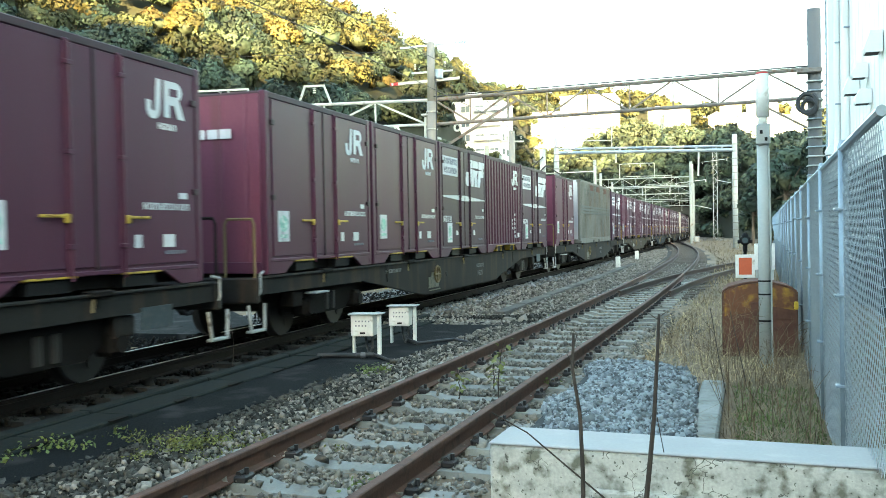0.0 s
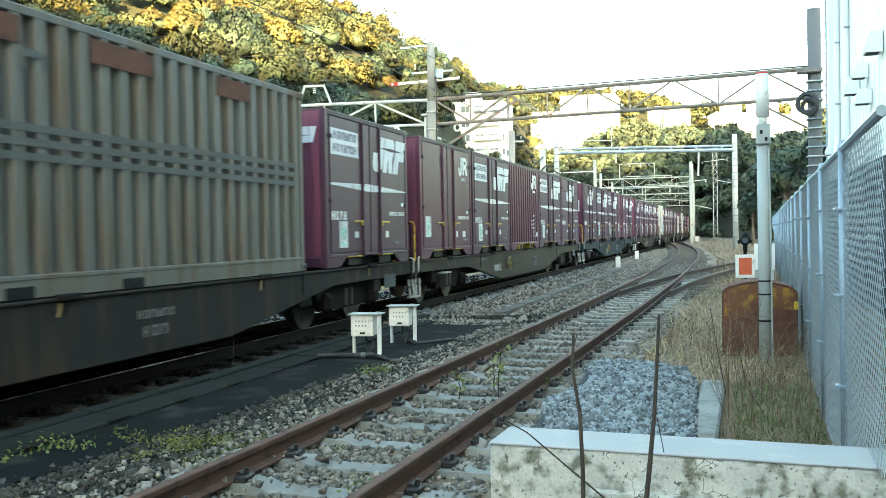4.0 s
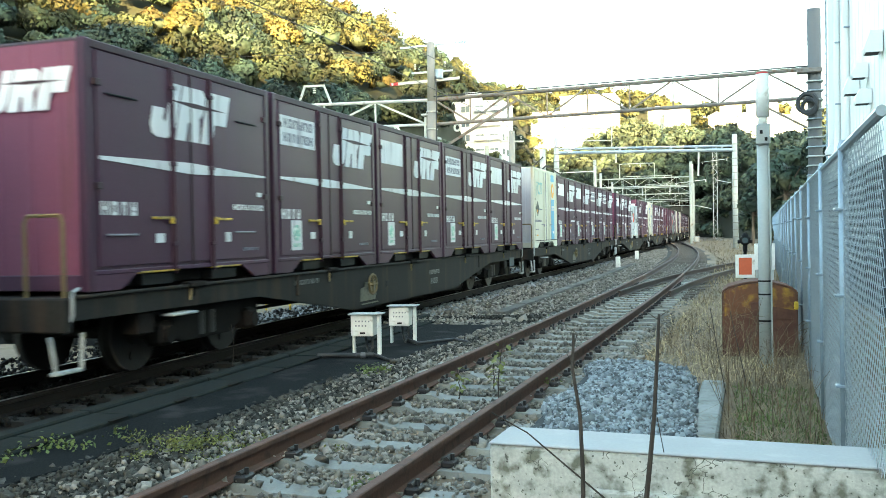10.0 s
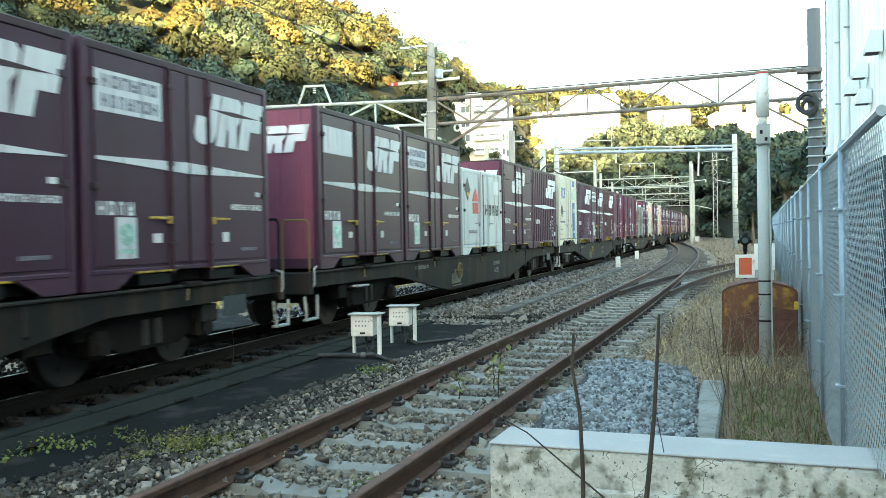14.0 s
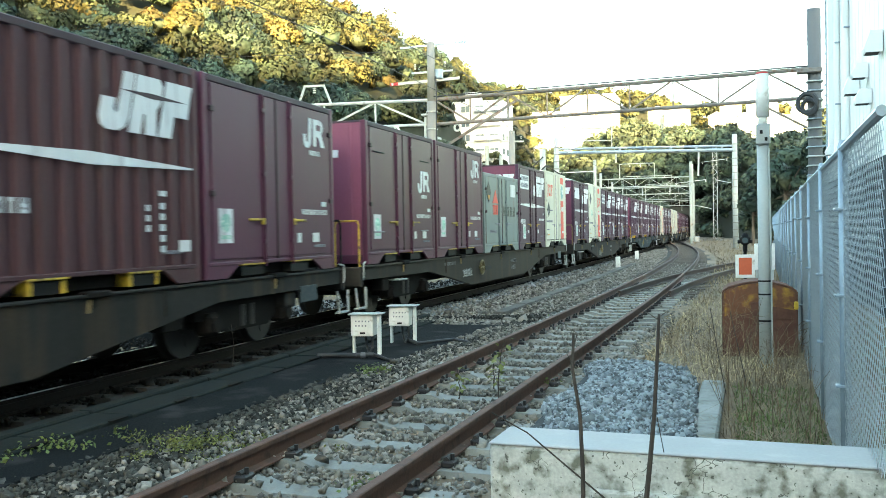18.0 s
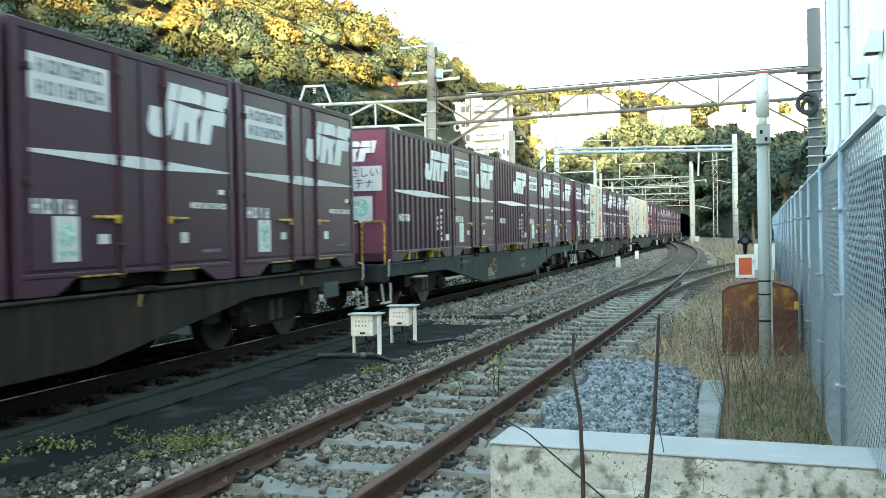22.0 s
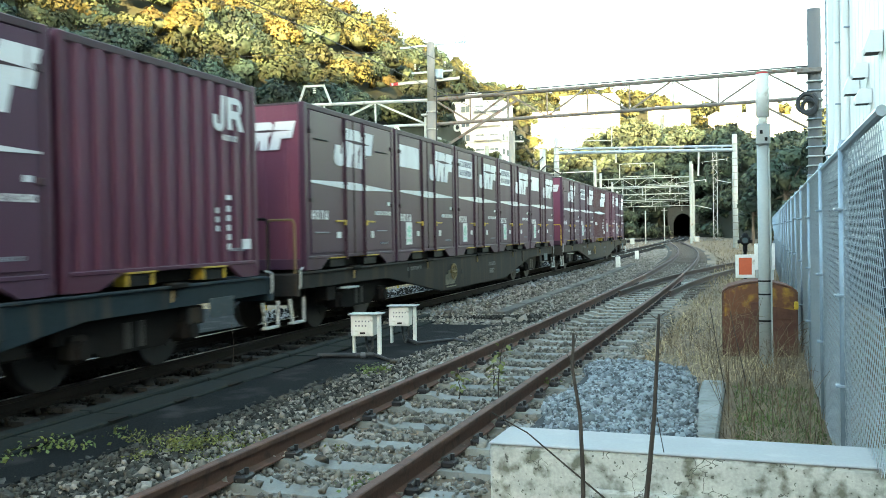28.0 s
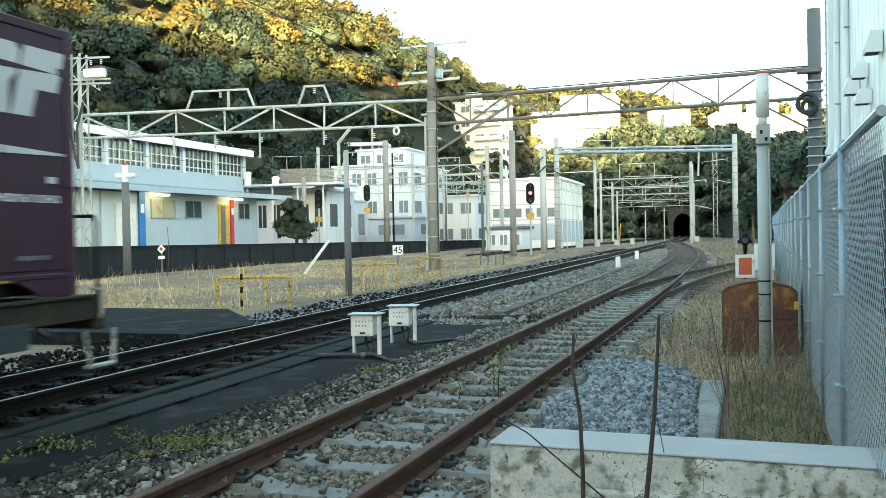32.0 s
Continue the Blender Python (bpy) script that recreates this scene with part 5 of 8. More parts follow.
def portal(y0, xl, xr, dy, z, base_l, base_r, r, mat_, label, ladder=True):
    """Two round poles with a pair of tubes across."""
    t = thing("overhead_portal", label, "portal", group="overhead-line portals")
    for x, y, b in ((xl, y0, base_l), (xr, y0 + dy, base_r)):
        p = part("pole", Geo().tube((x, y, b), (x, y, z + .9), r, r * .9, n=12), mat_, t, smooth=True)
        k = b + .6
        while k < z + .6:
            part("band", Geo().tube((x, y, k), (x, y, k + .06), r * 1.06, n=12), POLE_CONC, p)
            k += .55
    part("beam_tube", Geo().tube((xl, y0, z), (xr, y0 + dy, z), .09, n=8), GALV, t)
    part("beam_tube", Geo().tube((xl, y0, z - .3), (xr, y0 + dy, z - .3), .13, n=8), GALV, t)
    n = 7
    for i in range(n):
        u = (i + .5) / n
        part("clamp", Geo().box((xl + (xr - xl) * u, y0 + dy * u, z - .15), (.14, .2, .5), ch=.02), GALV, t)
    return t


t = portal(69.6, -12.5, .65, 4.0, 7.85, -.35, -.35, .22, POLE_GREY, "pale concrete poles joined by two blue-grey tubes over the tracks")
part("roof_frame", Geo().path([(-11.0, 70.05, 7.9), (-11.0, 70.05, 9.4), (-8.4, 70.85, 9.4), (-8.4, 70.85, 7.9)], .05), TRUSS, t)
part("frame_rail", Geo().tube((-11.0, 70.05, 8.45), (-8.4, 70.85, 8.45), .04, n=6), TRUSS, t)
for x in (-9.8, -8.9):
    insulator(t, x, 70.4, 9.3, 3, .08)
part("drop_arm", Geo().tube((-8.1, 70.9, 7.5), (-8.1, 70.9, 6.7), .06, n=8).tube((-2.0, 72.8, 7.5), (-2.05, 72.8, 5.6), .07, n=8), TRUSS, t)
t = thing("line_pole", "pale banded concrete pole with hanging cables", "pole", at=pose(-13.5, 69.2, -.35))
part("shaft", Geo().tube((0, 0, 0), (0, 0, 8.2), .26, .22, n=12), POLE_GREY, t, smooth=True)
part("crossarm", Geo().beam((-.9, -.3, 6.3), (4.0, .6, 6.4), .08), TRUSS, t)
part("cable", Geo().path([(.1, -.3, 7.6), (-.7, -.3, 6.9), (-.5, -.3, 6.2), (.3, -.3, 6.9), (1.4, 0, 6.2), (2.2, .1, 7.6)], .05), RUBBER, t)


def yard_portals():
    """The far rows of pale lattice beams before the tunnel."""
    for y, xl, xr, z, fr in ((84, -29.3, -20.4, 7.2, (-27.5, -24.5)), (78, -36.6, -20.2, 7.6, (-34.0, -31.0)), (92, -37.5, -23.9, 6.9, ()), (106, -33.0, -24.2, 7.4, ()), (100.5, -13.8, -3.6, 7.1, (-11.1, -7.4)), (128, -16.8, -4.5, 7.3, (-13.7, -7.1)), (150, -17.8, -5.0, 7.2, (-12.5, -8.5)), (176, -20, -5.8, 6.8, ())):
        t = thing("overhead_portal", "cream-painted lattice portal over the station throat", "portal", group="far lattice portals")
        for x in (xl, xr):
            part("pole", Geo().tube((x, y, -.35), (x, y, z + (2.2 if x == xl else 1.6)), .17, n=8), POLE_GREY if x == xl else TRUSS_FAR, t)
        truss(t, (xl, y, z), (xr, y, z), .9, .06, .05, TRUSS_FAR, 7)
        if fr:
            part("roof_frame", Geo().path([(fr[0], y, z), (fr[0], y, z + 1.6), (fr[1], y, z + 1.6), (fr[1], y, z)], .05), TRUSS_FAR, t)
            for u in (.3, .6, .85):
                insulator(t, fr[0] + (fr[1] - fr[0]) * u, y, z + 1.5, 3, .09)
        for x in (xl + 3, (xl + xr) / 2, xr - 2.2):
            part("drop_arm", Geo().tube((x, y, z - 1), (x, y, z - 1.9), .05, n=6), TRUSS_FAR, t)


yard_portals()


def side_masts():
    for x, y, h, r, m, words in ((-1.75, 157, 15.5, .32, TRUSS, "pale steel lattice mast beside the far tracks"), (-4.6, 130, 10.8, .22, TRUSS, "pale steel lattice mast beside the running line")):
        t = thing("lattice_mast", words, "mast", at=pose(x, y, -.35))
        for sx in (-r, r):
            for sy in (-r, r):
                part("leg", Geo().beam((sx, sy, 0), (sx, sy, h), .09), m, t)
        n = int(h / .7)
        for k in range(n):
            s = 1 if k % 2 else -1
            part("lacing", Geo().beam((-r * s, -r, k * .7), (r * s, -r, k * .7 + .66), .06), m, t)
        part("crossarm", Geo().beam((-2.2, 0, h - 2.6), (2.0, 0, h - 2.2), .1).beam((0, 0, h - 5.6), (2.6, 0, h - 6.2), .1), m, t)
        insulator(t, 1.9, 0, h - 2.3, 3, .12)
        insulator(t, -2.0, 0, h - 2.7, 3, .12)


side_masts()


def plain_poles():
    """Round posts of the yard."""
    for x, y, b, h, r, m, words, extra in (
            (-10.6, 24.5, -.35, 3.25, .105, POLE_DARK, "dark round steel post in the dry grass", 1.1),
            (-26.55, 35.7, -.35, 4.5, .19, POLE_DARK, "dark round post with a white head before the platform", .8),
            (-29.6, 77.4, .85, 9.2, .28, POLE_CONC, "grey concrete pole standing on the platform", 0),
            (-13.5, 58.7, -.1, 8.3, .22, POLE_CONC, "weathered brown overhead-line pole", 0),
            (-16.6, 62.5, -.35, 6.8, .1, POLE_DARK, "thin dark steel post in the grass", 0),
            (-29.4, 60.1, .98, 4.8, .17, POLE_CONC, "grey post beside the bush", 0),
            (-29.5, 78.9, .83, 8.2, .09, BLACK, "thin dark lamp post on the platform", 0),
            (-29.5, 95.4, .7, 7.5, .11, POLE_DARK, "thin dark steel post on the platform", 0)):
        t = thing("pole", words, "pole", at=pose(x, y, b))
        part("shaft", Geo().tube((0, 0, 0), (0, 0, h), r, r * .9, n=12), m, t, smooth=True)
        if extra:
            part("post_head", Geo().tube((0, 0, h), (0, 0, h + extra), r * .75, r * .7, n=10), WHITE_PLATE if extra < 1 else POLE_GREY, t)
            if extra < 1:
                part("crosspiece", Geo().box((0, 0, h + .3), (1.0, .25, .2), ch=.05), WHITE_PLATE, t)
                part("red_tip", Geo().tube((0, 0, h + extra), (0, 0, h + extra + .1), r * .7, n=10), RED_SIGN, t)
        else:
            part("crossarm", Geo().box((0, 0, h - .7), (1.6, .1, .1), rz=.3), TRUSS, t)
            for s in (-.6, .6):
                insulator(t, s, s * .18, h - .4, 2, .06)


plain_poles()


def colour_signal(x, y, b, h, facing, lit=None, plate=True):
    t = thing("colour_light_signal", "black oval colour-light signal on a slim post" + (" showing red" if lit else ""), "signal", at=pose(x, y, b, 0, 0, facing), group="colour-light signals")
    part("post", Geo().tube((0, .1, 0), (0, .1, h + .2), .07, n=8), POLE_GREY, t)
    prof = arc_xz(0, h + .45, .29, 0, 180) + arc_xz(0, h - .4, .29, 180, 360)
    d = part("backboard", Geo().prism(prof, "y", -.04, .02), BLACK, t)
    for k in range(3):
        z = h + .55 - k * .5
        part("hood", Geo().tube((0, -.04, z), (0, -.3, z), .13, .14, n=10, caps=False), BLACK, d)
        part("lens", Geo().tube((0, -.045, z), (0, -.06, z), .10, n=10), lit if (lit and k == 1) else GLASS, d)
    if plate:
        part("number_plate", Geo().box((0, -.05, h - 1.5), (.5, .03, .4)), YELLOW, t)


def arc_xz(cx, cz, r, a0, a1, n=8):
    return [(cx + r * math.cos(math.radians(a0 + (a1 - a0) * i / n)), cz + r * math.sin(math.radians(a0 + (a1 - a0) * i / n))) for i in range(n + 1)]


colour_signal(-12.8, 61.0, -.1, 4.2, 12, RED_LAMP)
colour_signal(-29.6, 104.8, .62, 6.9, 15)
colour_signal(-30.2, 74.2, .87, 4.3, 20)
colour_signal(-29.6, 63.0, .96, 3.3, 22)


# ---- dry grass bank: rails and signs ----
def yellow_rail(x0, y0, x1, y1, h, b, mat_=None, middle=True):
    t = thing("guard_rail", "worn yellow tubular guard rail in dry grass", "railing", group="yellow guard rails")
    m = mat_ or YELLOW
    part("hoop", Geo().path([(x0, y0, b), (x0, y0, b + h - .05), (x0 + (x1 - x0) * .05, y0 + (y1 - y0) * .05, b + h), (x0 + (x1 - x0) * .95, y0 + (y1 - y0) * .95, b + h), (x1, y1, b + h - .05), (x1, y1, b)], .03, 8), m, t)
    n = 2
    for i in range(1, n + 1):
        u = i / (n + 1)
        part("post", Geo().tube((x0 + (x1 - x0) * u, y0 + (y1 - y0) * u, b), (x0 + (x1 - x0) * u, y0 + (y1 - y0) * u, b + h), .025, n=7), m, t)


yellow_rail(-11.0, 18.0, -9.45, 18.5, .75, -.15)
yellow_rail(-10.4, 25.0, -9.4, 25.4, .72, -.1)
yellow_rail(-10.75, 31.2, -9.95, 31.5, .72, -.1)
yellow_rail(-11.7, 43.5, -10.6, 43.8, .7, -.1, POLE_DARK)
t = thing("striped_post", "yellow and black banded post beside the guard rail", "post", at=pose(-10.45, 18.1, -.15))
part("shaft", Geo().tube((0, 0, 0), (0, 0, .98), .03, n=8), YELLOW, t)
for z in (.1, .4, .7):
    part("black_band", Geo().tube((0, 0, z), (0, 0, z + .14), .032, n=8), BLACK, t)
t = thing("leaning_post", "white painted post leaning in the grass", "post")
part("shaft", Geo().beam((-13.35, 27.2, .25), (-12.55, 27.5, 1.38), .09, ch=.01), WHITE_PLATE, t)
t = thing("diamond_sign", "small red and white diamond sign on a post", "sign", at=pose(-23.8, 34.4, -.3))
part("post", Geo().tube((0, .03, 0), (0, .03, 1.3), .03, n=8), POLE_DARK, t)
part("diamond", Geo().prism([(-.2, 1.35), (0, 1.15), (.2, 1.35), (0, 1.55)], "y", -.01, .01), WHITE_PLATE, t)
part("red_mark", Geo().prism([(-.1, 1.35), (0, 1.25), (.1, 1.35), (0, 1.45)], "y", -.018, -.012), RED_SIGN, t)
part("plate", Geo().box((0, 0, .98), (.3, .02, .14)), WHITE_PLATE, t)
t = thing("speed_sign", "square white speed sign with black figures", "sign", at=pose(-15.58, 42.2, -.2, 0, 0, 17))
part("board", Geo().box((0, 0, .92), (.52, .03, .5), ch=.01), WHITE_PLATE, t)
part("post", Geo().tube((0, .04, 0), (0, .04, .9), .03, n=8), POLE_DARK, t)
cu = bpy.data.curves.new("figures", "FONT")
cu.body, cu.size, cu.extrude, cu.align_x, cu.align_y = "45", .46, .004, "CENTER", "CENTER"
tmp = new("tmp_figures", cu)
dg = bpy.context.evaluated_depsgraph_get()
me = bpy.data.meshes.new_from_object(tmp.evaluated_get(dg))
bpy.data.objects.remove(tmp)
me.materials.clear()
me.materials.append(BLACK_PRINT)
fig = part("figures", me, None, t)
fig.matrix_basis = pose(0, -.022, .92, 90, 0, 0)


# ---- platform and station buildings ----
def platform_z(y):
    """Top of the platform, falling gently away."""
    return 1.25 - .0082 * (y - 30)


def platform():
    t = thing("platform", "long station platform with a dark stained side wall", "platform", kind="structure")
    a, b = 22, 110
    za, zb = platform_z(a), platform_z(b)
    part("wall", Geo().prism([(a, -.5), (b, -.5), (b, zb - .12), (a, za - .12)], "x", -38, -28.5), PLAT_WALL, t)
    part("edge", Geo().prism([(a, za - .12), (b, zb - .12), (b, zb), (a, za)], "x", -29.2, -28.42), KERB, t)
    part("surface", Geo().prism([(a, za - .12), (b, zb - .12), (b, zb - .01), (a, za - .01)], "x", -38, -29.2), ASPHALT, t)
    for k in range(29):
        y = 23.5 + k * 3.0
        part("buttress", Geo().box((-28.45, y, platform_z(y) / 2 - .2), (.1, .16, platform_z(y) + .3), ch=.01), PLAT_WALL, t)


platform()
track("platform_track", lambda y: -26.5, 14, 150, -.1, RAIL_DARK, SLEEPER_OLD, "platform track half hidden by dry grass", False, near=(0, 0))
track("yard_track", lambda y: float(np.interp(y, (60, 90, 130, 175, 205), (-17.2, -16.2, -13.8, -10.9, -9.4))), 62, 178, -.02, RAIL_DARK, SLEEPER_OLD, "yard track running to the tunnel", True, near=(0, 0))


def window_in(parent, x, y0, y1, z0, z1, pane=None, bars=1, name="window"):
    w = part(name, Geo().box((x + .03, (y0 + y1) / 2, z0 - .04), (.12, y1 - y0 + .1, .06)), GALV, parent)
    part("pane", Geo().box((x + .015, (y0 + y1) / 2, (z0 + z1) / 2), (.03, y1 - y0, z1 - z0)), pane or GLASS, w)
    for i in range(bars + 2):
        y = y0 + (y1 - y0) * i / (bars + 1)
        part("bar", Geo().box((x + .04, y, (z0 + z1) / 2), (.05, .05, z1 - z0)), GALV, w)


def station_house():
    """The low pale-blue building on the platform."""
    t = thing("platform_building", "low white and pale blue platform building under a flat roof", "building")
    x = -31.0
    part("wall", Geo().box((x - 2.0, 49.4, 2.55), (4.0, 13.2, 3.25)), PLASTER_BLUE, t)
    part("wall", Geo().box((x - 2.0, 39.4, 2.5), (3.98, 6.6, 3.15)), PLASTER, t)
    part("roof", Geo().box((x - 1.6, 47.6, 4.25), (5.4, 23.0, .22), ch=.03), ROOF, t)
    part("roof_fascia", Geo().box((x + 1.12, 47.6, 4.24), (.05, 23.1, .3)), PLASTER_BLUE, t)
    for a, b in ((43.9, 46.2), (47.3, 49.0), (53.5, 54.9)):
        window_in(t, x, a, b, 2.75, 3.75, LIT_GLASS if a < 46 else GLASS)
    # Yellow paint here stands for the lamplight within the door opening.
    d = part("doorway", Geo().box((x + .01, 51.6, 2.3), (.06, 1.3, 2.7)), YELLOW, t)
    part("door_leaf", Geo().box((x + .05, 51.5, 2.25), (.05, .5, 2.6)), POLE_DARK, d)
    part("blue_panel", Geo().box((x + .05, 43.0, 2.55), (.08, .55, 3.2)), BLUE_SIGN, t, "blue sign panel")
    part("blue_sign_print", Geo().box((x + .1, 43.0, 3.2), (.02, .3, .5)), WHITE_PLATE, t)
    part("red_panel", Geo().box((x + .05, 52.6, 2.55), (.08, .4, 3.2)), RED_SIGN, t, "red sign panel")
    part("red_sign_print", Geo().box((x + .1, 52.6, 3.2), (.02, .22, .4)), WHITE_PLATE, t)
    part("white_door", Geo().box((x + .04, 41.6, 2.2), (.08, 1.7, 2.5)), WHITE_PLATE, t)
    for a in (43.2, 51.4):
        part("tube_lamp", Geo().box((x + .55, a + .8, 3.98), (.14, 1.7, .1)), TUBE, t, "lit tube lamp")
    for y in (37.2, 38.2, 39.6):
        part("pipe", Geo().tube((x + .06, y, .95), (x + .06, y, 4.1), .05, n=6), PLASTER, t)


station_house()


def concourse():
    """The raised glazed passage behind the platform building."""
    t = thing("raised_passage", "raised white station passage with a long row of barred windows", "building")
    x, a, b = -36.0, 30.0, 63.0
    part("wall", Geo().box((x - 2.2, (a + b) / 2, 5.55), (4.4, b - a, 1.3)), PLASTER_BLUE, t)
    part("back_wall", Geo().box((x - 4.2, (a + b) / 2, 6.6), (.3, b - a, 3.0)), PLASTER, t)
    part("roof", Geo().box((x - 2.0, (a + b) / 2, 8.1), (5.2, b - a + 1, .35), ch=.04), PLASTER, t)
    part("roof_edge", Geo().box((x + .62, (a + b) / 2, 8.0), (.06, b - a + 1.1, .5)), CLADDING, t)
    part("glazing", Geo().box((x - .12, (a + b) / 2, 6.95), (.03, b - a, 1.6)), GLASS, t)
    for k in range(9):
        y = a + k * (b - a) / 8
        part("column", Geo().box((x - .02, y, 7.0), (.3, .35, 1.9)), PLASTER, t)
    for k in range(60):
        y = a + .3 + k * (b - a) / 60
        part("window_bar", Geo().box((x - .03, y, 6.95), (.06, .06, 1.6)), PLASTER, t)
    for z in (6.5, 7.1):
        part("window_rail", Geo().box((x - .03, (a + b) / 2, z), (.07, b - a, .07)), PLASTER, t)
    for y in (32, 38, 44, 50, 56, 62):
        part("support", Geo().box((x - 1.0, y, 2.9), (.4, .4, 4.2)), PLASTER, t)
    part("lower_canopy", Geo().box((x + 1.2, (a + b) / 2 - 2, 4.75), (2.4, b - a - 4, .2), ch=.03), ROOF, t)


concourse()


def block(name, label, x0, x1, y0, y1, z0, z1, wall, floors, cols, side_cols=0, roof=None, side="front", lit=PANE_PALE, category="building", base=None):
    """A building of several storeys with window openings on its front (towards -y) and right side."""
    t = thing(name, label, category)
    part("wall", Geo().box(((x0 + x1) / 2, (y0 + y1) / 2, ((z0 if base is None else base) + z1) / 2), (x1 - x0, y1 - y0, z1 - (z0 if base is None else base))), wall, t)
    part("roof", Geo().box(((x0 + x1) / 2, (y0 + y1) / 2, z1 + .12), (x1 - x0 + .5, y1 - y0 + .5, .25), ch=.04), roof or wall, t)
    fh = (z1 - z0) / floors
    for f in range(floors):
        z = z0 + fh * (f + .55)
        for c in range(cols):
            w = (x1 - x0) / cols
            x = x0 + w * (c + .5)
            q = part("window", Geo().box((x, y0 - .05, z - fh * .24), (w * .66, .16, .12)), wall, t)
            part("pane", Geo().box((x, y0 - .012, z), (w * .56, .04, fh * .42)), lit, q)
            part("mullion", Geo().box((x, y0 - .04, z), (.08, .05, fh * .42)), wall, q)
        for c in range(side_cols):
            w = (y1 - y0) / side_cols
            y = y0 + w * (c + .5)
            q = part("window", Geo().box((x1 + .05, y, z - fh * .24), (.16, w * .66, .12)), wall, t)
            part("pane", Geo().box((x1 + .012, y, z), (.04, w * .5, fh * .42)), lit, q)
        if f and floors > 2:
            part("floor_band", Geo().box(((x0 + x1) / 2, y0 - .06, z0 + fh * f), (x1 - x0 + .1, .14, .22)), wall, t)
    return t


def town():
    b = block("apartment_block", "white apartment block on the hillside with rows of balconies", -58.4, -45.7, 189, 200, 11, 29.6, CLADDING, 6, 4, 3, base=2)
    part("stair_tower", Geo().box((-52.1, 190.6, 30.6), (3.0, 3.0, 2.4)), CLADDING, b)
    for f in range(6):
        for c in range(2):
            q = part("balcony", Geo().box((-50.1 + c * 3.1, 188.4, 12.4 + f * 3.1), (2.6, 1.2, .9), ch=.05), CLADDING, b)
            part("rail", Geo().box((-50.1 + c * 3.1, 187.75, 13.0 + f * 3.1), (2.6, .05, .08)), GALV, q)
    block("sunlit_building", "large white building catching the evening sun", -47.0, -31.0, 270, 284, 26, 41.5, PLASTER, 4, 5, 2, base=12)
    block("sunlit_building", "white annexe catching the evening sun", -55.5, -47.2, 267, 280, 26, 36.8, PLASTER, 3, 3, 1, base=12)
    block("brown_house", "brown house on the hillside", -55.0, -48.5, 268, 275, 25, 31.0, TRUSS_BROWN, 2, 2, roof=ROOF_TILE, base=12)
    block("station_annexe", "white three-storey station building with bands of windows", -44.0, -34.4, 98, 112, -.4, 9.4, PLASTER, 3, 5, 3)
    block("station_annexe", "pale cream upper storey behind the station", -43.5, -37.0, 104, 111.5, 9.5, 11.8, PLASTER, 1, 3, roof=PLASTER)
    block("long_low_building", "long white low building beyond the platform", -47.0, -39.5, 90, 97, -.4, 5.2, PLASTER, 1, 4, 2, roof=PLASTER)
    o = block("platform_office", "low white platform office under a wide flat roof", -40.2, -32.2, 70, 76, .7, 5.3, PLASTER, 1, 6, 2, roof=PLASTER, lit=GLASS, base=-.4)
    part("canopy", Geo().box((-35.6, 69.4, 5.75), (11.6, 4.2, .22), ch=.04), PLASTER, o, "flat white canopy roof")
    for k in range(5):
        part("canopy_post", Geo().tube((-40.6 + k * 2.3, 67.7, .8), (-40.6 + k * 2.3, 67.7, 5.65), .09, n=8), PLASTER, o)
    for x, h in ((-39.9, 1.2), (-37.2, .7)):
        part("roof_vent", Geo().tube((x, 70.6, 5.8), (x, 70.6, 5.8 + h), .30, n=12).tube((x, 70.6, 5.8 + h), (x, 70.6, 6.0 + h), .38, .2, n=12), CLADDING, o)
    block("pale_blue_shed", "pale blue and white flat-roofed shed", -35.5, -30.4, 87.5, 95, .6, 3.1, PLASTER_BLUE, 1, 1, 1)
    block("white_shop", "white flat-roofed station building with windows", -37.5, -30.2, 110.2, 122, -.4, 6.1, PLASTER, 2, 3, 2, roof=PLASTER)
    block("pale_depot", "pale two-storey depot building with a grey lower wall", -32.4, -28.0, 124, 138, -.4, 6.0, PLASTER_BLUE, 2, 2, 1)
    w = block("warehouse", "large white warehouse with a sloping roof edge", -22.6, -15.6, 88, 103, -.4, 6.6, CLADDING, 1, 0, 0, roof=CLADDING)
    block("trackside_office", "low white office with a dark roof before the warehouse", -21.0, -17.6, 80, 84, -.4, 1.8, PLASTER, 1, 3, 0, roof=ROOF_TILE)
    part("grey_panel", Geo().box((-19.0, 87.95, 1.5), (6.8, .08, 1.6)), PLASTER_BLUE, w)
    part("grey_panel", Geo().box((-15.56, 95.5, 1.5), (.08, 14.6, 2.2)), PLASTER_BLUE, w)
    for z in (2.7, 4.2, 5.6):
        part("wall_band", Geo().box((-15.55, 95.5, z), (.10, 14.9, .07)), POLE_GREY, w)
        part("wall_band", Geo().box((-19.1, 87.95, z), (6.9, .10, .07)), POLE_GREY, w)
    for k in range(6):
        part("downpipe", Geo().tube((-15.5, 89.0 + k * 2.6, -.3), (-15.5, 89.0 + k * 2.6, 6.5), .06, n=6), PLASTER, w)
        q = part("window", Geo().box((-21.9 + k * 1.1, 87.93, 3.4), (.7, .1, .9)), POLE_GREY, w)
        part("pane", Geo().box((-21.9 + k * 1.1, 87.88, 3.4), (.6, .04, .8)), PANE_PALE, q)
    for k in range(5):
        part("green_ridge", Geo().box((-19.2 + k * .8, 97, 7.05 - k * .06), (.78, 9, .3)), STICKER, w)
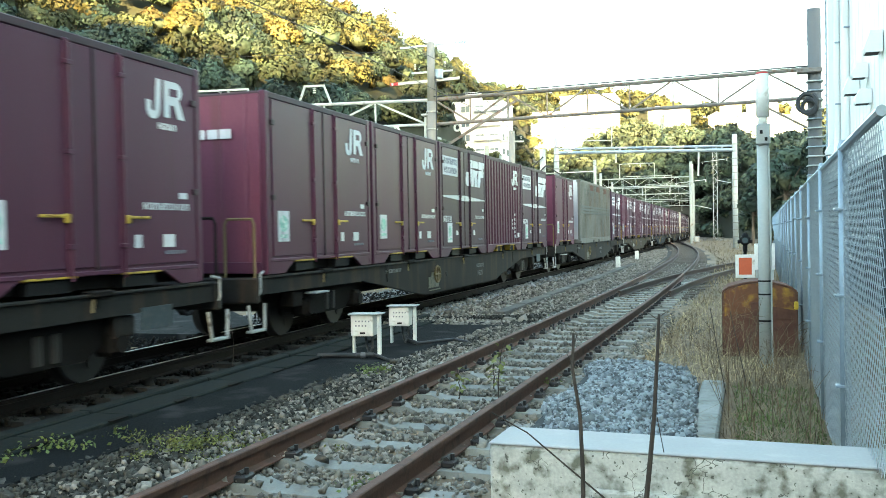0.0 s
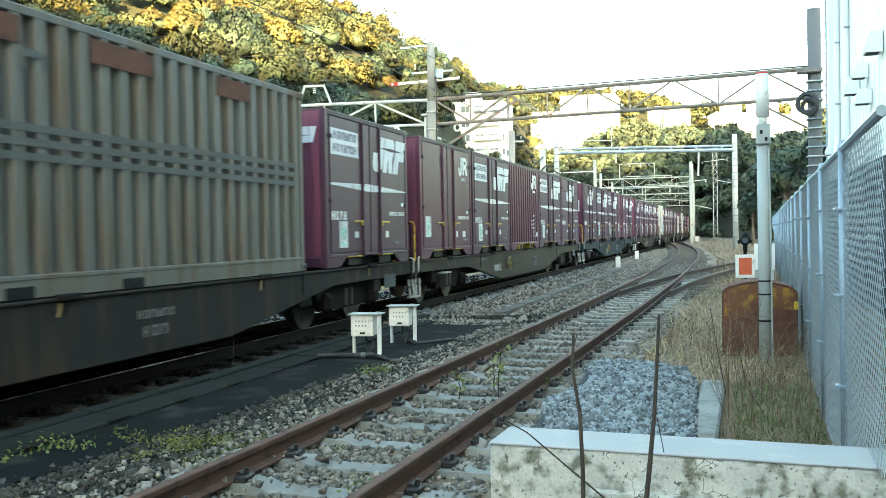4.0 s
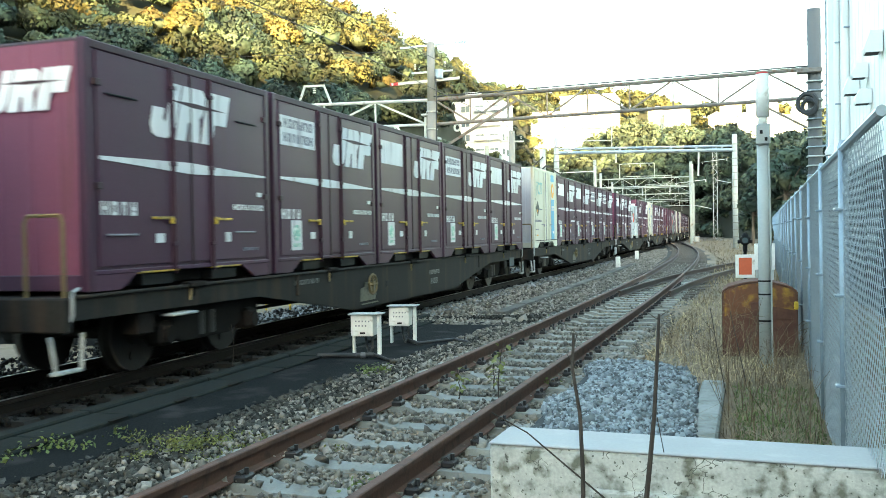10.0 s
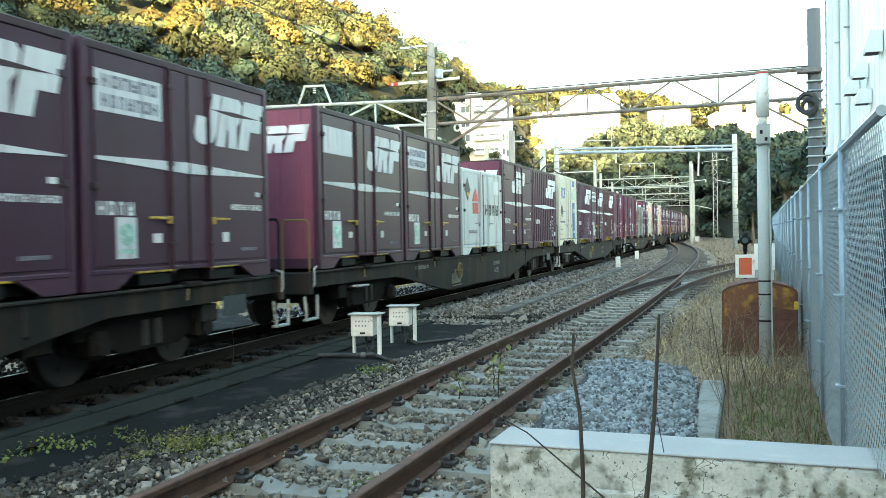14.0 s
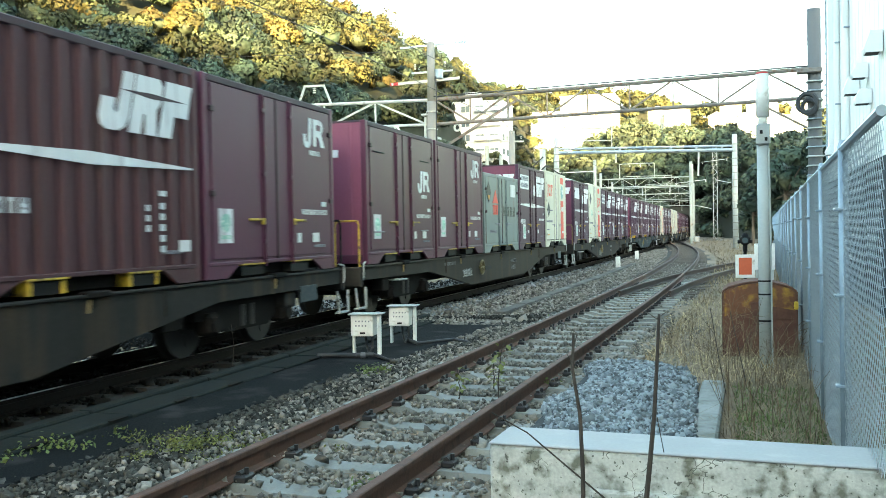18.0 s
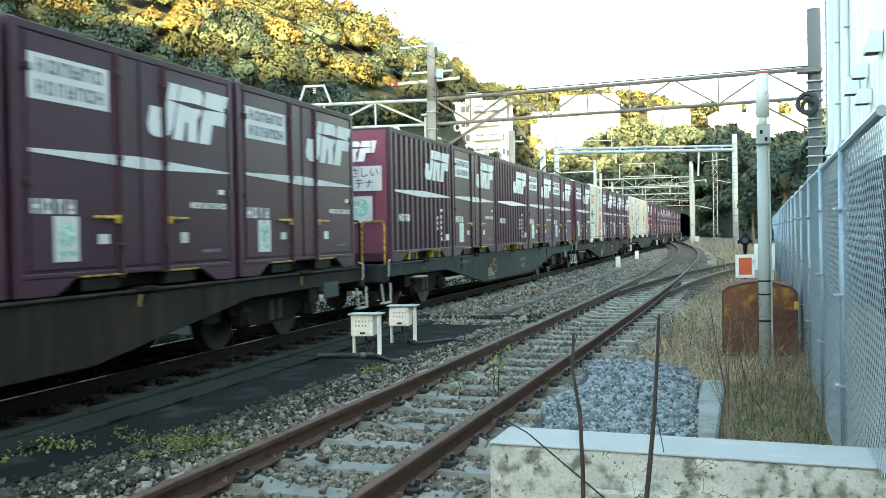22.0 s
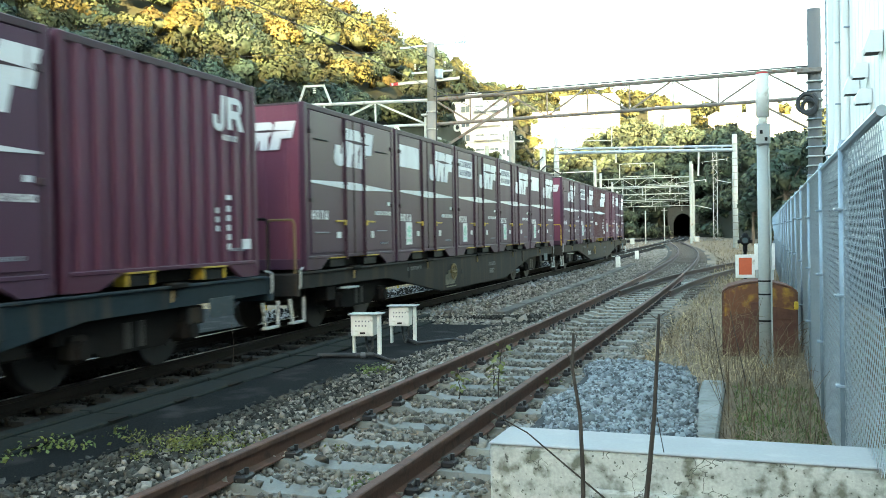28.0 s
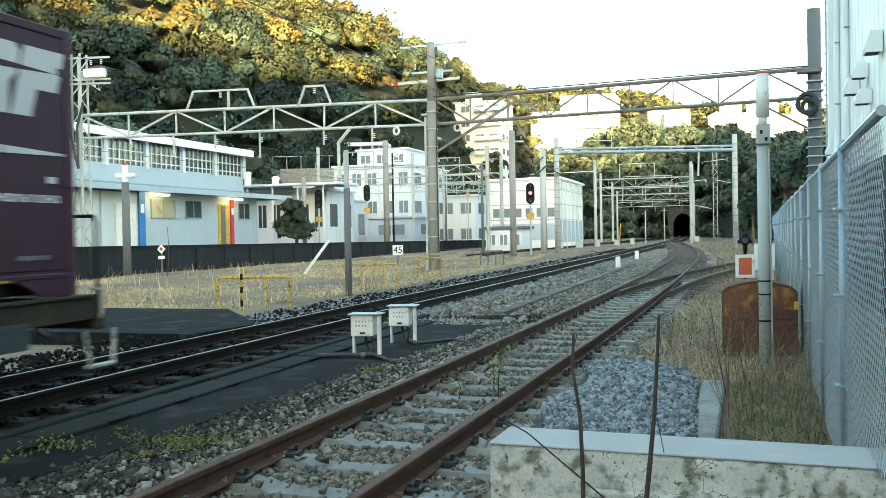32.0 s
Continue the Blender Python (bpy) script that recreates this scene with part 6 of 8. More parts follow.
    for x, y, z, w_, h, m, r in ((9, 352, 40.0, 9, 4.0, PLASTER, ROOF), (20, 356, 37.5, 14, 5.5, PLASTER, ROOF), (-3, 350, 40.0, 6, 4.0, CREAM, ROOF_TILE), (-17, 346, 42.5, 9, 3.5, PLASTER, ROOF_TILE), (28, 362, 42.0, 9, 4.5, PLASTER, ROOF_TILE),
                              (-24.5, 352, 44.0, 7, 3.5, CREAM, ROOF_TILE), (2, 372, 47.0, 8, 3.5, CREAM, ROOF_TILE), (14, 380, 47.5, 12, 3.5, PLASTER, ROOF)):
        h2 = block("hillside_house", "small pale house among trees on the ridge", x - w_ / 2, x + w_ / 2, y, y + 7, z - 6, z + h * .7, m, 2, 3, 1, roof=r, category="house", base=z - 24)
        part("gable_roof", Geo().prism([(x - w_ / 2 - .4, z + h * .7 + .2), (x + w_ / 2 + .4, z + h * .7 + .2), (x, z + h * .7 + 1.8)], "y", y - .4, y + 7.4), r, h2)
    block("hillside_house", "small white house half hidden by the wood", -72.6, -69.6, 89.5, 93, 18.6, 21.6, PLASTER, 1, 3, 0, roof=ROOF_TILE, category="house", base=12)
    w = thing("retaining_wall", "grey concrete retaining wall with a wire fence on the slope", "wall")
    part("wall_face", Geo().box((-50.6, 101.5, 6.5), (9.5, 1.0, 6.6), rz=.25), CONCRETE_OLD, w)
    part("fence_rail", Geo().box((-50.6, 101.0, 11.3), (9.5, .06, .06), rz=.25), GALV, w)
    for k in range(6):
        part("fence_post", Geo().box((-54.9 + k * 1.7, 99.9 + k * .43, 10.5), (.08, .08, 1.7)), GALV, w)
    c = thing("hillside_canopy", "flat white canopy roof on posts on the slope", "canopy")
    part("roof", Geo().box((-47.5, 113.0, 13.5), (9.0, 4.0, .5), rz=.2, ch=.05), PLASTER, c)
    for k in range(4):
        part("post", Geo().tube((-51 + k * 2.4, 110.8 + k * .5, 5.0), (-51 + k * 2.4, 110.8 + k * .5, 13.4), .1, n=6), PLASTER, c)
    block("trackside_hut", "small grey hut with a dark tiled roof beside the far tracks", 2.2, 6.8, 168, 174, -.3, 2.6, TRUSS_BROWN, 1, 3, roof=ROOF_TILE, category="hut")


town()


def throat_clutter():
    """Relay cabinets, a yellow marker and low posts between the far tracks."""
    for x, y, w, h in ((-14.3, 92, .7, .6), (-13.0, 96, .5, .7), (-11.9, 104, .6, .55), (-10.8, 110, .5, .65), (-3.6, 118, .55, .7)):
        t = thing("relay_cabinet", "small pale grey trackside relay cabinet", "cabinet", at=pose(x, y, -.3, 0, 0, 12), group="trackside relay cabinets")
        b = part("housing", Geo().box((0, 0, h / 2 + .1), (w, .4, h), ch=.02), POLE_GREY, t)
        part("lid", Geo().box((0, 0, h + .12), (w + .08, .48, .05), ch=.01), GALV, b)
        part("plinth", Geo().box((0, 0, .05), (w * .9, .44, .14)), CONCRETE_OLD, t)
    t = thing("marker_pole", "slim yellow marker pole leaning beside the far tracks", "pole")
    part("shaft", Geo().tube((-11.0, 98, -.3), (-10.8, 98, 2.3), .06, n=8), YELLOW, t)
    for x, y, h in ((-9.8, 117, 4.2), (-8.9, 139, 5.0), (-5.2, 146, 5.6), (-11.8, 141, 4.6)):
        t = thing("yard_post", "slim pale steel post among the far tracks", "post", at=pose(x, y, -.3), group="far yard posts")
        part("shaft", Geo().tube((0, 0, 0), (0, 0, h), .08, n=8), TRUSS_FAR, t)
        part("arm", Geo().box((0, 0, h - .4), (.9, .07, .07)), TRUSS_FAR, t)


throat_clutter()


def tunnel():
    t = thing("tunnel_portal", "stone tunnel portal with a dark arched mouth", "tunnel", at=pose(-9.3, 207.0, -.35, 0, 0, 3), kind="structure")
    outer = [(-3.2, 0), (-3.2, 6.4), (3.2, 6.4), (3.2, 0)]
    inner = [(2.0, 0), (2.0, 2.7)] + [(2.0 * math.cos(math.radians(a)), 2.7 + 2.6 * math.sin(math.radians(a))) for a in range(15, 180, 15)] + [(-2.0, 2.7), (-2.0, 0)]
    part("facing", Geo().prism(outer + inner, "y", 0, .8), PORTAL_STONE, t)
    g = Geo()
    n = len(inner)
    vs = [(a * 1.03, .02, b * 1.02) for a, b in inner] + [(a * 1.03, 60, b * 1.02) for a, b in inner]
    g.add(vs, [(i, i + 1, n + i + 1, n + i) for i in range(n - 1)])
    g.add([(-2.6, 60, 0), (2.6, 60, 0), (2.6, 60, 6), (-2.6, 60, 6)], [(0, 1, 2, 3)])
    part("lining", g, TUNNEL_DARK, t)
    part("coping", Geo().box((0, .3, 6.5), (6.8, 1.1, .3), ch=.04), PORTAL_STONE, t)


tunnel()


def wires():
    """Contact and feeder wires."""
    for pts, r, words in (
            ([(-7.1, -20, 5.2), (-7.0, 38.8, 5.15), (-6.8, 71, 5.1), (-6.7, 100, 5.1), (-6.9, 143, 5.1), (-9, 205, 5.0)], .009, "contact wire over the running line"),
            ([(-7.1, -20, 6.3), (-7.05, 10, 5.7), (-7.0, 38.8, 6.3), (-6.8, 55, 5.8), (-6.8, 71, 6.3), (-6.7, 100, 6.2)], .009, "catenary wire over the running line"),
            ([(-26.5, 5, 5.3), (-25.3, 37.8, 5.3), (-24, 70, 5.3), (-20, 110, 5.2)], .012, "contact wire over the platform track"),
            ([(-31, 6, 10.9), (-29.2, 37.3, 10.2), (-14.1, 39.4, 9.9)], .015, "feeder wire between the masts"),
            ([(-40, 10, 13.5), (-14.0, 39.3, 10.4), (-11.5, 90, 9.5)], .012, "feeder wire above the station"),
            ([(-44, 14, 16.5), (-11.3, 40.1, 10.5), (-9, 100, 9.8)], .012, "feeder wire above the station"),
            ([(-22, 38.2, 5.9), (-15.6, 72.3, 5.6), (-14, 100, 5.5)], .012, "contact wire over the yard"),
            ([(-12.4, 39.6, 10.3), (-13.4, 58.7, 8.0), (-13.4, 69.2, 8.2), (-13.8, 100.5, 8.8)], .012, "feeder wire along the yard")):
        t = thing("overhead_wire", "thin dark " + words, "wire")
        part("strand", Geo().path(pts, r, 4), RUBBER, t)


wires()


# ---- plants ----
def patch(r, n, x0, x1, y0, y1, z, power=1.0):
    u = r.random(n)
    y = y0 + (y1 - y0) * r.random(n) ** power
    a = np.array([x0(q) if callable(x0) else x0 for q in y])
    b = np.array([x1(q) if callable(x1) else x1 for q in y])
    return np.stack([a + (b - a) * u, y, np.full(n, z)], 1)


def grasses():
    r = np.random.default_rng(5)
    # straw on the bank before the platform
    p = patch(r, 56000, lambda y: -26.0 + .0 * y, lambda y: float(np.interp(y, (16, 20, 25, 45, 80), (-12.0, -11.4, -10.3, -10.6, -13.5))), 18.5, 78, -.25, 1.5)
    p[:, 2] = -.22
    blades("straw_grass", p, r.uniform(.05, .17, len(p)) * (.5 + np.abs(np.sin(p[:, 0] * 1.9 + np.sin(p[:, 1] * .8)))), STRAW, "dry straw-coloured grass on the bank", 6, width=.010, lean=2.3)
    p = patch(r, 600, -26, -10.8, 19, 45, -.2, 1.3)
    blades("tall_straw", p, r.uniform(.3, .65, len(p)), STRAW, "taller dry stalks on the bank", 7, width=.010, lean=.3)
    # withered grass by the post, tank and fence
    p = patch(r, 9000, lambda y: float(np.interp(y, (6.1, 9.5, 10.5, 13, 20, 34), (-.02, -.1, -.9, -1.0, -.6, 0.6))), lambda y: fence_x(y) - .02, 6.1, 30, -.09, 1.5)
    tuft = .45 + .9 * np.abs(np.sin(p[:, 0] * 5.1 + 1.7 * np.sin(p[:, 1] * 2.3)) * np.sin(p[:, 1] * 3.7 + p[:, 0] * 2.0))
    blades("withered_grass", p, r.uniform(.05, .22, len(p)) * tuft, STRAW_GREY, "tangled withered grass along the fence", 8, width=.0024, lean=2.6)
    p = patch(r, 1300, lambda y: float(np.interp(y, (9.5, 10.5, 13, 20), (-.3, -.9, -1.0, -.6))), lambda y: fence_x(y) - .1, 9.5, 20, -.07, 1.2)
    blades("fallen_straw", p, r.uniform(.12, .35, len(p)), STRAW, "pale straw fallen over beside the siding", 18, width=.0026, lean=3.2)
    p = patch(r, 330, lambda y: float(np.interp(y, (6.1, 9.5, 10.5, 13), (0.0, -.05, -.55, -.65))), lambda y: fence_x(y) - .05, 6.8, 12.0, -.1, .8)
    blades("withered_stalks", p, r.uniform(.25, .85, len(p)) ** 1.25, STRAW_DARK, "brown withered stalks by the post", 9, width=.0028, lean=.7)
    p = patch(r, 5200, lambda y: .05, lambda y: fence_x(y) - .03, 6.0, 9.4, -.1, 1.2)
    blades("green_grass", p, r.uniform(.03, .11, len(p)), GREEN_GRASS, "low green grass by the fence", 10, width=.006, lean=.8)
    p = patch(r, 1500, lambda y: side_x(y) + 1.3, lambda y: float(np.interp(y, (10, 14, 22, 34), (-.9, -.6, -.2, .6))), 10, 32, -.1, 1.3)
    blades("siding_grass", p, r.uniform(.05, .2, len(p)), STRAW_GREY, "thin dry grass beside the siding", 13, width=.006, lean=.8)
    p = patch(r, 5200, lambda y: side_x(y) + 1.4, lambda y: 1.6 + .01 * y, 26, 120, -.12, 1.3)
    blades("far_dry_grass", p, r.uniform(.06, .34, len(p)), STRAW_GREY, "dry tufts between the spur and the far fence", 16, width=.014, lean=1.2)


grasses()


def weed_patch(name, places, size, n, material, label, seed, leaf=.03):
    """Low leafy weeds: many small tilted leaves on hidden stems."""
    r = np.random.default_rng(seed)
    pos = []
    for x, y, z in places:
        q = r.normal(size=(n, 3)) * np.array([size, size, size * .45])
        q[:, 2] = np.abs(q[:, 2])
        pos.append(q + np.array([x, y, z]))
    pos = np.concatenate(pos)
    nor = r.normal(size=pos.shape) + np.array([0, 0, 1.0])
    nor /= np.linalg.norm(nor, axis=1)[:, None]
    t1 = np.cross(nor, r.normal(size=nor.shape))
    t1 /= np.linalg.norm(t1, axis=1)[:, None]
    t2 = np.cross(nor, t1)
    s = (leaf * r.uniform(.5, 1.3, len(pos)))[:, None]
    v = np.stack([pos - t1 * s, pos - t2 * s * .55, pos + t1 * s, pos + t2 * s * .55], 1).reshape(-1, 3)
    f = (np.arange(len(pos)) * 4)[:, None] + np.arange(4)[None]
    return numpy_mesh(name, v, f, material, "stuff", label, "weeds")


rr = np.random.default_rng(3)
weed_patch("yellow_weeds", [(-3.75 + rr.normal(0, .30), 6.0 + rr.normal(0, .22), -.09 + .04 * rr.random()) for k in range(70)], .055, 26, WEED, "creeping yellow-green weeds on the path's edge", 14, .014)
weed_patch("path_weeds", [(-5.1 + rr.normal(0, .2), 5.9 + rr.normal(0, .4), -.12) for k in range(9)] + [(-3.9 + rr.normal(0, .1), 9.9 + rr.normal(0, .25), -.1) for k in range(8)] + [(-2.9, 16.9, -.1), (-2.75, 17.2, -.1), (-3.0, 16.6, -.1), (-2.1, 5.0, -.05), (-2.15, 5.2, -.05), (-1.75, 8.9, 0)], .08, 30, GREEN_GRASS, "small green weeds in the ballast", 15, .022)


def sapling(x, y, z, h, seed, label, leaves=26, leaf=.062):
    r = np.random.default_rng(seed)
    t = thing("young_weed", label, "weed", at=pose(x, y, z))
    pts = [Vector((0, 0, 0))]
    for k in range(6):
        pts.append(pts[-1] + Vector((r.normal(0, .025) * h, r.normal(0, .02), h / 6)))
    part("stem", Geo().path(pts, .007, 5, .003), STEM, t)
    for k in range(leaves):
        p = pts[int(r.integers(2, 7))]
        d = Vector((r.normal(), r.normal() * .7, r.normal() * .35 - .1)).normalized()
        side = d.cross(Vector((0, 0, 1))).normalized()
        L = leaf * r.uniform(.7, 1.5)
        c = p + d * r.uniform(.02, .12) * h
        dn = Vector((0, 0, -.25 * L))
        part("leaf", Geo().add([c, c + d * L * .5 + side * L * .4, c + d * L + dn, c + d * L * .5 - side * L * .4, c + d * L * .5 - Vector((0, 0, .1 * L))], [(0, 1, 4), (1, 2, 4), (2, 3, 4), (3, 0, 4)]), WEED, t)


sapling(-2.04, 8.15, -.02, .52, 31, "young leafy weed growing between the siding's rails")
sapling(-2.38, 8.0, -.02, .30, 32, "young leafy weed growing between the siding's rails", 18)
sapling(-2.2, 8.6, -.02, .36, 33, "young leafy weed beside the rusty rail", 14)


def dry_stem(name, pts, r0, r1, label, twigs=()):
    t = thing(name, label, "plant stem")
    part("stalk", Geo().path(pts, r0, 7, r1), STEM, t)
    for a, b in twigs:
        part("twig", Geo().path([a, b], .0025, 5, .0015), STEM, t)


dry_stem("woody_plant", [(-.62, 3.98, -.1), (-.62, 3.98, .45), (-.63, 3.99, .70), (-.66, 3.99, .9), (-.655, 4.0, 1.06)], .011, .006, "bare brown woody stem growing before the concrete block", [((-.66, 3.99, .92), (-.69, 4.0, .98)), ((-.655, 3.99, 1.0), (-.64, 4.0, 1.05))])
dry_stem("woody_plant", [(-.40, 4.06, -.1), (-.34, 4.06, .45), (-.315, 4.07, .7), (-.30, 4.08, .95), (-.29, 4.09, 1.14)], .013, .006, "bare brown woody stem growing before the concrete block", [((-.30, 4.08, 1.12), (-.34, 4.07, 1.15)), ((-.30, 4.08, 1.12), (-.26, 4.09, 1.15))])
dry_stem("dry_twig", [(-1.0, 3.86, .72), (-.85, 3.9, .63), (-.68, 3.96, .47), (-.53, 4.01, .33), (-.45, 4.03, .2)], .003, .005, "thin dry twig leaning across the concrete block")
dry_stem("dry_twig", [(-.24, 4.4, .0), (-.28, 4.4, .35), (-.33, 4.42, .62)], .003, .002, "thin dry twig before the gravel")
dry_stem("dry_twig", [(-.02, 9.0, -.1), (-.1, 9.0, .35), (-.16, 9.02, .75)], .005, .003, "dry branching stalk by the post", [((-.1, 9.0, .35), (.05, 9.0, .55)), ((-.12, 9.0, .5), (-.24, 9.0, .66))])
dry_stem("dry_twig", [(.18, 9.3, -.1), (.1, 9.3, .3), (.02, 9.3, .7)], .005, .003, "dry branching stalk by the post", [((.1, 9.3, .3), (.22, 9.3, .5))])


def dry_weed(x, y, h, seed):
    """A dead branching weed: thin stems from one root, each forking into finer twigs."""
    r = np.random.default_rng(seed)
    t = thing("dry_weed", "dead brown branching weed in the withered grass", "weed", at=pose(x, y, -.1), group="dead weeds along the fence")
    for k in range(int(r.integers(4, 7))):
        g = Geo()
        p, d = Vector((0, 0, 0)), Vector((r.normal(0, .28), r.normal(0, .28), 1)).normalized()
        L = h * r.uniform(.6, 1.1)
        for i in range(6):
            q = p + d * (L / 6)
            g.tube(p, q, .0032 - .0003 * i, .0030 - .0003 * i, n=4, caps=False)
            if i > 1:
                for j in range(2):
                    e = (d + Vector((r.normal(0, .8), r.normal(0, .8), r.normal(.1, .3)))).normalized() * L * r.uniform(.10, .26)
                    m = q + e * .55
                    g.tube(q, m, .0018, .0015, n=3, caps=False)
                    g.tube(m, q + e + Vector((r.normal(0, .03), r.normal(0, .03), -.02)), .0015, .0009, n=3, caps=False)
            p, d = q, (d + Vector((r.normal(0, .13), r.normal(0, .13), 0))).normalized()
        part("stem", g, STRAW_DARK if k % 3 else STRAW_GREY, t)["kind"] = "stuff"


for k, (x, y, h) in enumerate(((-.05, 8.3, .75), (.16, 8.9, .62), (.30, 9.6, .8), (.05, 9.9, .95), (-.25, 10.3, .7), (.52, 9.3, .6), (.2, 10.9, .85), (-.45, 10.9, .6), (-.2, 11.5, .75), (.62, 10.4, .7), (.42, 8.2, .5), (-.65, 11.6, .55), (.05, 12.4, .7))):
    dry_weed(x, y, h, 200 + k)
dry_stem("dry_twig", [(-5.95, 10.05, -.1), (-5.93, 10.05, .2), (-5.96, 10.05, .42)], .006, .003, "dry stalk growing by the running line", [((-5.94, 10.05, .3), (-5.88, 10.05, .4)), ((-5.94, 10.05, .3), (-6.0, 10.05, .38))])
dry_stem("dry_twig", [(-22.9, 33.5, -.2), (-22.8, 33.5, 1.0), (-22.85, 33.5, 2.0)], .02, .008, "thin bare sapling on the grass bank")


def bush(name, places, radii, leaf, n, material, label, seed):
    t = thing(name, label, "tree")
    c = crowns("crown", places, radii, leaf, n, material, "", seed)
    c.parent = t
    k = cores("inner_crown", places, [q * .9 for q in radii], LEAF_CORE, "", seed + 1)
    k.parent = t
    for o in (c, k):
        for key in ("label", "category", "kind"):
            if key in o:
                del o[key]
    x, y, z = places[0]
    base = min(p[2] for p in places) - 2.2
    part("trunk", Geo().tube((x, y, base), (x, y, z), .16, .1, n=8), BARK, t)
    for p in places[1:]:
        part("limb", Geo().tube((x, y, z - .8), p, .08, .04, n=6), BARK, t)


bush("dark_bush", [(-29.3, 58.6, 2.8), (-29.9, 58.4, 2.2), (-28.8, 58.7, 2.1), (-29.4, 58.3, 3.6), (-29.7, 58.0, 1.7), (-29.0, 58.1, 1.6)], [1.1, .95, .95, .8, .9, .9], .12, 1700, LEAF_DARK, "dense dark evergreen tree on the platform", 111)
bush("trackside_tree", [(3.6, 62, 4.4), (5.6, 63, 4.2), (2.4, 64, 3.0), (4.6, 60, 5.6), (6.8, 60, 5.0), (4.2, 62, 2.2), (6.5, 61, 2.4)], [2.1, 2.0, 1.6, 1.7, 1.9, 1.8, 1.8], .16, 1500, LEAF_DARK, "dense dark evergreen tree behind the fence", 121)
bush("trackside_tree", [(2.2, 84, 3.4), (4.0, 85, 4.2), (3.2, 83, 6.0), (5.6, 86, 5.6), (2.6, 86, 1.8), (5.0, 84, 2.4)], [2.0, 2.2, 2.0, 2.2, 1.9, 2.0], .18, 1400, LEAF_DARK, "dense dark evergreen tree beside the far portal", 131)
bush("hillside_tree", [(-47.0, 187, 14.5), (-45.5, 187, 15.8), (-48.3, 187, 15.6), (-46.8, 187, 17.6), (-46.2, 187, 12.5), (-48.0, 187, 12.8)], [2.0, 1.7, 1.7, 1.4, 2.0, 1.9], .18, 1100, LEAF_OLIVE, "ochre-leaved tree before the apartment block", 141)
bush("fence_creeper", [(1.75, 42, 1.0), (1.95, 45, 1.3), (2.2, 47.5, 1.2)], [.5, .6, .6], .05, 900, LEAF_GOLD, "brown withered creeper on the far fence", 151)
for x, y, z in ((-79.8, 115.0, 27.0), (-70.6, 115.0, 27.5), (-83.4, 115.0, 22.0)):
    t = thing("bare_trunk", "bare pale tree trunk standing above the wood", "tree", at=pose(x, y, z - 8))
    part("trunk", Geo().path([(0, 0, 0), (.2, 0, 5), (-.1, 0, 10), (.1, 0, 14.5)], .22, 7, .08), CONCRETE, t)
    part("limb", Geo().path([(0, 0, 9.5), (.8, 0, 12.0)], .06, 5, .03), CONCRETE, t)


# ---- the freight train ----
WAGON_PITCH, BOX_PITCH, BOX_LEN, BOX_WIDE = 20.4, 3.82, 3.715, 2.45
DECK_Z = 1.02
SPEED_POLY = (-3.5515, 2.2008, 17.886, 152.1757, 149.4343)
SLACK = (-0.18, -0.01, 0.11, -0.55, -0.57, 0.09, 0.35, 0.51, -0.27, -0.33, 0.05, 0.37, -0.01, -0.01, 0.0, 0.38)   # metres by which each wagon stands off the even pitch


def run(t):
    """Metres that the train has gone by t seconds."""
    return float(np.polyval(SPEED_POLY, (t - 16.0) / 16.0))


def on_line(s, z=0.0):
    """The pose on the running line at s metres along it."""
    h = math.degrees(math.atan2(main_x(s + 3) - main_x(s - 3), 6.0))
    return pose(main_x(s), s, z, 0, 0, -h)


KEYED = []     # (object, metres from the first wagon's front, height)
WHEELSETS = []  # (object, local place, wagon number)
SIDE = BOX_WIDE / 2


def plate(y0, y1, z0, z1, x=SIDE + .004, t=.006):
    """A thin plate on the container's track side."""
    return Geo().box((x, (y0 + y1) / 2, (z0 + z1) / 2), (t, y1 - y0, z1 - z0))


def side_poly(pts, x=SIDE + .002, t=.008):
    return Geo().prism(pts, "x", x, x + t)


def arc(cy, cz, r0, a0, a1, n=8):
    return [(cy + r0 * math.cos(math.radians(a0 + (a1 - a0) * i / n)), cz + r0 * math.sin(math.radians(a0 + (a1 - a0) * i / n))) for i in range(n + 1)]


def mark_slanted(parent, y, z, k=1.0, axis="x", at=None, material=None):
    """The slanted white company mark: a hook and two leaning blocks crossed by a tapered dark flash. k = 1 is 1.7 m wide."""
    def sl(pts):
        return [(y + (a + .28 * b) * k, z + b * k) for a, b in pts]
    shapes = [
        [(.0, .33), (.0, .13), (.05, .04), (.15, .0), (.33, .0), (.43, .05), (.47, .15), (.47, .63), (.28, .63), (.28, .22), (.25, .17), (.21, .22), (.21, .33)],
        [(.50, .0), (.50, .63), (.90, .63), (.98, .56), (.98, .36), (.92, .28), (.99, .0), (.79, .0), (.74, .22), (.70, .22), (.70, .0)],
        [(1.02, .0), (1.02, .63), (1.52, .63), (1.52, .25), (1.26, .25), (1.26, .0)],
    ]
    g, f = Geo(), Geo()
    flash = sl([(.26, .435), (.80, .395), (1.47, .425), (.80, .455)])
    for s in shapes:
        if axis == "x":
            g.prism(sl(s), "x", SIDE + .003, SIDE + .010)
        else:
            g.prism([(at + q[0] - y, q[1]) for q in sl(s)], "y", -.024, -.016)
    if axis == "x":
        f.prism(flash, "x", SIDE + .004, SIDE + .0125)
    else:
        f.prism([(at + q[0] - y, q[1]) for q in flash], "y", -.027, -.016)
    m = part("mark", g, material or WHITE_MARK, parent, "slanted white mark")
    part("mark_flash", f, SEAM, m, "dark tapered flash")


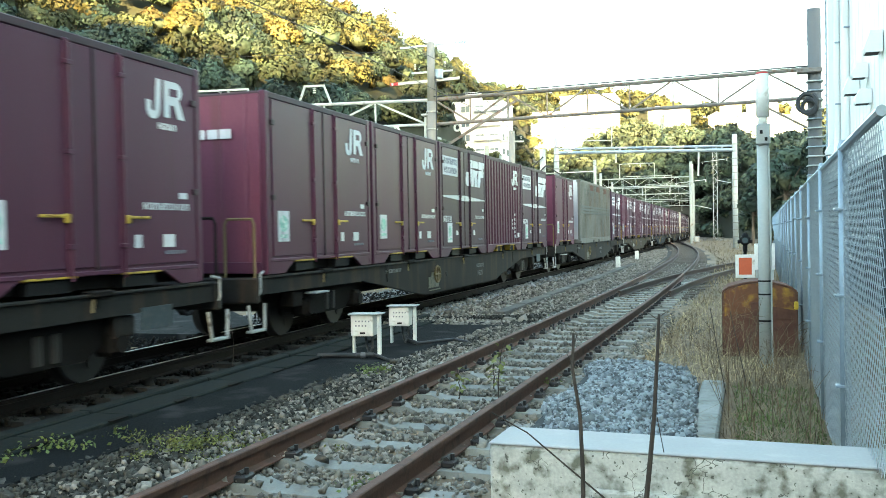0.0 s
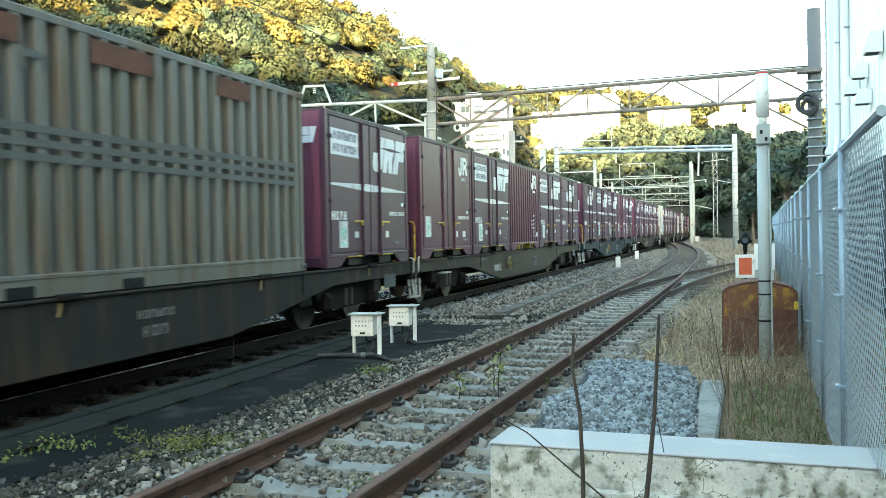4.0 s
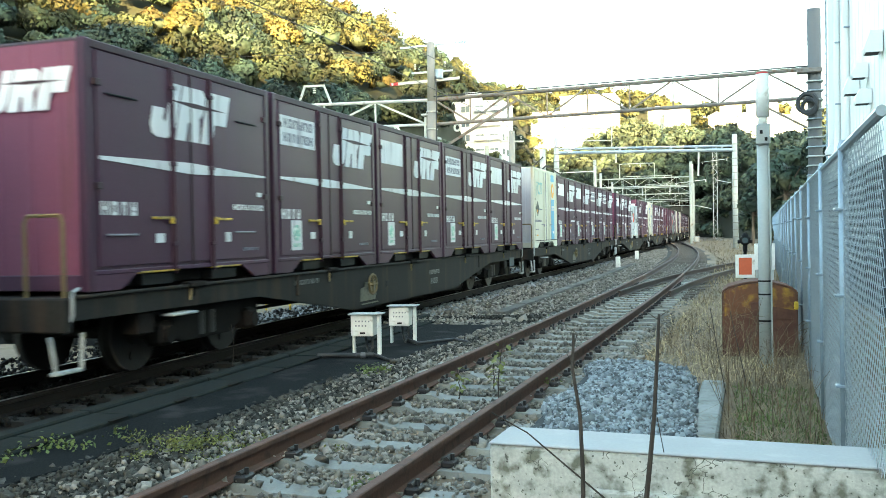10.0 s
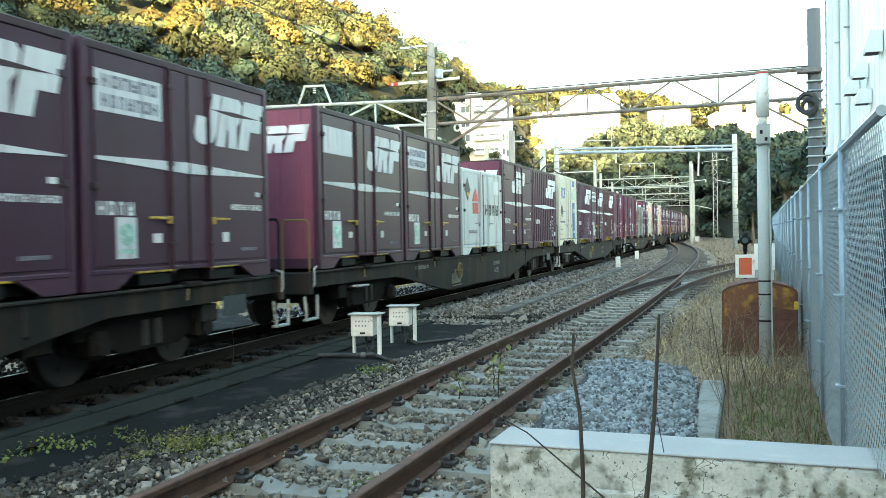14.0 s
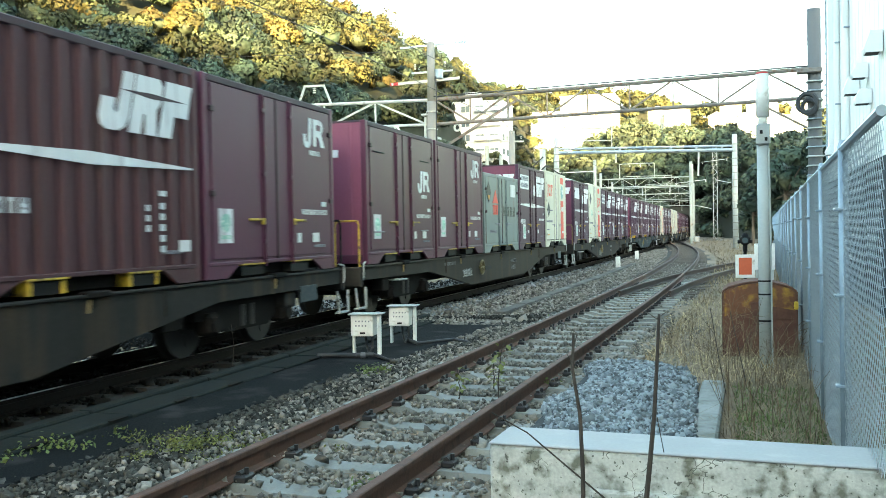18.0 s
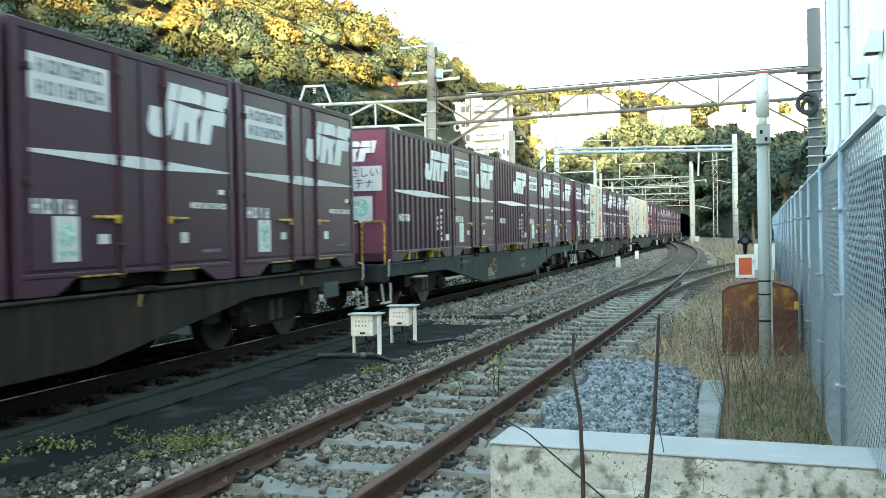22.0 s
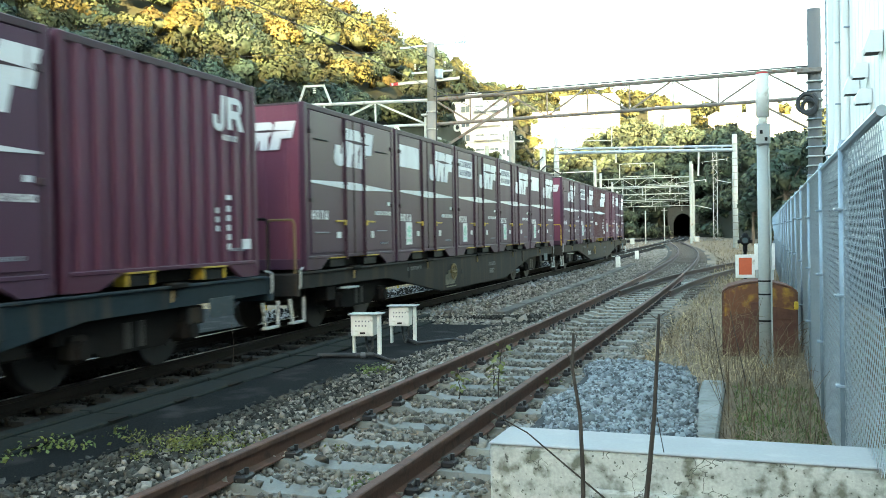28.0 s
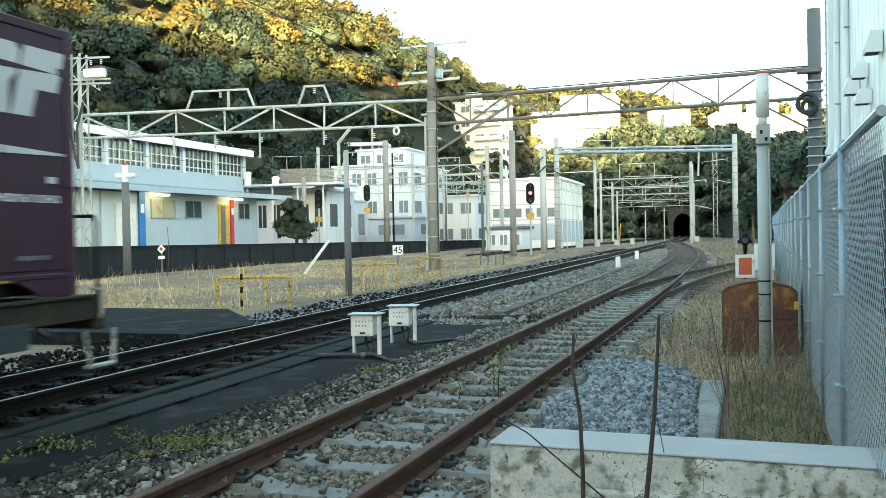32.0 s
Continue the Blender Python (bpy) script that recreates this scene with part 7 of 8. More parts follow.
def mark_hook(parent, y, z, k=.78, kz=.66):
    """The rounded white company mark: a hook beside a looped block, with a line of small print under it."""
    hook = [(.0, .24), (.0, .10)] + arc(.16, .10, .16, 190, 350, 6) + [(.36, .62), (.24, .62), (.20, .12)] + arc(.16, .12, .05, 0, -180, 4) + [(.11, .24)]
    bow = [(.42, .0), (.42, .62), (.72, .62)] + arc(.70, .46, .16, 70, -60, 6) + [(.92, 0), (.75, 0), (.66, .22), (.55, .22), (.55, 0)]
    g = Geo()
    for s in (hook, bow):
        g.prism([(y + a * k, z + b * kz) for a, b in s], "x", SIDE + .003, SIDE + .010)
    m = part("mark", g, WHITE_MARK, parent, "rounded white mark")
    part("loop_gap", plate(y + .55 * k, y + .74 * k, z + .37 * kz, z + .50 * kz, x=SIDE + .0095), MAROON_RED, m)
    part("mark_print", print_row(y + .20, y + .56, z - .14, z - .07, 5), WHITE_MARK, m)


def lozenge(parent, y, z, k, half=None):
    d = part("hazard_diamond", side_poly([(y - k, z), (y, z - k), (y + k, z), (y, z + k)]), BLACK_PRINT, parent, "black hazard diamond")
    if half:
        part("diamond_half", side_poly([(y - k * .55, z - k * .15), (y, z - k * .72), (y, z - k * .15)], x=SIDE + .007), half, d)


FOOT_A, FOOT_B = .50, .80      # where the corner foot slopes up beside the fork pockets


def container_frame(t, body_mat, rib_mat, length, height, corrugated, end_mat, pocket_mat=YELLOW, pockets=((.82, 1.52), (2.19, 2.88))):
    """Body, posts, rails, sloping feet, fork pockets and panelled ends shared by all the boxes. Local y runs back from the leading end."""
    w = BOX_WIDE
    small = abs(length - BOX_LEN) < .1
    low = .17
    g = Geo()
    if corrugated:
        n = int(length / .3)
        deep = .045 if length < 5 else .085
        pts, p = [], (length - .24) / n
        for i in range(n):
            y0 = .12 + i * p
            pts += [(SIDE - deep, y0), (SIDE - deep, y0 + p * .34), (SIDE - .004, y0 + p * .46), (SIDE - .004, y0 + p * .88)]
        pts.append((SIDE - deep, length - .12))
        outline = pts + [(-SIDE + .02, length - .12), (-SIDE + .02, .12)]
        g.prism(outline, "z", low, height - .06)
    else:
        g.box((0, length / 2, (height + low) / 2 - .03), (w - .03, length - .06, height - low - .05))
    part("body", g, body_mat, t)
    part("roof", Geo().box((0, length / 2, height - .03), (w - .02, length - .02, .06), ch=.02), rib_mat, t)
    part("under_frame", Geo().box((0, length / 2, low / 2 + .01), (w - .34, length - .3, low - .02)), UNDER, t, "dark floor bearers")
    for sx in (-1, 1):
        for y in (.055, length - .055):
            part("corner_post", Geo().box((sx * (SIDE - .05), y, height / 2), (.10, .11, height), ch=.012), body_mat, t)
        part("top_rail", Geo().box((sx * (SIDE - .03), length / 2, height - .05), (.06, length - .2, .09), ch=.012), rib_mat, t)
        rail_geo = Geo().box((sx * (SIDE - .03), length / 2, low + .015), (.07, length - .2, .05), ch=.01)
        if small:
            lo, hi = sorted((sx * (SIDE - .06), sx * (SIDE - .004)))
            rail_geo.prism([(.10, .0), (FOOT_A, .0), (pockets[0][0] - .02, low), (.10, low)], "x", lo, hi)
            rail_geo.prism([(length - .10, .0), (length - .10, low), (pockets[1][1] + .04, low), (length - FOOT_A + .05, .0)], "x", lo, hi)
        else:
            rail_geo.box((sx * (SIDE - .03), length / 2, low / 2), (.055, length - .2, low))
        part("bottom_rail", rail_geo, body_mat, t)
    if small:
        for a, b in pockets:
            fp = Geo().box((0, (a + b) / 2, low - .010), (w + .016, b - a, .026), ch=.006)
            if corrugated:
                for y in (a + .05, b - .05):
                    fp.box((0, y, low / 2), (w - .02, .04, low - .03))
            q = part("fork_pocket", fp, pocket_mat, t, "worn yellow fork pocket" if pocket_mat is YELLOW else "")
            part("pocket_opening", Geo().box((0, (a + b) / 2, low / 2 - .01), (w - .06, b - a - .14, low - .05)), BLACK, q)
    # the two ends: sheet with shallow upright beads between the posts
    for name, y, s in (("end_panel", .016, -1), ("rear_panel", length - .016, 1)):
        edge = [(-SIDE + .1, y - s * .01), (-SIDE + .1, y + s * .01)]
        for i in range(6):
            x = -SIDE + .3 + i * (w - .6) / 5
            edge += [(x - .03, y + s * .01), (x - .02, y + s * .018), (x + .02, y + s * .018), (x + .03, y + s * .01)]
        edge += [(SIDE - .1, y + s * .01), (SIDE - .1, y - s * .01)]
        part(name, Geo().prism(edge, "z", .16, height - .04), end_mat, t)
        part("end_beam", Geo().box((0, y + s * .004, .09), (w - .2, .04, .16), ch=.01), body_mat, t)


def side_doors(t, body_mat, length, height, rods=YELLOW, rod_mat=None):
    """Two wide door leaves that meet in a dark seam, each with a lock rod, a handle and hinges at the corner post."""
    mid = 1.82
    for a, b, q, out in ((.17, mid - .012, 1.43, -1), (mid + .012, length - .17, 2.22, 1)):
        d = part("door", Geo().box((SIDE - .0125, (a + b) / 2, height / 2 + .07), (.026, b - a - .01, height - .34), ch=.006), body_mat, t)
        rod = Geo().box((SIDE + .004, q, height / 2 + .05), (.03, .075, height - .24), ch=.01)
        rod.tube((SIDE + .024, q + .01, .12), (SIDE + .024, q + .01, height - .1), .016, n=6)
        for z in (.45, 1.35, height - .3):
            rod.box((SIDE + .022, q, z), (.04, .10, .05), ch=.008)
        part("lock_rod", rod, rod_mat or body_mat, d)
        h = Geo().box((SIDE + .032, q + out * .22, .74), (.022, .40, .03), ch=.007).box((SIDE + .03, q + out * .06, .72), (.03, .07, .09), ch=.008)
        part("door_handle", h, rods, d, "yellow door handle" if rods is YELLOW else "")
        y = a + .0 if out < 0 else b
        for z in (.42, 1.0, 1.55, height - .42) if body_mat is CREAM else (1.05, height - .42):
            part("hinge", Geo().box((SIDE + .008, y, z), (.04, .09, .07), ch=.008), SEAM if body_mat is not CREAM else CREAM, d)
    part("door_seam", Geo().box((SIDE + .002, mid, height / 2 + .06), (.02, .03, height - .3)), SEAM if body_mat is not CREAM else GREY_MARK, t)


def print_row(y0, y1, z0, z1, n, x=SIDE + .004):
    """A line of illegible print: blocks of character size with gaps."""
    g, w = Geo(), (y1 - y0) / n
    h = z1 - z0
    for i in range(n):
        k = .5 + .36 * abs(math.sin(i * 2.7 + n))
        c, q = y0 + w * (i + .5), w * k
        g.box((x, c - q * .36, (z0 + z1) / 2), (.005, q * .28, h))
        g.box((x, c + q * .36, (z0 + z1) / 2), (.005, q * .28, h))
        g.box((x, c, z1 - h * .12 if i % 3 else (z0 + z1) / 2), (.005, q * .46, h * .24))
        if i % 2:
            g.box((x, c, z0 + h * .12), (.005, q * .46, h * .24))
    return g


def print_column(y, z0, z1, n, wide):
    g, h = Geo(), (z1 - z0) / n
    for i in range(n):
        g.box((SIDE + .004, y, z0 + h * (i + .5)), (.005, wide, h * .62))
    return g


def markings(t, kind, sticker=True):
    """kind: a plain boxes with the hook mark; b boxes with doors and stripe; c, d ribbed boxes."""
    white = WHITE_MARK
    if kind in "bd":
        y = .18 if kind == "b" else .37
        part("print_line", print_row(y, y + .62, .76, .90, 4), white, t)
    if kind in "cd":
        part("number_column", print_column(2.71, .57, .90, 3, .07), white, t)
        part("number_column", print_column(2.97, .34, .93, 5, .085), white, t)
        part("small_notice", plate(2.92, 3.04, .98, 1.04), white, t)
        part("small_notice", plate(3.28, 3.50, .36, .49), white, t)
    elif kind == "a":
        part("number_line", print_row(2.56, 3.44, .83, .905, 9), white, t)
        part("small_notice", plate(3.24, 3.40, .96, 1.03), white, t)
        part("small_notice", plate(2.92, 3.14, .42, .56), white, t)
        part("small_notice", plate(2.42, 2.54, .42, .56), white, t)
    else:
        part("number_line", print_row(2.72, 3.50, .86, .93, 8), white, t)
        part("small_notice", plate(3.34, 3.46, 1.04, 1.10), white, t)
        part("small_notice", plate(1.10, 1.26, .47, .57), white, t)
        part("small_notice", plate(2.52, 2.66, .46, .58), white, t)
    part("fine_print", print_row(2.95, 3.35, .34, .38, 9), GREY_MARK, t)
    if sticker:
        y, z = (.30, .44) if kind == "a" else (.48, .31)
        s = part("sticker", plate(y, y + .33, z, z + .43), white, t, "pale sticker with a green picture")
        part("sticker_picture", side_poly(arc(y + .165, z + .25, .12, 0, 350, 12), x=SIDE + .007, t=.003), STICKER, s)
        part("sticker_print", plate(y + .05, y + .28, z + .05, z + .10, x=SIDE + .008), STICKER, s)


def stripe(t):
    part("stripe", side_poly([(.19, 1.315), (1.80, 1.255), (3.57, 1.302), (3.57, 1.322), (1.80, 1.385), (.19, 1.35)]), WHITE_MARK, t)


def words(body, size, material, parent, name, at):
    """Lettering as a thin mesh; its plane is the local xz."""
    cu = bpy.data.curves.new(name, "FONT")
    cu.body, cu.size, cu.extrude, cu.align_x, cu.align_y = body, size, .003, "CENTER", "CENTER"
    cu.resolution_u = 2
    tmp = new("lettering_source", cu)
    dg = bpy.context.evaluated_depsgraph_get()
    me = bpy.data.meshes.new_from_object(tmp.evaluated_get(dg))
    bpy.data.objects.remove(tmp)
    me.materials.clear()
    me.materials.append(material)
    ob = part(name, me, None, parent)
    ob.matrix_basis = at
    return ob


def end_signs(t, style):
    if style == "mark":
        mark_slanted(t, 0, 1.80, .66, axis="y", at=-.02)
    elif style == "bar":
        g = Geo()
        for i, w in enumerate((.12, .16, .16, .18)):
            g.box((.02 + i * .2, -.018, 1.93), (w, .008, .13))
        part("end_print", g, WHITE_MARK, t)
    elif style == "signs":
        mark_slanted(t, 0, 1.88, .60, axis="y", at=-.05)
        n = part("end_notice", Geo().box((.50, -.016, 1.56), (1.10, .008, .46)), WHITE_MARK, t, "white notice with dark lettering")
        words("にやさしい", .20, PLACARD, n, "slogan", pose(.50, -.022, 1.66, 90, 0, 0))
        words("コンテナ", .20, PLACARD, n, "slogan", pose(.50, -.022, 1.45, 90, 0, 0))
        s = part("end_sticker", Geo().box((.62, -.016, .98), (.46, .008, .50)), WHITE_MARK, t)
        part("sticker_picture", Geo().tube((.62, -.014, 1.02), (.62, -.024, 1.02), .17, n=16), STICKER, s)


def notice_board(t, printed):
    b = part("notice_board", plate(.20, 1.30, 1.80, 2.22), WHITE_MARK, t, "white notice board" + (" with blue-grey print" if printed else ""))
    if printed:
        g = print_row(.27, 1.23, 2.05, 2.18, 6, SIDE + .009)
        h = print_row(.27, 1.23, 1.85, 1.98, 7, SIDE + .009)
        part("print", g.add(h.v, h.f), GREY_MARK, b)


def maroon_box(kind):
    """kind: a plain with the hook mark; f the same with the mark low; b striped; g the same with end notices; bn striped with a board; bt with a printed board; c ribbed with hook mark; d ribbed, striped; e brown, striped."""
    names = {"a": "plain maroon steel freight container with hook-shaped white mark",
             "f": "plain maroon freight container with the hook-shaped mark set low",
             "b": "maroon freight container with slanted white mark and tapered white stripe",
             "g": "maroon freight container with white mark, stripe and end notices",
             "bn": "maroon freight container with blank white board, white mark and stripe",
             "bt": "maroon freight container with printed white board, white mark and stripe",
             "c": "ribbed red-maroon freight container with hook-shaped white mark",
             "d": "ribbed dark maroon freight container with white mark and stripe",
             "e": "faded brown-maroon freight container with white mark and stripe"}
    t = thing("freight_container", names[kind], "container", group="containers of the freight train")
    base = {"a": MAROON_RED, "f": MAROON_RED, "c": MAROON_RED, "e": MAROON_BROWN}.get(kind, MAROON)
    ribbed = kind in "cde"
    container_frame(t, base, SEAM, BOX_LEN, 2.5, ribbed, END_SKYLIT, pockets=((.92, 1.46), (2.36, 2.92)) if ribbed else ((.82, 1.52), (2.19, 2.88)))
    if not ribbed:
        side_doors(t, base, BOX_LEN, 2.5, rod_mat=ROD_PAINT if kind not in "af" else None)
    if kind in ("a", "c", "f"):
        mark_hook(t, 2.66, 1.37 if kind == "f" else 1.86)
    else:
        stripe(t)
        mark_slanted(t, 1.00 if kind in "bg" else 1.90, 1.63, 1.0)
    if kind in ("bn", "bt"):
        notice_board(t, kind == "bt")
    if kind in ("b", "f", "g"):
        for y, z, m in ((.30, 1.98, BLACK), (2.82, 1.98, BLACK), (.28, .56, GREY_MARK), (2.76, .58, GREY_MARK)):
            part("rope_bar", Geo().box((SIDE + .012, y + .25, z), (.02, .5, .022), ch=.006), m, t)
    markings(t, {"c": "c", "d": "d", "e": "d", "a": "a", "f": "a"}.get(kind, "b"), sticker=kind not in ("c", "b", "e", "d", "g"))
    end_signs(t, {"a": "bar", "f": "bar", "c": "bar", "d": "signs", "g": "signs"}.get(kind, "mark"))
    return t


def cream_box(kind):
    """Refrigerated boxes, cream with a coloured band."""
    band = {"blue": BLUE_PRINT, "sky": SKY_PRINT, "red": RED_PRINT, "redb": RED_PRINT, "pic": BLUE_PRINT, "plain": None}[kind]
    names = {"sky": "cream refrigerated container with a light blue band and fruit picture", "blue": "cream refrigerated container with a blue band and black diamond", "red": "cream refrigerated container with a red band and black diamond",
             "redb": "cream refrigerated container with black diamond, green round picture and red band",
             "pic": "cream refrigerated container with colourful round pictures", "plain": "cream refrigerated container with rust streaks"}
    t = thing("refrigerated_container", names[kind], "container", group="containers of the freight train")
    container_frame(t, CREAM, CREAM, BOX_LEN, 2.56, False, ALU, pocket_mat=BLACK)
    side_doors(t, CREAM, BOX_LEN, 2.56, GREY_MARK)
    part("floor_seam", Geo().box((SIDE + .006, BOX_LEN / 2, .225), (.014, BOX_LEN - .24, .022)), BLACK, t, "dark rubber floor seal")
    other = kind == "redb"
    lozenge(t, .50, 1.90 if other else 1.25, .245, ORANGE_PRINT if kind == "sky" else GREY_MARK)
    if other:
        part("round_picture", side_poly(arc(.78, 1.28, .15, 0, 350, 14), x=SIDE + .008), STICKER, t, "green round picture")
    part("number_line", print_row(.10, 1.16, .82, .89, 10), GREY_MARK, t)
    part("fine_print", print_row(.78, 1.20, 1.21, 1.25, 8), GREY_MARK, t)
    part("fine_print", print_row(.20, .60, .56, .60, 5), GREY_MARK, t)
    part("fine_print", print_row(.18, .58, .38, .42, 6), ORANGE_PRINT, t)
    if band:
        x = SIDE + .008
        part("colour_band", plate(2.66, 3.16, .24, 1.40 if other else 1.60, x=x), band, t)
        part("colour_band", plate(2.66, 3.16, 2.21, 2.44, x=x), band, t)
        pic = None if other else part("round_picture", side_poly([(2.91 + .22 * math.cos(i * .45), 1.90 + .25 * math.sin(i * .45)) for i in range(14)], x=x), {"sky": ORANGE_PRINT, "blue": STICKER}.get(kind, TEAL_PRINT), t)
        if pic:
            part("picture_centre", side_poly(arc(2.95, 1.93, .10, 0, 350, 12), x=x + .004), WHITE_MARK, pic)
        part("band_print", print_row(2.70, 3.12, 1.22, 1.38, 3, x + .006), WHITE_MARK, t)
        part("band_notice", plate(2.86, 3.10, .44, .52, x=x + .004), WHITE_MARK, t)
    ink = {"blue": BLUE_PRINT, "sky": TEAL_PRINT, "red": RED_PRINT, "redb": RED_PRINT}.get(kind, GREY_MARK)
    dy, dz = (2.18, -.10) if other else (0, 0)
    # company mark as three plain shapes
    g = Geo()
    for s in ([(.29, 1.66), (.40, 1.70), (.46, 2.06), (.52, 2.06), (.52, 2.10), (.36, 2.10), (.36, 2.06), (.40, 2.06), (.36, 1.74)],
              [(.90, 2.10), (1.18, 2.10), (1.18, 2.00), (1.15, 2.00), (1.14, 2.06), (1.08, 2.06), (1.08, 1.76), (1.12, 1.73), (.98, 1.73), (1.01, 1.76), (1.01, 2.06), (.93, 2.06), (.92, 2.00), (.90, 2.00)]):
        g.prism([(a + dy, b + dz) for a, b in s], "x", SIDE + .008, SIDE + .014)
    g.prism(arc(.72 + dy, 1.90 + dz, .20, 0, 350, 16), "x", SIDE + .008, SIDE + .014)
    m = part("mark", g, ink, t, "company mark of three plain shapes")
    part("mark_centre", side_poly(arc(.72 + dy, 1.90 + dz, .135, 0, 350, 14), x=SIDE + .010), CREAM, m)
    if kind == "pic":
        for y, z, q in ((.9, .55, BLUE_PRINT), (1.9, .7, ORANGE_PRINT), (3.4, 1.0, RED_PRINT)):
            part("round_picture", side_poly(arc(y, z, .17, 0, 350, 14), x=SIDE + .036), q, t)
    return t


def low_box(kind):
    """Low industrial boxes on the ordinary footing."""
    m = GREY_BOX if kind == "grey" else PALE_BOX
    t = thing("low_container", "low grey-green chemical container with red and dark marks" if kind == "grey" else "low pale container with red and dark marks",
              "container", group="containers of the freight train")
    h = 2.05
    container_frame(t, m, m, BOX_LEN, h, False, m)
    side_doors(t, m, BOX_LEN, h, GREY_MARK)
    part("hazard_diamond", side_poly([(.2, 1.55), (.42, 1.28), (.64, 1.55), (.42, 1.82)], x=SIDE + .008), BLACK_PRINT, t)
    part("diamond_half", side_poly([(.32, 1.47), (.42, 1.34), (.52, 1.47)], x=SIDE + .012), ORANGE_PRINT, t)
    ink = RED_PRINT
    g = Geo()
    for y in (.85, 1.02, 1.19):
        g.box((SIDE + .010, y + .07, 1.11), (.006, .13, .26))
    g.prism([(.80, 1.28), (1.10, 1.62), (1.34, 1.28)], "x", SIDE + .008, SIDE + .014)
    part("mark", g, ink, t)
    part("print", print_row(1.92, 3.30, .95, 1.22, 4, SIDE + .010), BLACK_PRINT, t)
    part("notice_board", plate(2.75, 3.3, 1.5, 1.85, x=SIDE + .010), WHITE_MARK, t)
    part("number_line", print_row(.5, 1.2, .5, .58, 7, SIDE + .010), GREY_MARK, t)
    return t


def long_box():
    """The long ribbed grey box."""
    t = thing("long_container", "long ribbed weathered grey container with dark stripes and painted-over signs", "container", group="containers of the freight train")
    container_frame(t, OLIVE_BOX, OLIVE_BOX, 9.25, 2.62, True, ALU)
    for z in (1.27, 1.40, 1.53):
        part("stripe", plate(.3, 9.0, z - .035, z + .035, x=SIDE + .0), LONG_PRINT, t)
    for y, s in ((1.15, 1.0), (2.05, .6), (2.9, .9), (3.7, .4)):
        g = Geo()
        g.box((SIDE, y, 2.12), (.006, .07, .42 * s)).box((SIDE, y + .28, 2.14), (.006, .07, .36 * s)).box((SIDE, y + .12, 2.20), (.006, .5 * s, .07))
        part("painted_sign", g, LONG_PRINT, t)
    for y, w in ((2.75, .9), (4.6, 1.0), (6.9, .8)):
        part("rust_patch", plate(y, y + w, 2.26, 2.50, x=SIDE + .008), RUST_RED, t, "rusty painted-over sign")
    part("top_mark", Geo().box((0, .02, 2.0), (.3, .012, .06)), BLACK, t)
    for y in (3.6, 5.2):
        part("fork_pocket", Geo().box((0, y, .05), (BOX_WIDE + .012, .36, .12), ch=.01), BLACK, t)
    for y in (.06, 9.19):
        for z in (.06, 2.56):
            part("corner_casting", Geo().box((SIDE - .06, y, z), (.16, .16, .12), ch=.015), OLIVE_BOX, t)
            part("casting_hole", Geo().tube((SIDE + .014, y, z), (SIDE + .024, y, z), .035, n=10), BLACK, t)
    return t


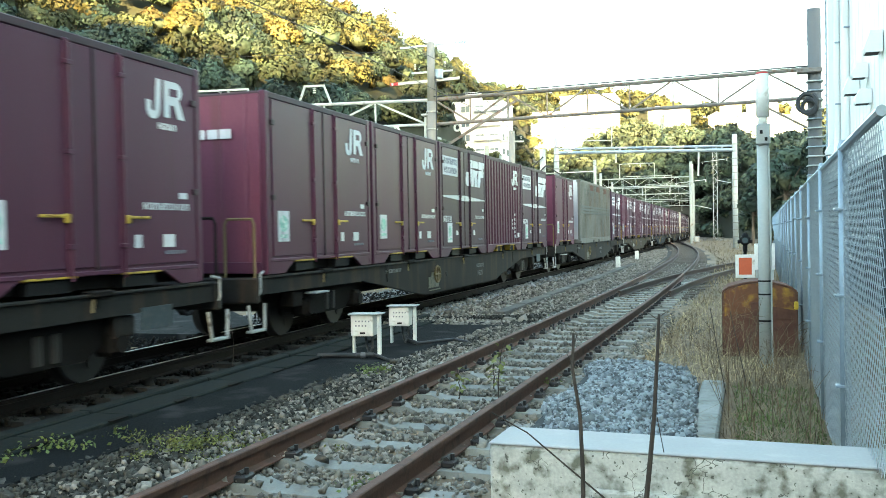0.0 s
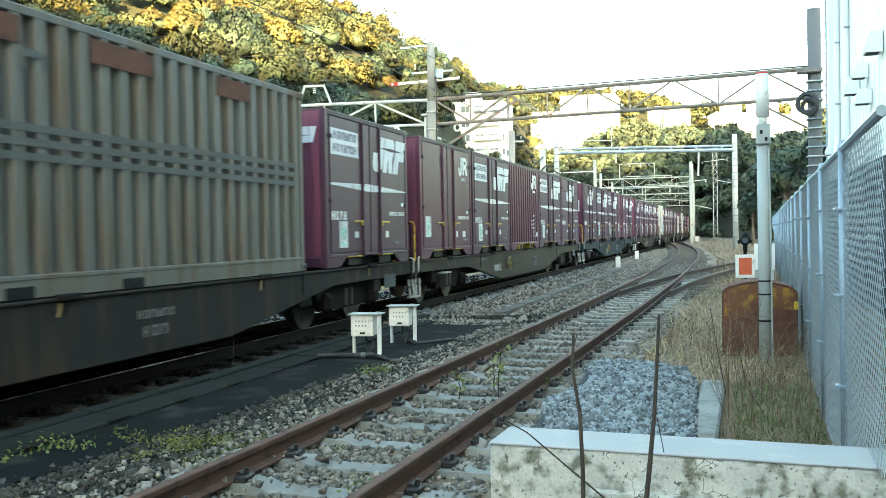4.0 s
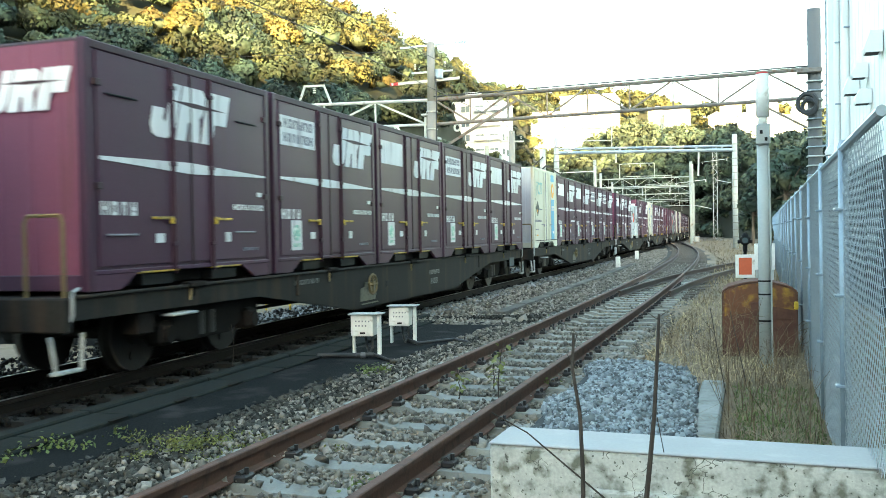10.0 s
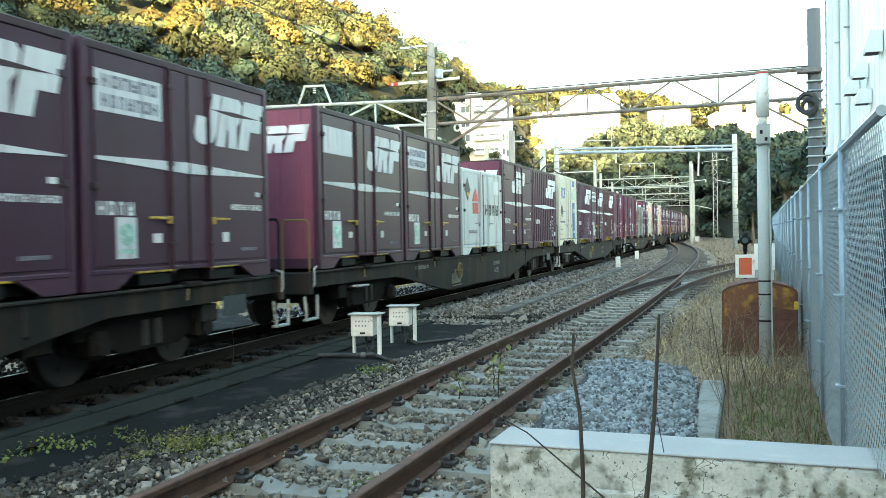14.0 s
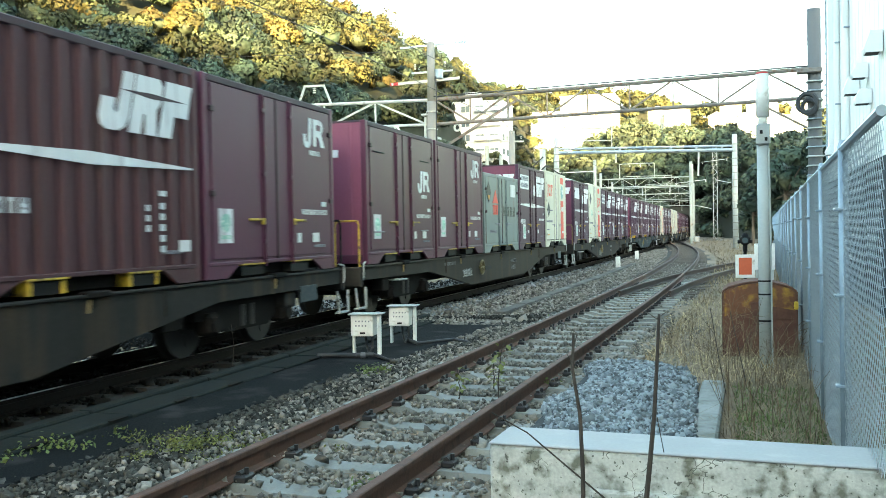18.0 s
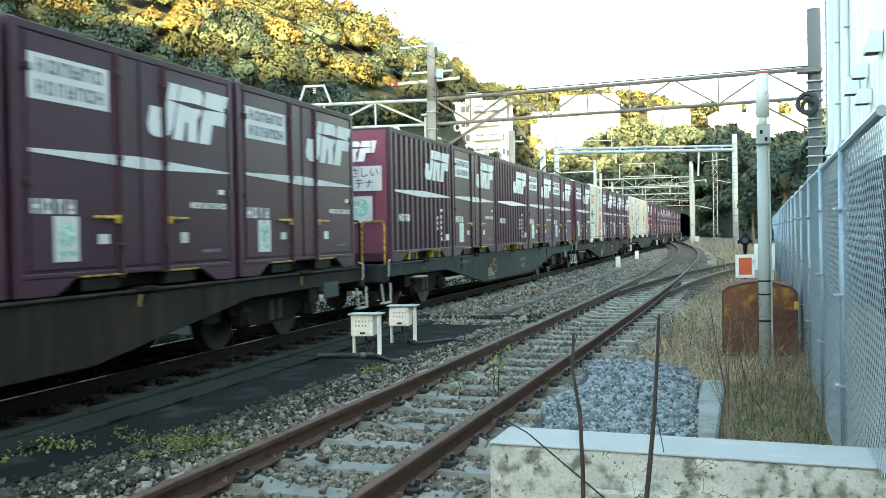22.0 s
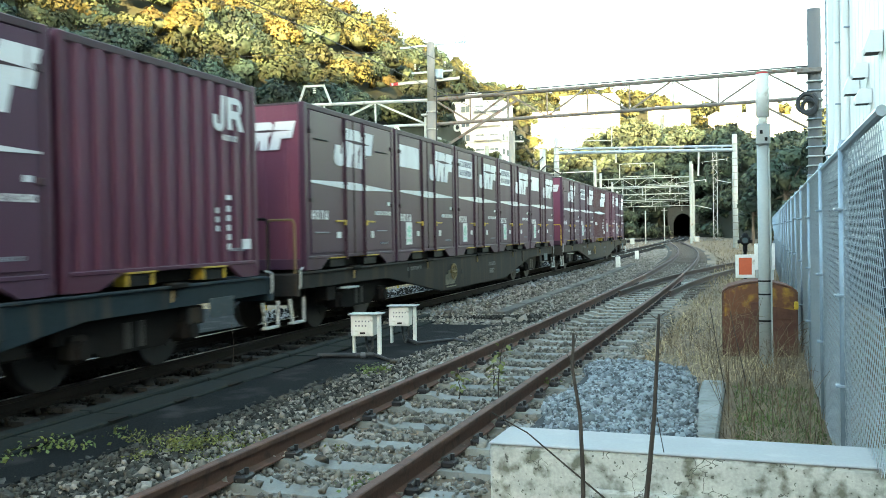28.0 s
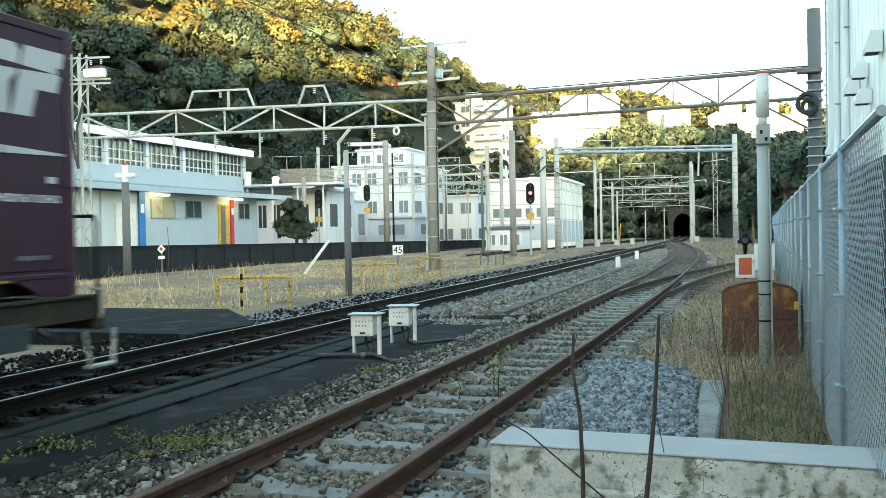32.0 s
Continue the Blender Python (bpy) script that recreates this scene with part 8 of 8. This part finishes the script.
def wagon(kind):
    """A bogie flat wagon; local origin on rail level at the leading container's front."""
    m = {"grey": FRAME_GREY, "brown": FRAME_BROWN, "blue": FRAME_BLUE}[kind]
    names = {"grey": "grimy grey-black container flat wagon with deep centre sill", "brown": "dusty brown container flat wagon with deep centre sill", "blue": "grimy blue container flat wagon with deep centre sill"}
    t = thing("flat_wagon", names[kind], "wagon", group="wagons of the freight train")
    c = (4 * BOX_PITCH + BOX_LEN) / 2
    a, b = -.32, 2 * c + .32
    poly = [(a, .955), (b, .955), (b, .74), (c + 6.1, .72), (c + 2.95, .27), (c - 2.95, .27), (c - 6.1, .72), (a, .74)]
    for sx in (-1, 1):
        part("side_sill", Geo().prism(poly, "x", sx * 1.16 - .05, sx * 1.16 + .05), m, t)
        part("sill_lip", Geo().box((sx * 1.19, c, .965), (.10, 2 * c + .4, .035), ch=.008), m, t)
        # stiffeners of the sill
        for y in (c - 5.0, c + 5.0):
            part("sill_stiffener", Geo().box((sx * 1.215, y, .80), (.03, .07, .30), ch=.008), m, t)
        g = print_row(c + 1.05, c + 1.75, .66, .75, 6, sx * 1.213)
        h = print_row(c + 1.12, c + 1.62, .46, .58, 3, sx * 1.213)
        part("marking", g.add(h.v, h.f), FRAME_MARK, t)
        part("marking", print_row(c - 5.1, c - 4.25, .80, .87, 5, sx * 1.213), FRAME_MARK, t)
        if kind == "brown":
            part("drain_slot", Geo().prism(arc(c - 1.65, .61, .05, 90, 270, 6) + arc(c - 1.15, .61, .05, -90, 90, 6), "x", sx * 1.213 - .003, sx * 1.213 + .003), BLACK, t)
        else:
            part("drain_slot", Geo().box((sx * 1.213, c - 1.38, .62), (.006, .15, .10)), BLACK, t)
            part("mark_panel", Geo().prism([(c - 2.68, .38), (c - 2.0, .38), (c - 1.96, .48), (c - 1.9, .70), (c - 2.45, .70), (c - 2.48, .62), (c - 2.66, .60)], "x", sx * 1.216 - .003, sx * 1.216 + .003), FRAME_PANEL, t, "faded cream panel")
            part("panel_line", Geo().box((sx * 1.216, c - 2.25, .33), (.006, .75, .022)), FRAME_PANEL, t)
        for k in range(5):
            lc = Geo().box((sx * 1.2, k * BOX_PITCH + 1.855, .975), (.14, .34, .07), ch=.015)
            lc.box((sx * 1.225, k * BOX_PITCH + 1.80, .91), (.03, .05, .14), ch=.01)
            part("container_lock", lc, UNDER, t)
            part("lock_lever", Geo().beam((sx * 1.235, k * BOX_PITCH + 1.74, .93), (sx * 1.25, k * BOX_PITCH + 1.70, .80), .028, .012), BRASS, t, "dull yellow lock lever")
    if kind == "brown":
        o = words("突放禁止", .20, FRAME_WHITE, t, "lettering", pose(1.215, c - 3.3, .56, 90, 0, 90))
        o["label"] = "white painted lettering"
    part("deck", Geo().box((0, c, .93), (2.2, 2 * c + .3, .06)), UNDER, t)
    part("centre_sill", Geo().prism([(a, .86), (b, .86), (b, .60), (c + 5.2, .60), (c + 3.6, .40), (c - 3.6, .40), (c - 5.2, .60), (a, .60)], "x", -.2, .2), UNDER, t)
    for y, s in ((a, -1), (b, 1)):
        part("end_beam", Geo().box((0, y, .80), (2.5, .12, .34), ch=.02), m, t)
        part("coupler", Geo().box((0, y + s * .25, .86), (.26, .46, .24), ch=.05).box((.02, y + s * .40, .86), (.38, .18, .30), ch=.07), UNDER, t)
        part("brake_hose", Geo().path([(.35, y, .75), (.36, y + s * .12, .58), (.34, y + s * .28, .50), (.30, y + s * .38, .60)], .025), RUBBER, t)
        for sx in (-1, 1):
            x = sx * 1.235
            st = part("step", Geo().box((sx * 1.21, y, .27), (.09, .38, .035), ch=.008), STEP_PALE, t, "pale worn foot step")
            for q in (-.17, .17):
                part("step_hanger", Geo().beam((x - sx * .02, y + q * 1.3, .62), (x, y + q, .26), .04, .025), STEP_PALE, st)
            part("hand_loop", Geo().path([(x, y - s * .03, .74), (x + sx * .03, y - s * .03, .80), (x + sx * .03, y - s * .03, 1.02), (x, y - s * .16, 1.05)], .017), STEP_PALE, t)
            part("grab_rail", Geo().path([(sx * 1.2, y, .95), (sx * 1.2, y, 1.68), (sx * 1.17, y, 1.75), (sx * .80, y, 1.75), (sx * .76, y, 1.68), (sx * .76, y, .95)], .019), YELLOW if s < 0 and kind != "grey" else (BRASS if s < 0 else UNDER), t)
    hw = part("hand_wheel", Geo().ring((1.30, c - 2.95 + .65, .66), (1, 0, 0), .17, .02), BRASS, t, "dull yellow hand brake wheel")
    part("spoke", Geo().beam((1.30, c - 2.3, .48), (1.30, c - 2.3, .84), .025).beam((1.30, c - 2.48, .66), (1.30, c - 2.12, .66), .025).tube((1.22, c - 2.3, .66), (1.32, c - 2.3, .66), .04), BRASS, hw)
    for sx in (-1, 1):
        for k, (y, w, h) in enumerate(((c + 5.2, .4, .3), (c + 8.1, .34, .22), (c - 8.5, .3, .24))):
            part("equipment_box", Geo().box((sx * 1.05, y, .60), (.22, w, h), ch=.02), FRAME_GREY if k % 2 else UNDER, t)
        part("brake_rod", Geo().tube((sx * .75, c - 6.0, .5), (sx * .75, c + 6.0, .46), .022, n=6), UNDER, t)
        part("end_placard", Geo().box((sx * 1.215, 2 * c - .92, .66), (.012, .56, .24), ch=.004), PLACARD_BLUE, t, "faded blue-grey placard")
        part("step_plate", Geo().box((sx * 1.20, 1.55, .66), (.20, .46, .03), ch=.008), STEP_PALE, t)
    part("air_tank", Geo().tube((.55, c + .6, .5), (.55, c + 1.9, .5), .16, n=12), UNDER, t)
    part("brake_cylinder", Geo().tube((.5, c - 1.6, .52), (.5, c - .9, .52), .14, n=12), UNDER, t)
    for by in (c - 7.1, c + 7.1):
        bogie = part("bogie", Geo().box((0, by, .62), (2.0, .36, .18), ch=.03).box((0, by, .78), (.7, .5, .2), ch=.04), UNDER, t)
        for sx in (-1, 1):
            x = sx * .96
            part("side_frame", Geo().prism([(by - 1.25, .50), (by - 1.25, .66), (by - .55, .74), (by + .55, .74), (by + 1.25, .66), (by + 1.25, .50), (by + .85, .46), (by + .55, .30), (by - .55, .30), (by - .85, .46)], "x", x - .06, x + .06), UNDER, bogie)
            part("spring", Geo().tube((x, by - .12, .34), (x, by - .12, .62), .09, n=10).tube((x, by + .12, .34), (x, by + .12, .62), .09, n=10), STEEL, bogie)
            for q in (-.95, .95):
                part("axle_box", Geo().box((sx * 1.0, by + q, .44), (.26, .28, .28), ch=.05).tube((sx * 1.10, by + q, .43), (sx * 1.16, by + q, .43), .10, n=12), UNDER, bogie)
            part("brake_shoe", Geo().box((sx * .58, by + .38, .44), (.1, .12, .3), ch=.03), UNDER, bogie)
        for q in (-.95, .95):
            ws = part("wheelset", Geo().tube((-.9, 0, 0), (.9, 0, 0), .07, n=10), STEEL, t)
            for sx in (-1, 1):
                w = Geo()
                w.tube((sx * .533 - .012, 0, 0), (sx * .533 + .012, 0, 0), .455, n=24).tube((sx * .54, 0, 0), (sx * .66, 0, 0), .43, .422, n=24)
                w.tube((sx * .50, 0, 0), (sx * .70, 0, 0), .13, n=12)
                for k in range(3):
                    an = k * 2.094
                    w.tube((sx * .655, .25 * math.cos(an), .25 * math.sin(an)), (sx * .672, .25 * math.cos(an), .25 * math.sin(an)), .05, n=8)
                part("wheel", w, STEEL, ws)
            ws.location = (0, by + q, .43)
    return t


LOADS = (
    ("grey", "a a a a a"), ("grey", "a a bt c bt"), ("grey", "a - LONG - bt"), ("brown", "a bt c bt b"), ("blue", "g bt bt a bn"),
    ("grey", "b bt bn bt bn"), ("grey", "SKY bn bn bt bt"), ("grey", "bn bt PALE b d"), ("grey", "BLUE d bt e a"), ("brown", "f a GREY bt RED"),
    ("grey", "bn REDB bt bt bt"), ("blue", "d bt d bt bt"), ("grey", "bt RED bt bt bt"), ("blue", "PIC PLAIN RED bn c"), ("grey", "b bn bt bt bn"),
    ("brown", "b bt e a bn"))


def build_train():
    """All wagons and boxes: each kind is built once, then copied."""
    made = {}

    def get(key, fn, arg):
        if key not in made:
            made[key] = fn(*arg)
            return made[key]
        return copy_thing(made[key], Matrix())
    for k, (paint, load) in enumerate(LOADS):
        w = get(("w", paint), wagon, (paint,))
        at = k * WAGON_PITCH + SLACK[k]
        KEYED.append((w, at, 0.0))
        for ws in [o for o in w.children if o.name.startswith("wheelset")]:
            WHEELSETS.append((ws, tuple(ws.location), at))
        for i, code in enumerate(load.split()):
            if code == "-":
                continue
            off = i * BOX_PITCH
            if code == "LONG":
                b, off = long_box(), 5.3
            elif code in ("BLUE", "SKY", "RED", "REDB", "PIC", "PLAIN"):
                b = get(code, cream_box, (code.lower(),))
            elif code in ("GREY", "PALE"):
                b = get(code, low_box, (code.lower(),))
            else:
                b = get(code, maroon_box, (code,))
            KEYED.append((b, at + off, DECK_Z - .02))


build_train()


def motions():
    """The train rolls past; the wheels turn while their wagon is close by."""
    times = [float(q) for q in range(33)]
    for ob, along, z in KEYED:
        walk(ob, [(t, on_line(along - run(t), z)) for t in times])
    frames = [k / FPS for k in range(int(32 * FPS) + 1)]
    gone = [run(t) for t in frames]
    for ws, place, at in WHEELSETS:
        near = [(t, d) for t, d in zip(frames, gone) if -2 < at + place[1] - d < 24]
        if len(near) < 3:
            continue
        rows = [(t, Matrix.Translation(place) @ Matrix.Rotation(d / .43, 4, "X")) for t, d in near]
        if near[0][0] > .2:
            rows.insert(0, (0.0, rows[0][1]))
        if near[-1][0] < 31.8:
            rows.append((32.0, rows[-1][1]))
        walk(ws, rows)


motions()
